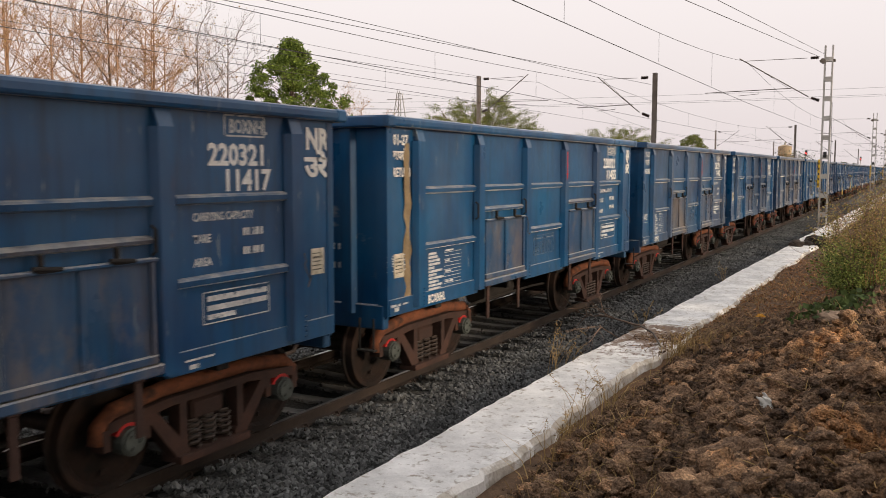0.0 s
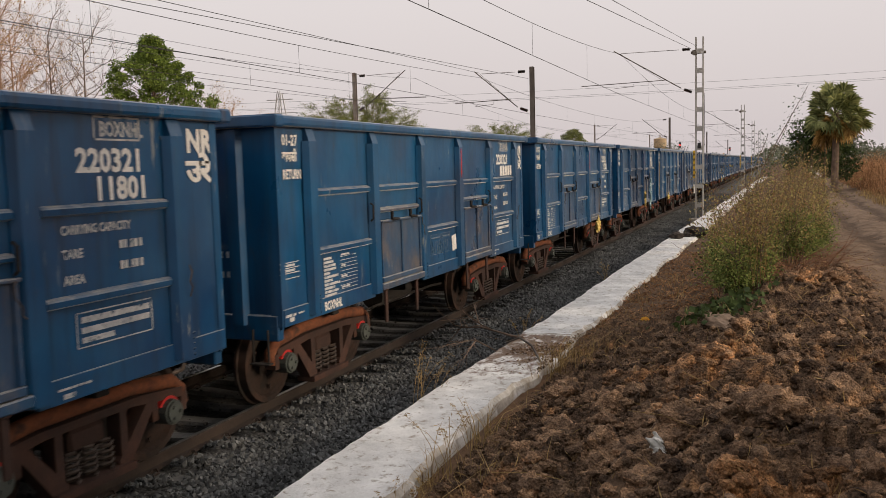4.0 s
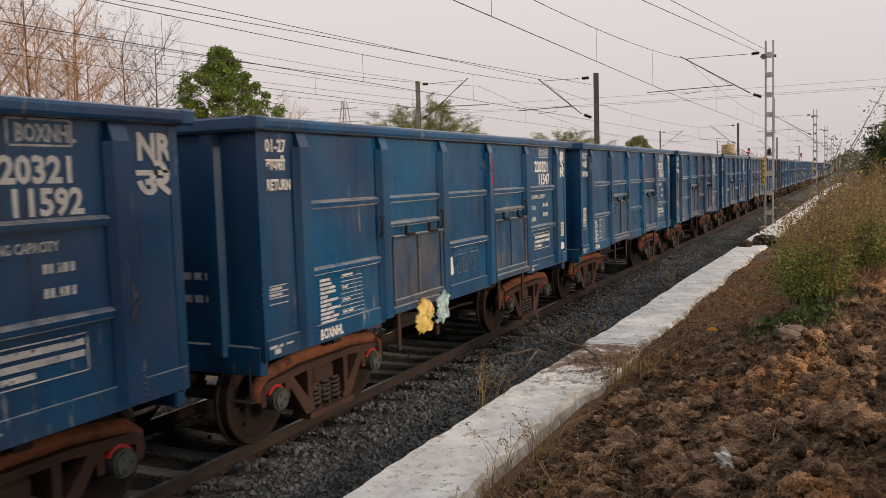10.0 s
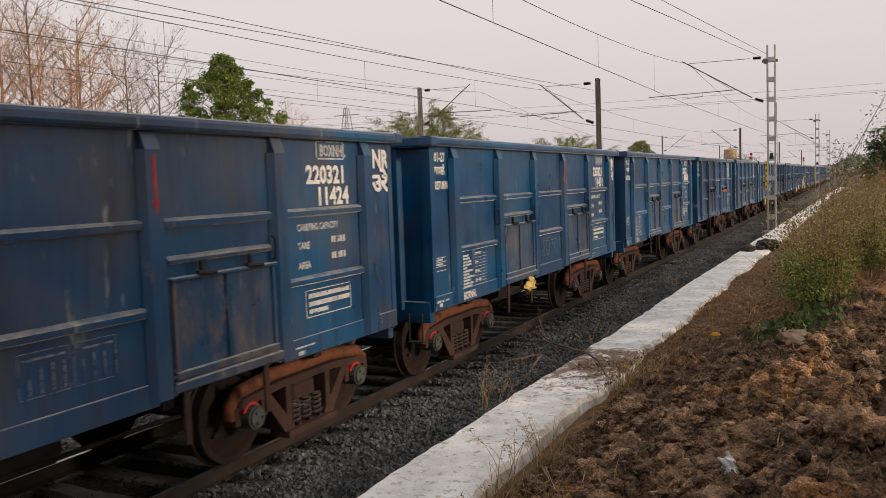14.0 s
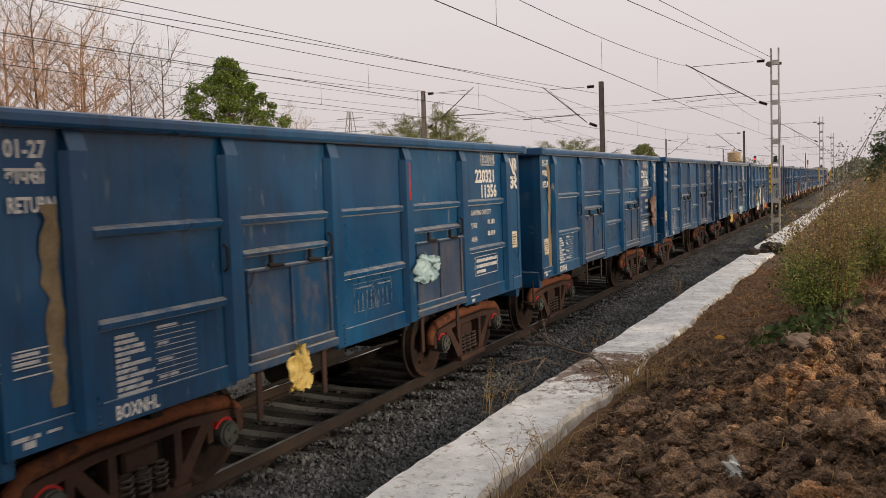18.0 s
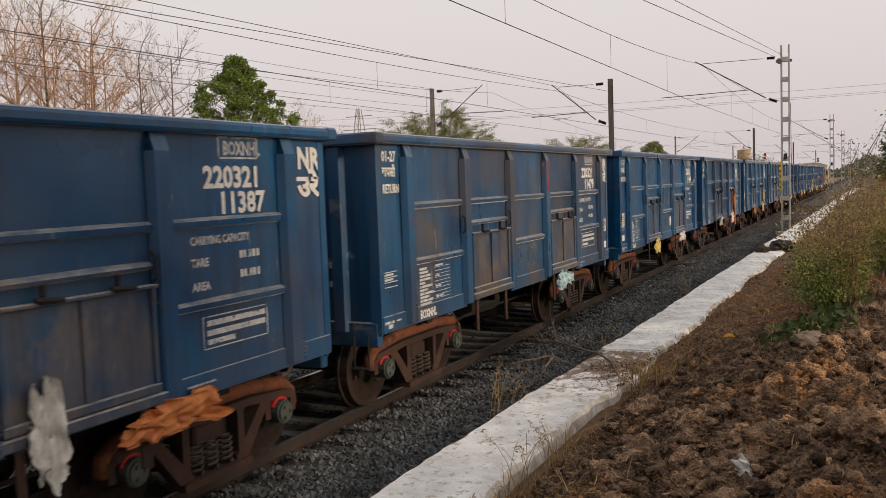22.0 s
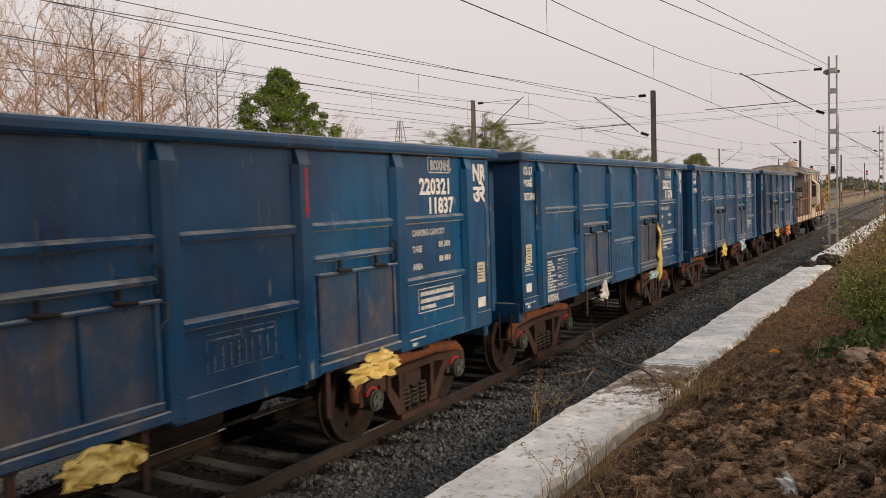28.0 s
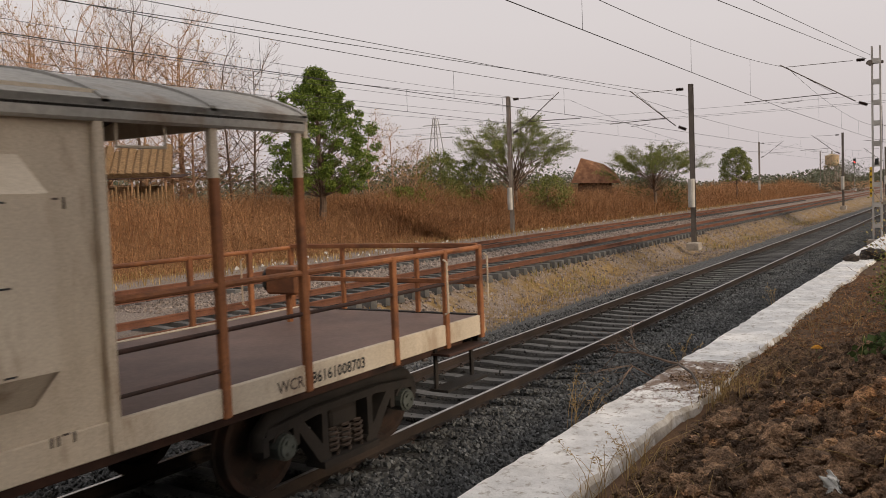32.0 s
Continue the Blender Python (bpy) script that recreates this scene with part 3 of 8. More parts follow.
def pebbles(name, spots, sizes, material, label, rng, base="rock"):
    """Many small uneven stones as one mesh. spots: n x 3 centres."""
    oct_v = np.array([(1, 0, 0), (-1, 0, 0), (0, 1, 0), (0, -1, 0), (0, 0, 1), (0, 0, -1), (0.62, 0.62, 0.45), (-0.62, 0.55, -0.5), (0.55, -0.66, -0.4), (-0.6, -0.6, 0.5)])
    oct_f = np.array([(0, 6, 4), (0, 2, 6), (2, 4, 6), (1, 5, 7), (2, 5, 7), (1, 7, 2), (0, 3, 8), (0, 8, 5), (3, 5, 8), (1, 3, 9), (1, 9, 4), (3, 4, 9), (0, 4, 3), (0, 5, 2), (1, 4, 2), (1, 3, 5)])
    oct_f = np.array([f if np.dot(np.cross(oct_v[f[1]] - oct_v[f[0]], oct_v[f[2]] - oct_v[f[0]]), oct_v[f[0]] + oct_v[f[1]] + oct_v[f[2]]) > 0 else f[::-1] for f in oct_f])
    if base == "plain":
        oct_v = oct_v[:6]
        oct_f = np.array([(0, 2, 4), (2, 1, 4), (1, 3, 4), (3, 0, 4), (2, 0, 5), (1, 2, 5), (3, 1, 5), (0, 3, 5)])
    n = len(spots)
    jit = 1 + rng.uniform(-0.28, 0.28, (n, len(oct_v), 1))
    v = oct_v[None] * jit * rng.uniform(0.6, 1.2, (n, 1, 3))
    a = rng.uniform(0, 6.283, n)
    c, s = np.cos(a), np.sin(a)
    b = rng.uniform(-0.7, 0.7, n)
    cb, sb = np.cos(b), np.sin(b)
    x = v[..., 0] * cb[:, None] - v[..., 2] * sb[:, None]
    z = v[..., 0] * sb[:, None] + v[..., 2] * cb[:, None]
    y = v[..., 1]
    w = np.stack([x * c[:, None] - y * s[:, None], x * s[:, None] + y * c[:, None], z], -1) * np.asarray(sizes)[:, None, None]
    w += np.asarray(spots)[:, None, :]
    f = (oct_f[None] + (np.arange(n) * len(oct_v))[:, None, None]).reshape(-1, 3)
    me = bpy.data.meshes.new(name)
    me.from_pydata(w.reshape(-1, 3).tolist(), [], f.tolist())
    me.materials.append(material)
    ob = new(name, me)
    return tagged(ob, label, "stones", kind="stuff")


def ballast():
    r = RNG
    n = 46000
    y = 3.0 + 26 * r.random(n) ** 1.35
    x = np.where(r.random(n) < 0.68, r.uniform(0.95, 2.80, n), r.uniform(-1.9, 0.95, n))
    keep = ~((np.abs(np.abs(x) - 0.872) < 0.09))
    x, y = x[keep], y[keep]
    phase = np.abs((y / 0.6) % 1 - 0.5) * 0.6                      # distance from the sleeper's centre
    on = (phase < 0.14) & (np.abs(x) < 1.36)
    keep = ~on | (r.random(len(x)) < np.where(np.abs(x) < 0.95, 0.03, 0.55))
    x, y, on = x[keep], y[keep], on[keep]
    z = ground_z(x, y) + np.where(on, 0.085, 0.0) + r.uniform(-0.01, 0.025, len(x))
    # stones between the rails take the colour darkened for shade under the wagons
    inner = np.abs(x) < 0.86
    for k, mat, label in ((~inner, M_STONE, "dark grey crushed stone ballast beside the track"), (inner, M_STONE_SHADE, "oil-stained ballast between the rails, darkened for the train's shade")):
        pebbles("ballast", np.stack([x[k], y[k], z[k]], -1), r.uniform(0.017, 0.037, int(k.sum())), mat, label, r)
    n = 30000
    y = 27 + 55 * r.random(n) ** 1.25
    x = r.uniform(0.98, 3.0, n)
    pebbles("ballast", np.stack([x, y, ground_z(x, y) + r.uniform(-0.01, 0.03, n)], -1), r.uniform(0.022, 0.042, n), M_STONE, "dark grey crushed stone ballast beside the track", r, "plain")
    n = 20000
    y = 14 + 60 * r.random(n) ** 1.3
    x = r.uniform(-15.2, -3.3, n)
    z = ground_z(x, y) + 0.01
    pebbles("pale_ballast", np.stack([x, y, z], -1), r.uniform(0.03, 0.07, n), M_STONE2, "pale pinkish stone ballast of the far tracks", r, "plain")


ballast()


# ---- tracks ----
def rail_profile(top, cx, k=1.0):
    return [(cx - 0.068, top - 0.156), (cx + 0.068, top - 0.156), (cx + 0.068, top - 0.142), (cx + 0.010, top - 0.122), (cx + 0.010, top - 0.045),
            (cx + 0.034, top - 0.034), (cx + 0.034, top - 0.006), (cx + 0.024, top), (cx - 0.024, top), (cx - 0.034, top - 0.006),
            (cx - 0.034, top - 0.034), (cx - 0.010, top - 0.045), (cx - 0.010, top - 0.122), (cx - 0.068, top - 0.142)]


def sleeper_mesh():
    s = Shape()
    pts = [(-0.125, -0.21), (0.125, -0.21), (0.10, 0.0), (-0.10, 0.0)]
    secs = []
    for x in (-1.372, -1.33, -0.55, -0.3, 0.3, 0.55, 1.33, 1.372):
        drop = 0.02 if abs(x) < 0.4 else (0.015 if abs(x) > 1.35 else 0.0)
        secs.append([(x, y, z - drop * (z == 0.0)) for y, z in pts])
    vs = [p for q in secs for p in q]
    fs = []
    for i in range(len(secs) - 1):
        for j in range(4):
            fs.append((4 * i + j, 4 * i + (j + 1) % 4, 4 * i + 4 + (j + 1) % 4, 4 * i + 4 + j))
    fs += [(3, 2, 1, 0), tuple(4 * (len(secs) - 1) + k for k in range(4))]
    return s.add(vs, fs).mesh("sleeper", M_SLEEPER)


def clip_outline():
    """A spring clip bent over the rail's foot, in one piece."""
    pts = [(0.050, -0.04, -0.150), (0.050, 0.03, -0.128), (0.085, 0.05, -0.120), (0.125, 0.03, -0.150), (0.125, -0.05, -0.156)]
    t = Shape().tube(pts, 0.013, 5)
    return t.v, t.f


def clip_mesh():
    s = Shape()
    s.add(*clip_outline())
    return s.mesh("rail_clip", M_RAIL)


def build_track(name, cx, top, y0, y1, mat, label, near):
    tr = thing(name, label, "railway track", "railway tracks")
    tr.location = (cx, 0, top)
    for side in (-0.872, 0.872):
        rail = part("rail", Shape().prism(rail_profile(0, side), "y", -60, 1500), mat, tr, "rusty web and dark foot under a worn head")
        part("running_surface", Shape().box((side, 720, 0.0015), (0.046, 1560, 0.004)), M_TREAD if near else mat, rail)
    sl = sleeper_mesh()
    clip = clip_mesh()
    k = 0
    y = y0
    while y < y1:
        ob = part("sleeper", sl, None, tr, "", Matrix.Translation((0, y, -0.168)))
        if near and y < 22:
            for side in (-0.872, 0.872):
                for turn in (Matrix.Identity(4), Matrix.Rotation(math.pi, 4, "Z")):
                    part("rail_clip", clip, None, ob, "", Matrix.Translation((side, 0, 0.168)) @ turn)
        y += 0.6
        k += 1
    # the sleepers that lie farther off, in one piece
    far = Shape()
    while y < (160 if near else 120):
        far.box((0, y, -0.21), (2.74, 0.22, 0.09))
        y += 0.6
    tagged(part("far_sleeper_run", far, M_SLEEPER, tr), kind="stuff")


build_track("railway_track", 0.0, 0.0, 1.2, 56.0, M_RAIL, "broad-gauge track with dark rails on concrete sleepers in grey ballast", True)
build_track("railway_track", -7.0, 0.48, 12.0, 48.0, M_RAIL2, "rust-red rails on concrete sleepers in pale ballast", False)
build_track("railway_track", -12.7, 0.48, 18.0, 54.0, M_RAIL2, "far rust-red rails on concrete sleepers beside the scrub bank", False)


# ---- whitewashed wall ----
def wall_left(y):
    return 2.76 + 0.0125 * y + 0.018 * math.sin(y * 0.5) + 0.008 * math.sin(y * 2.3 + 1)


def build_wall():
    th = thing("retaining_wall", "low rough concrete wall with a peeling whitewashed top beside the ballast", "wall", kind="structure")
    cuts = [-6.0, 10.3, 12.9, 31.5, 33.0, 140.0]
    for i in range(5):
        a, b = cuts[i], cuts[i + 1]
        if i == 3:
            continue
        step = 0.12 if b < 40 else 1.0
        n = max(2, int((b - a) / step))
        low = 0.012 if i == 1 else 0.0
        s = Shape()
        ring = []
        for k in range(n + 1):
            y = a + (b - a) * k / n
            w = 0.92 + 0.05 * math.sin(y * 1.3) + 0.07 * noise.noise(Vector((y * 1.8, 4, 0))) + 0.05 * noise.noise(Vector((y * 5.5, 4, 3)))
            xl = wall_left(y) + 0.035 * noise.noise(Vector((y * 3.1, 0, 0)))
            top = 0.15 - low + 0.02 * noise.noise(Vector((y * 0.8, 9, 0)))
            xr = xl + w
            pts = [(xl + 0.02, -0.75), (xl, top - 0.05), (xl + 0.03, top)]
            for q in range(1, 6):
                xx = xl + 0.03 + (w - 0.08) * q / 6
                pts.append((xx, top + 0.014 * noise.noise(Vector((xx * 3.5, y * 3.5, 2))) + 0.01 * noise.noise(Vector((xx * 9, y * 9, 5)))))
            pts += [(xr - 0.05, top), (xr, top - 0.05), (xr + 0.02 + 0.03 * noise.noise(Vector((y * 5, 2, 2))), top - 0.2), (xr, -0.75)]
            ring.append([(px, y, pz) for px, pz in pts])
        m = len(ring[0])
        vs = [p for q in ring for p in q]
        fs = []
        mats = []
        for k in range(n):
            for j in range(m):
                fs.append((k * m + j, k * m + (j + 1) % m, (k + 1) * m + (j + 1) % m, (k + 1) * m + j))
                mats.append(0 if 0 < j < 8 else 1)
        fs += [tuple(range(m)), tuple(n * m + j for j in range(m - 1, -1, -1))]
        mats += [1, 1]
        me = Shape().add(vs, fs).mesh("wall_section", M_CONC)
        me.materials.append(M_FLANK)
        for p, q in zip(me.polygons, mats):
            p.material_index = q
        part("wall_section", me, None, th, "whitewashed top, bare grey flank")


build_wall()


# ---- wagons ----
PITCH = 10.963
HALF = 5.07          # half the length over the coping
END = 4.92           # half the length of the body
POSTS = (-4.25, -2.55, -0.85, 0.85, 2.55, 4.25)
BAYS = ((-END, -4.25), (-4.25, -2.55), (-2.55, -0.85), (-0.85, 0.85), (0.85, 2.55), (2.55, 4.25), (4.25, END))
FACE = 1.50          # outside of the side sheets
SILL, TOP = 1.03, 3.41
TURN = Matrix.Rotation(math.pi, 4, "Z")


def wheelset_mesh():
    s = Shape()
    for side in (-1, 1):
        c = side * 0.872
        n = 28
        # rim, web dished between hub and rim
        rings = ((0.528, -0.066), (0.528, -0.036), (0.50, -0.028), (0.492, 0.070), (0.43, 0.070), (0.40, 0.022), (0.17, 0.050), (0.13, 0.085), (0.075, 0.085),
                 (0.075, -0.085), (0.13, -0.085), (0.17, -0.02), (0.40, -0.010), (0.43, -0.066))
        vs = [(c + side * w, r * math.cos(2 * math.pi * i / n), r * math.sin(2 * math.pi * i / n)) for r, w in rings for i in range(n)]
        m = len(rings)
        fs = [(j * n + i, j * n + (i + 1) % n, ((j + 1) % m) * n + (i + 1) % n, ((j + 1) % m) * n + i) for j in range(m) for i in range(n)]
        s.add(vs, fs)
        # chalk and grease marks as raised lugs on the web, so that the turning shows
        for a in (0.3, 2.4, 4.5):
            s.box((c + side * 0.075, 0.3 * math.cos(a), 0.3 * math.sin(a)), (0.012, 0.05, 0.05), 0.004)
    s.rod((-1.1, 0, 0), (1.1, 0, 0), 0.078, 14)
    me = s.mesh("wheelset", M_WHEEL)
    return me


def bogie_parts(side_frame=True):
    d = {}
    # cast side frame: top chord, slanting struts, spring seat
    f = Shape()
    x0, x1 = -0.075, 0.075
    f.prism([(-1.20, 0.70), (-0.55, 0.755), (0.55, 0.755), (1.20, 0.70), (1.22, 0.60), (0.5, 0.68), (-0.5, 0.68), (-1.22, 0.60)], "x", x0, x1)
    for sgn in (-1, 1):
        f.prism([(sgn * 1.26, 0.64), (sgn * 1.26, 0.46), (sgn * 1.18, 0.46), (sgn * 1.18, 0.64)], "x", x0, x1)
        f.prism([(sgn * 0.84, 0.68), (sgn * 0.70, 0.68), (sgn * 0.30, 0.24), (sgn * 0.30, 0.16), (sgn * 0.44, 0.16)], "x", x0, x1)
        f.prism([(sgn * 0.84, 0.68), (sgn * 0.76, 0.68), (sgn * 0.76, 0.46), (sgn * 0.84, 0.46)], "x", x0, x1)
        f.prism([(sgn * 0.42, 0.70), (sgn * 0.33, 0.70), (sgn * 0.33, 0.22), (sgn * 0.42, 0.22)], "x", x0, x1)
    f.prism([(-0.46, 0.13), (0.46, 0.13), (0.46, 0.20), (-0.46, 0.20)], "x", x0 - 0.05, x1 + 0.05)
    d["side_frame"] = f.mesh("side_frame", M_RUST)
    # its rounded upper member: orange rust, coloured brighter for the light it catches
    h = Shape()
    h.tube([(0, -1.27, 0.52), (0, -1.25, 0.66), (0, -1.12, 0.77), (0, -0.55, 0.835), (0, 0.55, 0.835), (0, 1.12, 0.77), (0, 1.25, 0.66), (0, 1.27, 0.52)], 0.072, 10)
    d["top_member"] = h.mesh("top_member", M_CHORD, True)
    sp = Shape()
    pts = []
    for i in range(31):
        a = i / 30 * 2 * math.pi * 5
        pts.append((0.075 * math.cos(a), 0.075 * math.sin(a), 0.21 + 0.27 * i / 30))
    sp.tube(pts, 0.017, 4)
    d["coil_spring"] = sp.mesh("coil_spring", M_SPRING)
    b = Shape()
    b.box((0, 0, 0.55), (2.30, 0.42, 0.20), 0.03)
    b.box((0, 0, 0.68), (0.5, 0.5, 0.12), 0.03)
    b.rod((-0.9, -0.62, 0.36), (0.9, -0.62, 0.36), 0.05, 8)
    b.rod((-0.9, 0.62, 0.36), (0.9, 0.62, 0.36), 0.05, 8)
    d["bogie"] = b.mesh("bogie", M_RUST)
    a = Shape()
    a.rod((0.0, 0, 0), (0.20, 0, 0), 0.125, 14)
    a.rod((0.20, 0, 0), (0.225, 0, 0), 0.105, 14)
    for i in range(3):
        t = 2.1 * i
        a.rod((0.22, 0.06 * math.cos(t), 0.06 * math.sin(t)), (0.245, 0.06 * math.cos(t), 0.06 * math.sin(t)), 0.02, 6)
    d["axle_box"] = a.mesh("axle_box", M_AXLE)
    r = Shape()
    pts = [(0.155 * math.cos(t), 0.155 * math.sin(t)) for t in np.linspace(0.5, math.pi - 0.5, 9)]
    pts += [(0.128 * math.cos(t), 0.128 * math.sin(t)) for t in np.linspace(math.pi - 0.5, 0.5, 9)]
    r.prism(pts, "x", 0.02, 0.15)
    d["bearing_adapter"] = r.mesh("bearing_adapter", M_RED)
    d["wheelset"] = wheelset_mesh()
    bs = Shape()
    bs.prism([(-0.06, -0.2), (0.05, -0.17), (0.06, 0.17), (-0.05, 0.2)], "x", -0.06, 0.06)
    d["brake_block"] = bs.mesh("brake_block", M_UNDER)
    return d


BOGIE = bogie_parts()


def add_bogie(parent, y, kit):
    bg = part("bogie", kit["bogie"], None, parent, "rusty cast three-piece bogie", (0, y, 0))
    for sx in (-1, 1):
        frame_ = part("side_frame", kit["side_frame"], None, bg, "", (sx * 1.13, 0, 0))
        part("top_member", kit["top_member"], None, frame_, "rounded upper member, orange with rust")
        for yy in (-0.2, 0.0, 0.2):
            part("coil_spring", kit["coil_spring"], None, bg, "worn steel coil spring", (sx * 1.13, yy, 0))
        for sy in (-1, 1):
            m = Matrix.Translation((sx * 1.06, sy * 1.0, 0.5))
            if sx < 0:
                m = m @ TURN
            part("axle_box", kit["axle_box"], None, bg, "", m)
            part("bearing_adapter", kit["bearing_adapter"], None, bg, "red-painted bearing adapter", m)
            if sx > 0:
                part("brake_block", kit["brake_block"], None, bg, "", (sx * 0.872, sy * 0.43, 0.5))
    for sy in (-1, 1):
        part("wheelset", kit["wheelset"], None, bg, "dark steel wheels on their axle", (0, sy * 1.0, 0.5))
    return bg


def coupler(parent, y, sgn):
    s = Shape()
    s.box((0, y - sgn * 0.28, 0.98), (0.22, 0.5, 0.22), 0.03)
    s.prism([(-0.20, y + sgn * 0.02), (0.20, y + sgn * 0.02), (0.22, y + sgn * 0.26), (0.05, y + sgn * 0.30), (-0.02, y + sgn * 0.15), (-0.16, y + sgn * 0.32), (-0.22, y + sgn * 0.22)], "z", 0.84, 1.12)
    part("coupler", s, M_UNDER, parent, "cast knuckle coupler")
    h = Shape()
    h.tube([(0.42, y - sgn * 0.15, 0.92), (0.42, y + sgn * 0.08, 0.78), (0.40, y + sgn * 0.22, 0.58), (0.36, y + sgn * 0.36, 0.56)], 0.026, 7)
    part("air_hose", h, M_SPRING, parent, "hanging dusty air hose")


def side_parts(w, m, detailed):
    """One long side of a wagon; m places it on the near or the far flank."""
    def put(name, shape, mat=M_PAINT, label=""):
        return part(name, shape, mat, w, label, m)
    for i, (a, b) in enumerate(BAYS):
        s = Shape()
        door = i in (2, 4)
        z0 = 1.22
        # pressed sheet, a little buckled between its frames
        nu, nv, z1 = 10, 12, TOP - 0.1
        vs = []
        for u in range(nu + 1):
            for v in range(nv + 1):
                y, z = a + 0.005 + (b - a - 0.01) * u / nu, z0 + (z1 - z0) * v / nv
                rim = min(1.0, 4 * min(u / nu, 1 - u / nu), 4 * min(v / nv, 1 - v / nv))
                vs.append((FACE - rim * (0.009 + 0.022 * noise.noise(Vector((y * 1.3, z * 1.3, i))) + 0.006 * noise.noise(Vector((y * 4, z * 4, i + 9)))), y, z))
        k = len(vs)
        vs += [(FACE - 0.045, y, z) for y in (a + 0.005, b - 0.005) for z in (z0, z1)]
        fs = [(u * (nv + 1) + v, (u + 1) * (nv + 1) + v, (u + 1) * (nv + 1) + v + 1, u * (nv + 1) + v + 1) for u in range(nu) for v in range(nv)]
        fs.append((k, k + 1, k + 3, k + 2))
        s.add(vs, fs)
        put("side_sheet", s.mesh("side_sheet", M_PAINT, True))
    for p in POSTS:
        s = Shape()
        # hat-section post with a slanted head under the coping
        s.prism([(FACE, p - 0.125), (FACE + 0.012, p - 0.125), (FACE + 0.085, p - 0.085), (FACE + 0.085, p + 0.085), (FACE + 0.012, p + 0.125), (FACE, p + 0.125)], "z", 1.08, 3.13)
        s.add([(FACE, p - 0.085, 3.13), (FACE + 0.085, p - 0.085, 3.13), (FACE + 0.085, p + 0.085, 3.13), (FACE, p + 0.085, 3.13), (FACE, p - 0.085, 3.30), (FACE + 0.03, p - 0.085, 3.30), (FACE + 0.03, p + 0.085, 3.30), (FACE, p + 0.085, 3.30)],
              [(0, 1, 2, 3), (4, 7, 6, 5), (0, 4, 5, 1), (1, 5, 6, 2), (2, 6, 7, 3), (3, 7, 4, 0)])
        put("side_post", s)
    for i in range(1, 6):
        a, b = BAYS[i]
        heights = (2.54,) if i in (2, 4) else (2.54, 1.83)
        for z in heights:
            s = Shape()
            s.prism([(FACE - 0.02, z - 0.070), (FACE + 0.05, z - 0.046), (FACE + 0.054, z + 0.000), (FACE + 0.036, z + 0.018), (FACE - 0.02, z + 0.035)], "y", a + 0.125, b - 0.125)
            # the outline above lists x and z
            put("stiffening_rib", s)
    for i in (2, 4):
        a, b = BAYS[i][0] + 0.14, BAYS[i][1] - 0.14
        s = Shape()
        s.box((FACE + 0.03, (a + b) / 2, 1.64), (0.04, b - a, 0.86), 0.008)
        door = put("flap_door", s, M_DOOR, "bottom-hinged flap door, scuffed and dusty")
        for y in (a + 0.03, (a + b) / 2, b - 0.03):
            part("door_batten", Shape().box((FACE + 0.062, y, 1.675), (0.03, 0.05, 0.79), 0.006), M_DOOR, door)
        part("door_sill", Shape().box((FACE + 0.062, (a + b) / 2, 1.24), (0.05, b - a, 0.07), 0.008), M_DOOR, door)
        r = Shape()
        r.prism([(FACE - 0.02, 2.17), (FACE + 0.05, 2.19), (FACE + 0.054, 2.215), (FACE + 0.036, 2.235), (FACE - 0.02, 2.255)], "y", a, b)
        put("door_lintel", r, M_DOOR)
        h = Shape()
        h.box((FACE + 0.075, (a + b) / 2, 2.055), (0.045, b - a + 0.02, 0.032), 0.008)
        part("hinge_bar", h, M_DOOR, door)
        for y in (a + 0.38, b - 0.38):
            k = Shape()
            k.box((FACE + 0.065, y, 2.12), (0.04, 0.04, 0.13), 0.008)
            k.box((FACE + 0.09, y + 0.02, 2.07), (0.045, 0.17, 0.038), 0.010)
            k.rod((FACE + 0.11, y - 0.1, 2.09), (FACE + 0.11, y + 0.14, 2.07), 0.018, 6)
            part("hinge", k, M_UNDER, door, "grimy cast hinge")
        t = Shape()
        t.box((FACE + 0.05, (a + b) / 2, 1.15), (0.10, b - a + 0.1, 0.09), 0.012)
        put("door_step", t, M_DOOR)
        for y in (a + 0.12, b - 0.2):
            g = Shape()
            g.box((FACE + 0.05, y, 0.88), (0.03, 0.075, 0.50), 0.006)
            g.box((FACE + 0.05, y, 1.12), (0.06, 0.11, 0.08), 0.01)
            part("door_stop", g, M_RUST, door, "hanging rusty door stop")
    for a, b in ((-END, -2.56), (-0.84, 0.84), (2.56, END)):
        s = Shape()
        s.box((FACE - 0.005, (a + b) / 2, (SILL + 1.23) / 2), (0.05, b - a, 1.23 - SILL), 0.006)
        put("side_sill", s)
    s = Shape()
    s.box((FACE - 0.06, 0, 1.14), (0.05, 2 * END, 0.16))
    put("solebar", s)
    c = Shape()
    c.prism([(FACE - 0.06, 3.285), (FACE + 0.075, 3.285), (FACE + 0.098, 3.295), (FACE + 0.107, 3.32), (FACE + 0.107, 3.37), (FACE + 0.095, 3.397), (FACE + 0.07, TOP), (FACE - 0.06, TOP)], "y", -HALF, HALF)
    put("coping", c, M_COPING)
    if detailed:
        for y in (-0.99, 2.40, -2.69):
            k = Shape()
            k.tube([(FACE + 0.05, y, 2.33), (FACE + 0.09, y, 2.30), (FACE + 0.09, y, 2.12), (FACE + 0.05, y, 2.09)], 0.014, 6)
            put("lashing_hook", k, M_UNDER)
        for y in (-4.28, 4.28, -0.88, 0.88):
            r = Shape()
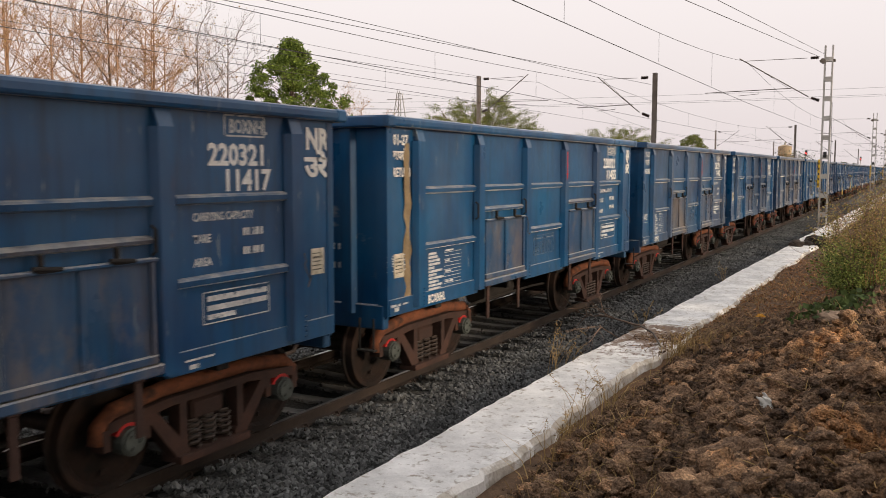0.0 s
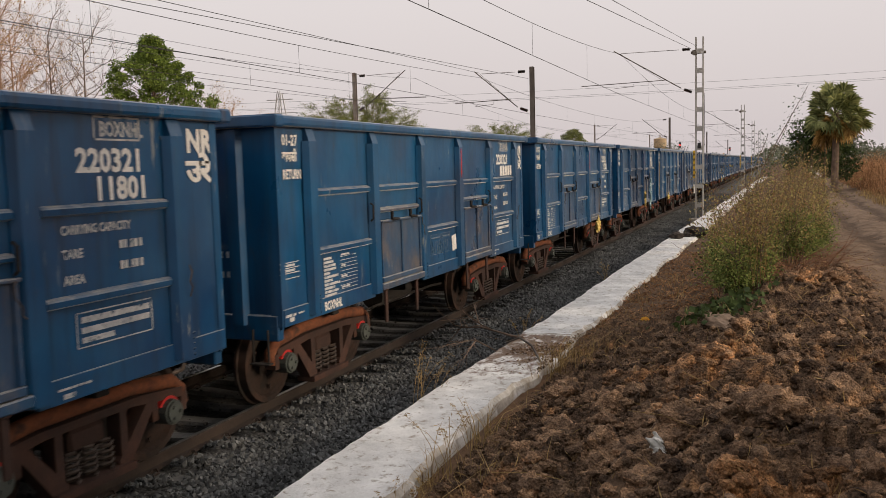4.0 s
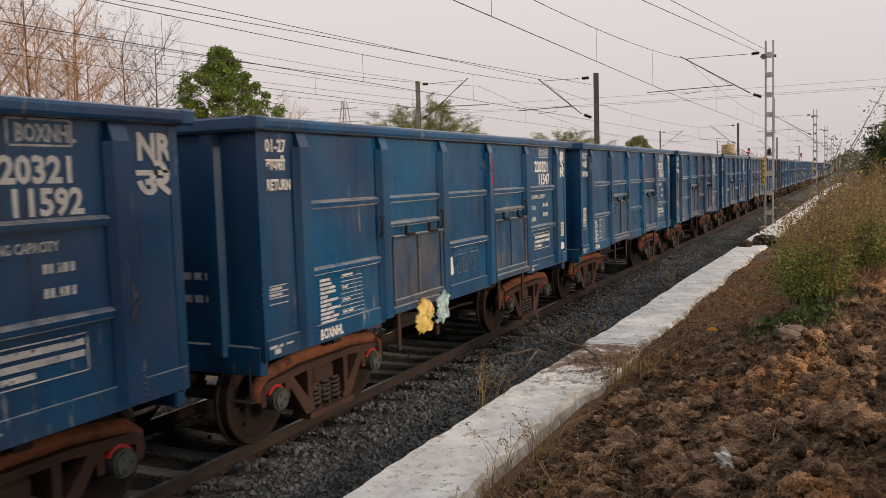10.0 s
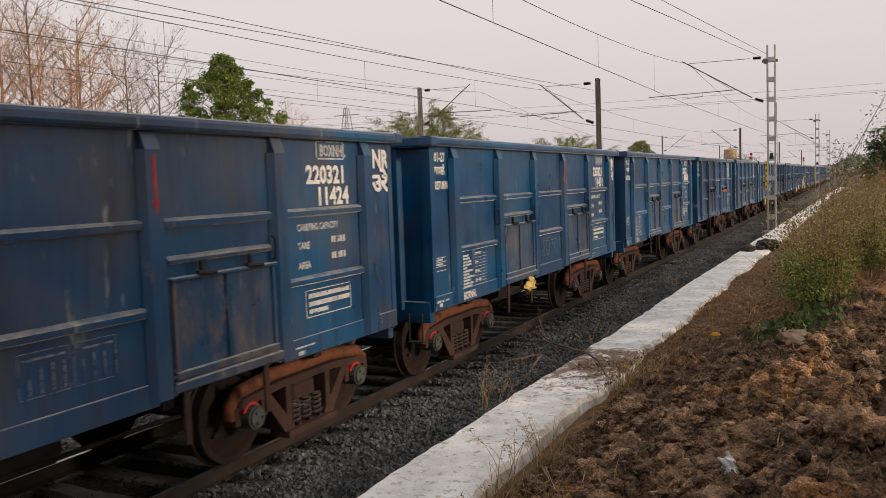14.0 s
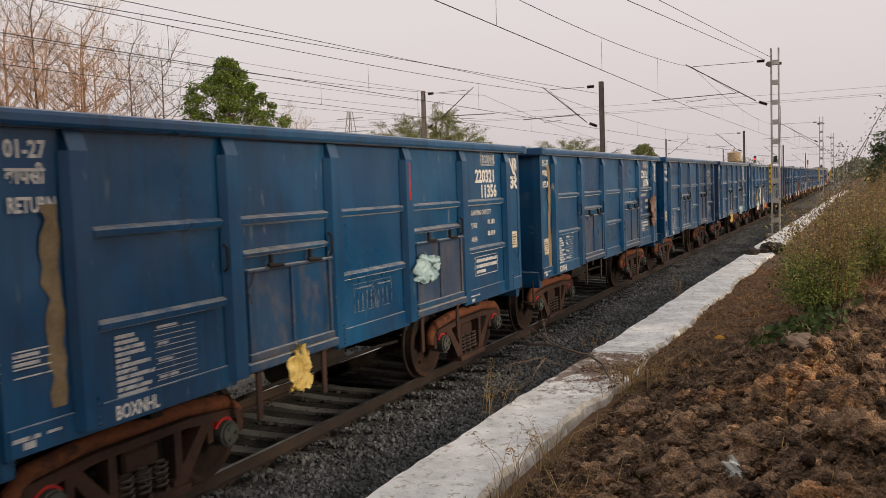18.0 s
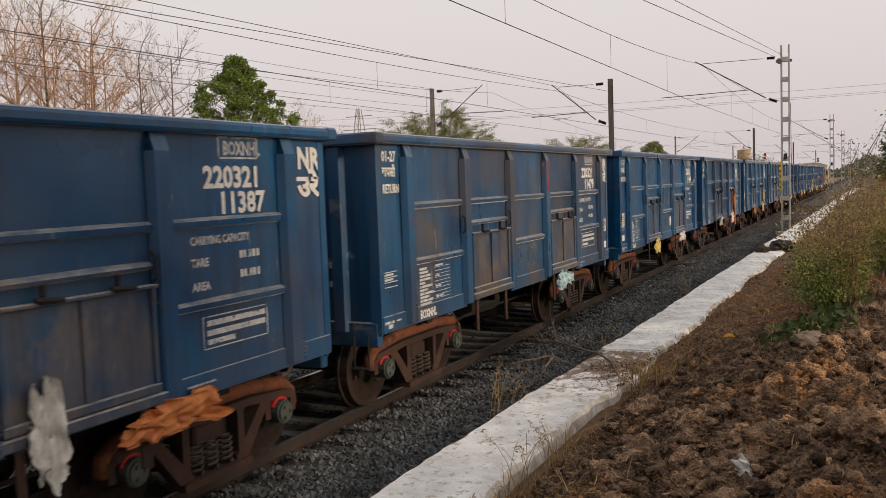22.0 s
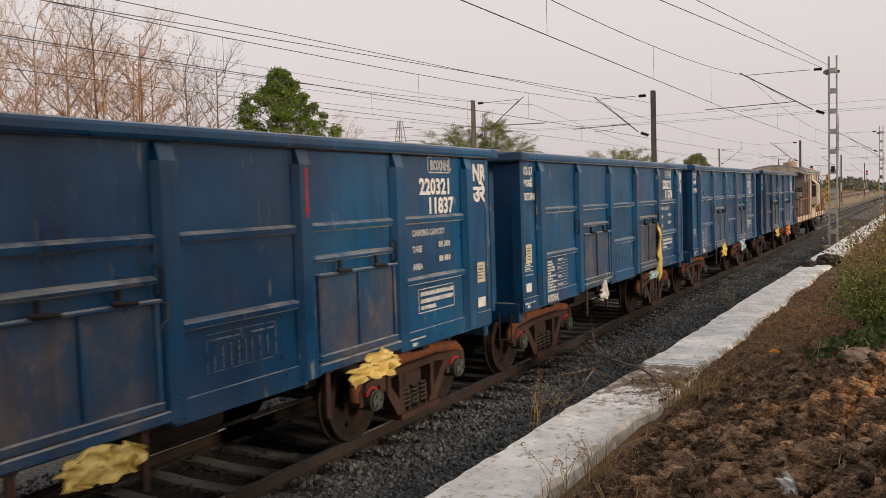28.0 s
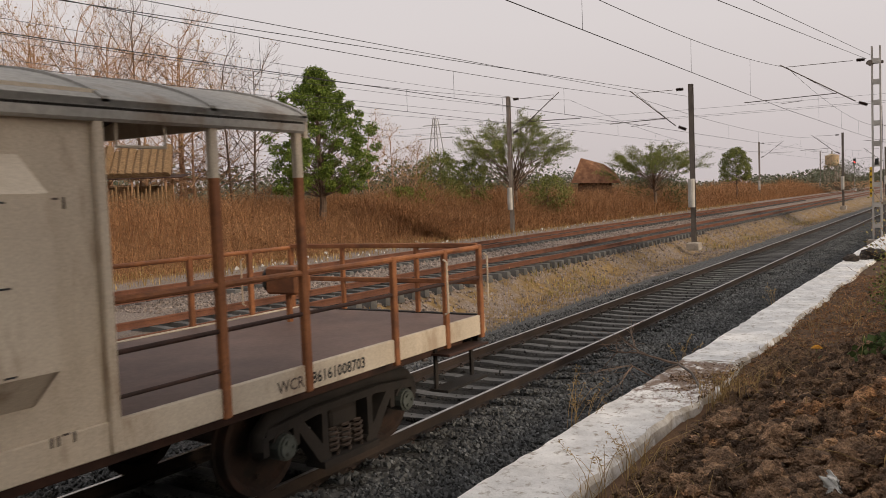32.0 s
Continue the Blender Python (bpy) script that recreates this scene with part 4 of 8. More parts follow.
            for z in (1.10, 1.15, 1.20, 1.25, 1.30):
                r.rod((FACE + 0.04, y + 0.07, z), (FACE + 0.098, y + 0.07, z), 0.014, 6)
            put("rivet_strip", r)


def far_flank(w):
    s = Shape()
    s.box((-FACE + 0.02, 0, 2.17), (0.04, 2 * END, 2.28))
    for p in POSTS:
        s.prism([(-FACE, p - 0.125), (-FACE - 0.085, p - 0.085), (-FACE - 0.085, p + 0.085), (-FACE, p + 0.125)], "z", 1.08, 3.29)
    for a, b in BAYS[1:6]:
        for z in (2.54, 1.83):
            s.prism([(-FACE, z - 0.075), (-FACE - 0.055, z - 0.035), (-FACE - 0.055, z + 0.005), (-FACE, z + 0.03)], "y", a + 0.125, b - 0.125)
    part("side_wall", s, M_PAINT, w)
    c = Shape()
    c.prism([(-FACE + 0.06, 3.285), (-FACE - 0.075, 3.285), (-FACE - 0.105, 3.31), (-FACE - 0.105, 3.37), (-FACE - 0.075, TOP), (-FACE + 0.06, TOP)], "y", -HALF, HALF)
    part("coping", c, M_COPING, w)
    c = Shape()
    c.box((-FACE + 0.005, 0, 1.13), (0.05, 2 * END, 0.2), 0.006)
    part("side_sill", c, M_PAINT, w)


def end_parts(w, m):
    def put(name, shape, mat=M_PAINT, label=""):
        return part(name, shape, mat, w, label, m)
    s = Shape()
    s.box((0, -4.90, 2.15), (2.96, 0.04, 2.3))
    put("end_sheet", s)
    for x in (-0.95, 0.0, 0.95):
        p = Shape()
        p.prism([(x - 0.11, -4.92), (x - 0.075, -5.0), (x + 0.075, -5.0), (x + 0.11, -4.92)], "z", 1.05, 3.27)
        put("end_post", p)
    c = Shape()
    c.box((0, -4.985, 3.345), (3.22, 0.18, 0.136), 0.02)
    put("end_coping", c, M_COPING)
    for sx in (-1, 1):
        g = Shape()
        g.prism([(FACE - 0.14, -4.945), (FACE + 0.005, -4.945), (FACE + 0.005, -4.84), (FACE - 0.02, -4.84), (FACE - 0.02, -4.92), (FACE - 0.14, -4.92)], "z", 1.03, 3.28)
        part("corner_angle", g, M_PAINT, w, "", m @ Matrix.Diagonal((sx, 1, 1, 1)) if sx > 0 else m @ Matrix.Translation((0, 0, 0)) @ Matrix.Diagonal((-1, 1, 1, 1)))
    h = Shape()
    h.box((0, -4.89, 1.02), (2.9, 0.12, 0.30), 0.015)
    put("headstock", h)
    for x in (1.32, 1.12):
        l = Shape()
        l.rod((x, -4.97, 0.62), (x, -4.97, 1.0), 0.014, 6)
        put("foot_iron", l, M_UNDER)
    l = Shape()
    l.box((1.22, -4.97, 0.61), (0.26, 0.09, 0.02), 0.004)
    put("foot_tread", l, M_UNDER)


def lettering(w, body, size, y, z, mat=M_WHITE, bold=0.03, width=1.0, name="lettering", label="white stencilled lettering", x=FACE + 0.003):
    me = text_mesh(body, size, bold, width)
    me.materials.clear()
    me.materials.append(mat)
    return part(name, me, None, w, label, on_side(x, y, z))


def bars(w, y, z, rows, mat, x=FACE + 0.003, label="lines of small lettering"):
    """Plain strokes in place of writing too small to read: rows of (dy, dz, length, height)."""
    s = Shape()
    for dy, dz, a, h in rows:
        s.box((x, y + dy + a / 2, z + dz), (0.003, a, h))
    return tagged(part("small_lettering", s, mat, w, label), kind="stuff")


def frame_rect(w, y0, y1, z0, z1, t, mat, x=FACE + 0.003):
    s = Shape()
    s.box((x, (y0 + y1) / 2, z0), (0.003, y1 - y0, t))
    s.box((x, (y0 + y1) / 2, z1), (0.003, y1 - y0, t))
    s.box((x, y0, (z0 + z1) / 2), (0.003, t, z1 - z0 - t))
    s.box((x, y1, (z0 + z1) / 2), (0.003, t, z1 - z0 - t))
    return part("lettering_frame", s, mat, w)


def build_wagon():
    w = thing("open_wagon", "blue steel open goods wagon, dusty and scraped, coupled in the train", "goods wagon", "wagons of the train")
    side_parts(w, Matrix.Identity(4), True)
    far_flank(w)
    end_parts(w, Matrix.Identity(4))
    end_parts(w, TURN)
    s = Shape()
    s.box((0, 0, 1.16), (2.9, 9.76, 0.06))
    part("floor", s, M_UNDER, w)
    s = Shape()
    s.box((0, 0, 0.98), (0.42, 9.8, 0.30), 0.02)
    for y in (-3.4, -1.1, 1.1, 3.4):
        s.box((0, y, 1.02), (2.7, 0.16, 0.2), 0.01)
    part("centre_sill", s, M_UNDER, w)
    s = Shape()
    s.rod((0.55, -0.7, 0.72), (0.55, 0.5, 0.72), 0.19, 14)
    part("brake_cylinder", s, M_UNDER, w)
    s = Shape()
    s.rod((-0.5, -1.0, 0.76), (-0.5, -0.1, 0.76), 0.16, 12)
    part("air_reservoir", s, M_UNDER, w)
    s = Shape()
    s.tube([(0.75, -3.0, 0.55), (0.72, -0.9, 0.62), (0.72, 1.4, 0.62), (0.75, 3.0, 0.55)], 0.022, 6)
    part("brake_rod", s, M_UNDER, w)
    for y in (-3.4, 3.4):
        add_bogie(w, y, BOGIE)
    coupler(w, -5.12, -1)
    coupler(w, 5.12, 1)
    # lettering that is the same on every wagon
    lettering(w, "N", 0.295, 4.485, 2.995, bold=0.045, width=0.92)
    lettering(w, "R", 0.295, 4.70, 2.995, bold=0.045, width=0.92)
    lettering(w, "\u0909", 0.29, 4.475, 2.715, bold=0.04, width=1.35)
    lettering(w, "\u0930\u0947", 0.29, 4.675, 2.715, bold=0.04, width=1.45)
    lettering(w, "BOXNHL", 0.17, 3.375, 3.115, M_WHITE_DIM, 0.035, 0.74)
    frame_rect(w, 3.315, 3.85, 3.085, 3.27, 0.016, M_WHITE_DIM)
    lettering(w, "\u0935\u093e\u092a\u0938\u0940", 0.16, -4.80, 2.90, bold=0.03, width=0.85)
    lettering(w, "RETURN", 0.15, -4.80, 2.70, bold=0.03, width=0.70)
    lettering(w, "CARRYING CAPACITY", 0.10, 2.90, 2.335, M_WHITE_DIM, 0.035, 0.78)
    lettering(w, "TARE", 0.10, 2.90, 2.145, M_WHITE_DIM, 0.04, 0.9)
    lettering(w, "AREA", 0.10, 2.90, 1.94, M_WHITE_DIM, 0.04, 0.9)
    bars(w, 3.53, 2.21, [(q, d, 0.038, 0.07) for d in (0, -0.175) for q in (0, 0.05, 0.13, 0.18, 0.24)] + [(0.10, -0.03, 0.014, 0.014), (0.10, -0.205, 0.014, 0.014)], M_WHITE_DIM)
    frame_rect(w, 3.00, 3.88, 1.42, 1.70, 0.010, M_WHITE_DIM)
    bars(w, 3.05, 1.64, ((0, 0, 0.80, 0.05), (0, -0.085, 0.80, 0.05), (0, -0.165, 0.36, 0.045)), M_WHITE_DIM)
    bars(w, 2.75, 1.14, ((0, 0, 0.35, 0.018), (0.05, -0.06, 0.12, 0.04)), M_WHITE_DIM, FACE + 0.024)
    rows = []
    rr = random.Random(3)
    for i in range(11):
        rows.append((0, -0.046 * i, rr.uniform(0.14, 0.40), 0.030))
        rows.append((0.42, -0.046 * i - 0.012, 0.48, 0.006))
        if i % 3 == 0:
            rows.append((0.45, -0.046 * i + 0.012, rr.uniform(0.1, 0.34), 0.022))
    bars(w, -3.95, 1.70, rows, M_WHITE_DIM, label="table of repair dates in faded white")
    bars(w, -4.95, 1.75, [(0, -0.06 * i, 0.42, 0.010) for i in range(4)] + [(0.02, -0.03 - 0.06 * i, 0.3, 0.025) for i in range(2)], M_WHITE_DIM)
    lettering(w, "BOXNHL", 0.155, -4.00, 1.07, M_WHITE, 0.03, 0.72, x=FACE + 0.024)
    bars(w, -4.9, 1.15, ((0, 0, 0.22, 0.03), (0.28, 0, 0.12, 0.02), (0.08, -0.05, 0.1, 0.05)), M_WHITE_DIM, FACE + 0.024)
    # the little chart of load marks in the middle bay
    frame_rect(w, -0.45, -0.02, 1.38, 1.70, 0.006, M_WHITE_FAINT)
    frame_rect(w, 0.02, 0.42, 1.38, 1.70, 0.006, M_WHITE_FAINT)
    bars(w, -0.45, 1.65, [(0.03, 0, 0.37, 0.018), (0.50, 0, 0.34, 0.018)] + [(0.08 + 0.1 * i, -0.15, 0.012, 0.20) for i in range(4)] + [(0.55 + 0.1 * i, -0.15, 0.012, 0.20) for i in range(3)], M_WHITE_FAINT)
    s = Shape()
    s.prism([(1.0 - 0.03, 3.10), (1.0 + 0.0, 3.10), (1.0 + 0.0, 2.72), (1.02, 2.72), (0.985, 2.60), (0.95, 2.72), (0.97, 2.72)], "x", FACE + 0.0851, FACE + 0.088)
    part("red_arrow", s, M_RED, w, "thin red painted arrow", Matrix.Translation((0, -0.13, 0)))
    for x, z in ((-0.05, 1.85), (-0.05, 1.62)):
        b = Shape()
        for i in range(4):
            b.box((0.55 + 0.14 * i, -4.923, z), (0.10, 0.003, 0.075))
        tagged(part("small_lettering", b, M_WHITE_DIM, w, "stencilled warning in faded white"), kind="stuff")
    return w


MONTH = {0: "02-27", 1: "01-27", 8: "02-27", 9: "02-27", 11: "02-27", 12: "02-27", 33: "02-27", 34: "02-27", 35: "02-27", 36: "02-27", 4: "02-27"}
WAGONS = []
STAIN = random.Random(11)


def build_train():
    first = build_wagon()
    series = text_mesh("220321", 0.265, 0.035, 0.98)
    series.materials.clear()
    series.materials.append(M_WHITE)
    for k in range(37):
        w = first if k == 0 else copy_thing(first, Matrix.Identity(4))
        WAGONS.append(w)
    for k, w in enumerate(WAGONS):
        part("lettering", series, None, w, "white stencilled series number", on_side(FACE + 0.003, 3.10, 2.825))
        if k in NUMBERS:
            lettering(w, NUMBERS[k], 0.265, 3.28, 2.595, bold=0.035, width=0.98)
        else:
            bars(w, 3.34, 2.69, [(0.17 * i, 0, 0.13, 0.20) for i in range(5)], M_WHITE)
        lettering(w, MONTH.get(k, "01-27"), 0.17, -4.80, 3.08, bold=0.03, width=0.85)
        dust = STAIN.uniform(0.12, 0.38)
        rust = STAIN.uniform(0.2, 0.7)
        if k in (4, 27):
            dust, rust = 0.78, 0.9
        elif k == 26:
            dust, rust = 0.50, 0.7
        elif k in (2, 10, 17, 31):
            dust = 0.56 + 0.06 * (k % 3)
        seed = STAIN.random()
        for o in w.children_recursive:
            o.color = (dust, rust, seed, 1)


build_train()


def travel(t):
    """How far the train has run after t seconds; it slows a little."""
    return 13.5545 * t - 0.047373 * t ** 2 + 0.00105557 * t ** 3 - 0.000013908 * t ** 4


def wagon_y(k, t):
    return 0.90 + PITCH * k - travel(t)


# ---- brake van ----
M_CREAM = surface("weathered_cream_paint", (0.43, 0.365, 0.28), (0.59, 0.515, 0.41), 0.8, 60, 0.75, 0, 0.15, 0.004, (0.24, 0.150, 0.085), (0.53, 0.74), 1.3, stretch=(2.2, 2.2, 0.7))
M_GREY = surface("weathered_grey_paint", (0.26, 0.26, 0.25), (0.40, 0.39, 0.37), 0.7, 20, 0.75, 0, 0.25, 0.006, (0.22, 0.15, 0.09), (0.60, 0.80), 1.4)
M_ROOF = surface("weathered_roof_sheet", (0.24, 0.235, 0.22), (0.38, 0.36, 0.325), 0.7, 20, 0.8, 0, 0.25, 0.006, (0.17, 0.12, 0.08), (0.52, 0.72), 1.4)
M_DECK = surface("rusty_deck_plate", (0.095, 0.058, 0.046), (0.175, 0.108, 0.084), 0.9, 20, 0.7, 0, 0.25, 0.006)
M_ORANGE = surface("rust_orange_rail_paint", (0.16, 0.058, 0.022), (0.32, 0.125, 0.045), 2.2, 30, 0.75, 0, 0.3, 0.004, (0.11, 0.045, 0.022), (0.5, 0.7), 2.4)
M_BLACK = surface("black_stencil_paint", (0.012, 0.012, 0.012), (0.03, 0.03, 0.03), 5, 50, 0.7, bump=0.1)
# near-black; under the roof this colour stands in for shade
M_DARKROOM = surface("dark_van_surface", (0.02, 0.018, 0.015), (0.045, 0.04, 0.035), 2, 30, 0.9)


def pierced(shape, axis, at, thick, u0, u1, z0, z1, holes):
    """A wall plate with rectangular openings; u runs along the wall."""
    us = sorted({u0, u1, *[h[0] for h in holes], *[h[1] for h in holes]})
    for a, b in zip(us, us[1:]):
        gaps = sorted((h[2], h[3]) for h in holes if h[0] < (a + b) / 2 < h[1])
        z = z0
        for g0, g1 in gaps + [(z1, z1)]:
            if g0 - z > 1e-6:
                c, s = ((a + b) / 2, (z + g0) / 2), (b - a, g0 - z)
                if axis == "y":
                    shape.box((c[0], at, c[1]), (s[0], thick, s[1]))
                else:
                    shape.box((at, c[0], c[1]), (thick, s[0], s[1]))
            z = g1
    return shape


def build_van():
    v = thing("brake_van", "weathered cream brake van with open platforms and rusty orange railings", "brake van")
    L = 6.72
    DZ = 1.28
    s = Shape()
    s.box((0, 0, DZ - 0.03), (2.94, 2 * L - 0.04, 0.05))
    part("deck", s, M_DECK, v, "reddish-brown worn steel deck")
    for sx in (-1, 1):
        s = Shape()
        s.box((sx * 1.50, 0, DZ - 0.11), (0.05, 2 * L, 0.24), 0.008)
        part("side_fascia", s, M_CREAM, v, "cream fascia with black lettering")
    for sy in (-1, 1):
        s = Shape()
        s.box((0, sy * (L - 0.03), DZ - 0.20), (2.9, 0.09, 0.42), 0.01)
        part("headstock", s, M_UNDER, v)
        coupler(v, sy * (L + 0.05), sy)
    s = Shape()
    s.box((0, 0, 0.98), (0.45, 2 * L - 0.3, 0.26), 0.02)
    for y in (-4.3, -2, 0, 2, 4.3):
        s.box((0, y, 1.03), (2.6, 0.14, 0.16), 0.01)
    part("underframe", s, M_UNDER, v)
    for sx in (-1, 1):
        s = Shape()
        s.box((sx * 1.30, 0, 0.985), (0.07, 2 * L - 0.5, 0.14), 0.01)
        part("solebar", s, M_RUST, v)
    for y in (-4.3, 4.3):
        add_bogie(v, y, VAN_BOGIE)
    # cabin
    c0, c1, top = -1.27, 1.30, 3.56
    win = ((-1.12, -0.50, 2.06, 2.72), (0.52, 1.18, 2.06, 2.72))
    for y, nm in ((c0, "front_wall"), (c1, "rear_wall")):
        part(nm, pierced(Shape(), "y", y, 0.05, -1.45, 1.45, DZ, top - 0.02, win), M_GREY, v, "weathered grey sheet wall with barred windows")
        for h in win:
            sg = -1 if y < 0 else 1
            f = Shape()
            yy = y + sg * 0.03
            for z in (h[2] + 0.015, h[3] - 0.015):
                f.box(((h[0] + h[1]) / 2, yy, z), (h[1] - h[0], 0.05, 0.03))
            for x in (h[0] + 0.015, h[1] - 0.015):
                f.box((x, yy, (h[2] + h[3]) / 2), (0.03, 0.05, h[3] - h[2] - 0.06))
            wf = part("window_frame", f, M_RUST, v, "rusty window frame")
            for i in range(6):
                b = Shape()
                z = h[2] + 0.07 + (h[3] - h[2] - 0.14) * i / 5
                b.rod((h[0] - 0.06, y + sg * 0.075, z), (h[1] + 0.06, y + sg * 0.075, z), 0.011, 6)
                part("window_bar", b, M_GREY, wf)
            b = Shape()
            b.rod(((h[0] + h[1]) / 2, y + sg * 0.062, h[2]), ((h[0] + h[1]) / 2, y + sg * 0.062, h[3]), 0.012, 6)
            part("window_bar", b, M_GREY, wf)
            b = Shape()
            b.box(((h[0] + h[1]) / 2, y - sg * 0.012, h[3] - 0.12), (h[1] - h[0], 0.015, 0.24))
            part("window_shutter", b, M_RUST, wf)
        # plank door, ajar handle and hasp
        sg = -1 if y < 0 else 1
        d = Shape()
        d.box((-0.02, y + sg * 0.035, 2.28), (0.80, 0.02, 1.94), 0.004)
        door = part("cabin_door", d, M_CREAM, v, "closed cream steel door, rust-streaked")
        h = Shape()
        h.tube([(0.22, y + sg * 0.05, 2.42), (0.22, y + sg * 0.09, 2.42), (0.34, y + sg * 0.09, 2.42), (0.34, y + sg * 0.05, 2.42)], 0.012, 6)
        h.box((0.30, y + sg * 0.055, 2.30), (0.20, 0.02, 0.05), 0.004)
        part("door_handle", h, M_RUST, door)
        for x in (-0.44, 0.40):
            j = Shape()
            j.rod((x, y + sg * 0.05, DZ), (x, y + sg * 0.05, 3.26), 0.022, 6)
            part("door_jamb", j, M_RUST, v)
        p = Shape()
        p.box((0.56, y + sg * 0.032, 2.93), (0.2, 0.012, 0.13), 0.003)
        part("notice", p, M_RED, v, "small red notice plate")
    for sx in (-1, 1):
        m = M_CREAM if sx > 0 else M_GREY
        part("side_wall", pierced(Shape(), "x", sx * 1.48, 0.05, c0, c1, DZ - 0.20, top + 0.05, ((-0.45, 0.50, 1.9, 2.9),)), m, v, "cream sheet side wall")
        # lookout box: slanted head and foot, a barred pane looking forward
        y0, y1 = -0.62, 0.67
        b = Shape()
        xo = sx * 1.80
        xi = sx * 1.505
        prof = [(xi, 1.52), (xo, 1.78), (xo, 2.86), (xi, 3.12)]
        b.box((xo, (y0 + y1) / 2 + 0.06, 2.32), (0.04, y1 - y0 - 0.12, 1.08))
        box = part("lookout_box", b, m, v, "projecting lookout box with slanted head")
        part("rear_cheek", Shape().prism(prof, "y", y1 - 0.03, y1), m, box)
        for nm, za, zb, xa, xb in (("slanted_foot", 1.52, 1.78, xi, xo), ("slanted_head", 2.86, 3.12, xo, xi)):
            plate = Shape().add([(xa, y0, za), (xa, y1, za), (xb, y1, zb), (xb, y0, zb), (xa, y0, za + 0.03), (xa, y1, za + 0.03), (xb, y1, zb + 0.03), (xb, y0, zb + 0.03)],
                                [(0, 1, 2, 3), (7, 6, 5, 4), (0, 4, 5, 1), (1, 5, 6, 2), (2, 6, 7, 3), (3, 7, 4, 0)])
            part(nm, plate, m, box)
        g = Shape()
        for z in (1.80, 2.84):
            g.box((sx * 1.65, y0 + 0.02, z), (0.30, 0.04, 0.05))
        for x in (1.53, 1.78):
            g.box((sx * x, y0 + 0.02, 2.32), (0.05, 0.04, 1.0))
        g.box((sx * 1.65, y0 + 0.02, 2.02), (0.2, 0.03, 0.36))
        part("lookout_frame", g, M_CREAM, box, "frame round the lookout pane")
        g = Shape()
        g.box((sx * 1.65, y0 + 0.04, 2.50), (0.22, 0.01, 0.62))
        part("lookout_pane", g, M_DARKROOM, box, "dark lookout pane")
        for y in (c0, c0 + 0.72, c1 - 0.05):
            p = Shape()
            p.box((sx * 1.53, y, (1.06 + top) / 2), (0.06, 0.085, top - 1.06), 0.012)
            part("wall_post", p, M_CREAM if sx > 0 else M_GREY, v)
        h = Shape()
        h.tube([(sx * 1.51, 0.76, 1.95), (sx * 1.55, 0.76, 2.0), (sx * 1.55, 0.76, 2.75), (sx * 1.51, 0.76, 2.80)], 0.013, 6)
        part("grab_rail", h, M_BLACK, v)
    # added dark sheet filling the cabin just below its windows
    s = Shape()
    s.box((0, (c0 + c1) / 2, 1.9), (2.7, 2.6, 0.03))
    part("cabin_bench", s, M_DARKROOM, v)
    # arched roof with bands
    r0, r1 = -3.42, 3.44
    n = 14
    def arch(x, lift=0.0):
        return 3.54 + 0.36 * math.cos(math.pi / 2 * (x / 1.58)) ** 0.8 + lift if abs(x) < 1.58 else 3.54 + lift
    xs = [1.58 * math.sin(math.pi / 2 * (2 * i / n - 1)) for i in range(n + 1)]
    def roof_band(a, b, lift, thick, name, mat, label=""):
        vs, fs = [], []
        for y in (a, b):
            vs += [(x, y, arch(x, lift)) for x in xs] + [(x, y, arch(x, lift) - thick) for x in xs]
        m = len(xs)
        for i in range(n):
            fs += [(i, i + 1, 2 * m + i + 1, 2 * m + i), (m + i, 3 * m + i, 3 * m + i + 1, m + i + 1), (i, m + i, m + i + 1, i + 1), (2 * m + i, 2 * m + i + 1, 3 * m + i + 1, 3 * m + i)]
        fs += [(0, 2 * m, 3 * m, m), (n, m + n, 3 * m + n, 2 * m + n)]
        part(name, Shape().add(vs, fs), mat, v, label)
    for y in (c0, c1):
        g = Shape()
        g.prism([(x, arch(x) - 0.06) for x in xs if abs(x) < 1.5] + [(1.45, top - 0.02), (-1.45, top - 0.02)], "y", y - 0.025, y + 0.025)
        part("wall_head", g, M_GREY, v)
    roof_band(r0, r1, 0, 0.05, "roof", M_ROOF, "arched sheet roof, cream and streaked")
    # added dark sheet: the canopy's shade put into colour on the roof's underside
    roof_band(r0 + 0.06, r1 - 0.06, -0.054, 0.02, "roof_lining", M_DARKROOM, "dark sheet added under the roof for its shade")
    for y in (r0 + 0.04, -2.2, c0, 0.1, c1, 2.3, r1 - 0.04):
        roof_band(y - 0.035, y + 0.035, 0.02, 0.04, "roof_band", M_ROOF)
    for y in (r0 + 0.03, r1 - 0.03):
        g = Shape()
        pts = [(x, arch(x) - 0.05) for x in xs] + [(1.58, 3.34), (1.2, 3.50), (-1.2, 3.50), (-1.58, 3.34)]
        g.prism([(x, z) for x, z in pts], "y", y - 0.02, y + 0.02)
        part("roof_gable", g, M_CREAM, v, "cream arched gable plate")
    for sx in (-1, 1):
        g = Shape()
        g.box((sx * 1.55, (r0 + r1) / 2, 3.47), (0.06, r1 - r0, 0.17), 0.02)
        part("cantrail", g, M_ROOF, v)
        for y in (r0 + 0.10, -2.23, 2.32, r1 - 0.10):
            g = Shape()
            g.box((sx * 1.52, y, (1.04 + 3.0) / 2), (0.07, 0.085, 1.96), 0.012)
            lower = part("canopy_post", g, M_ORANGE, v, "rust-orange post, cream above")
            g = Shape()
            g.box((sx * 1.52, y, 3.25), (0.07, 0.085, 0.54), 0.012)
            part("post_head", g, M_CREAM, lower, "cream-painted upper end")
        # railings
        spans = ((-5.74, c0), (c1, 6.62))
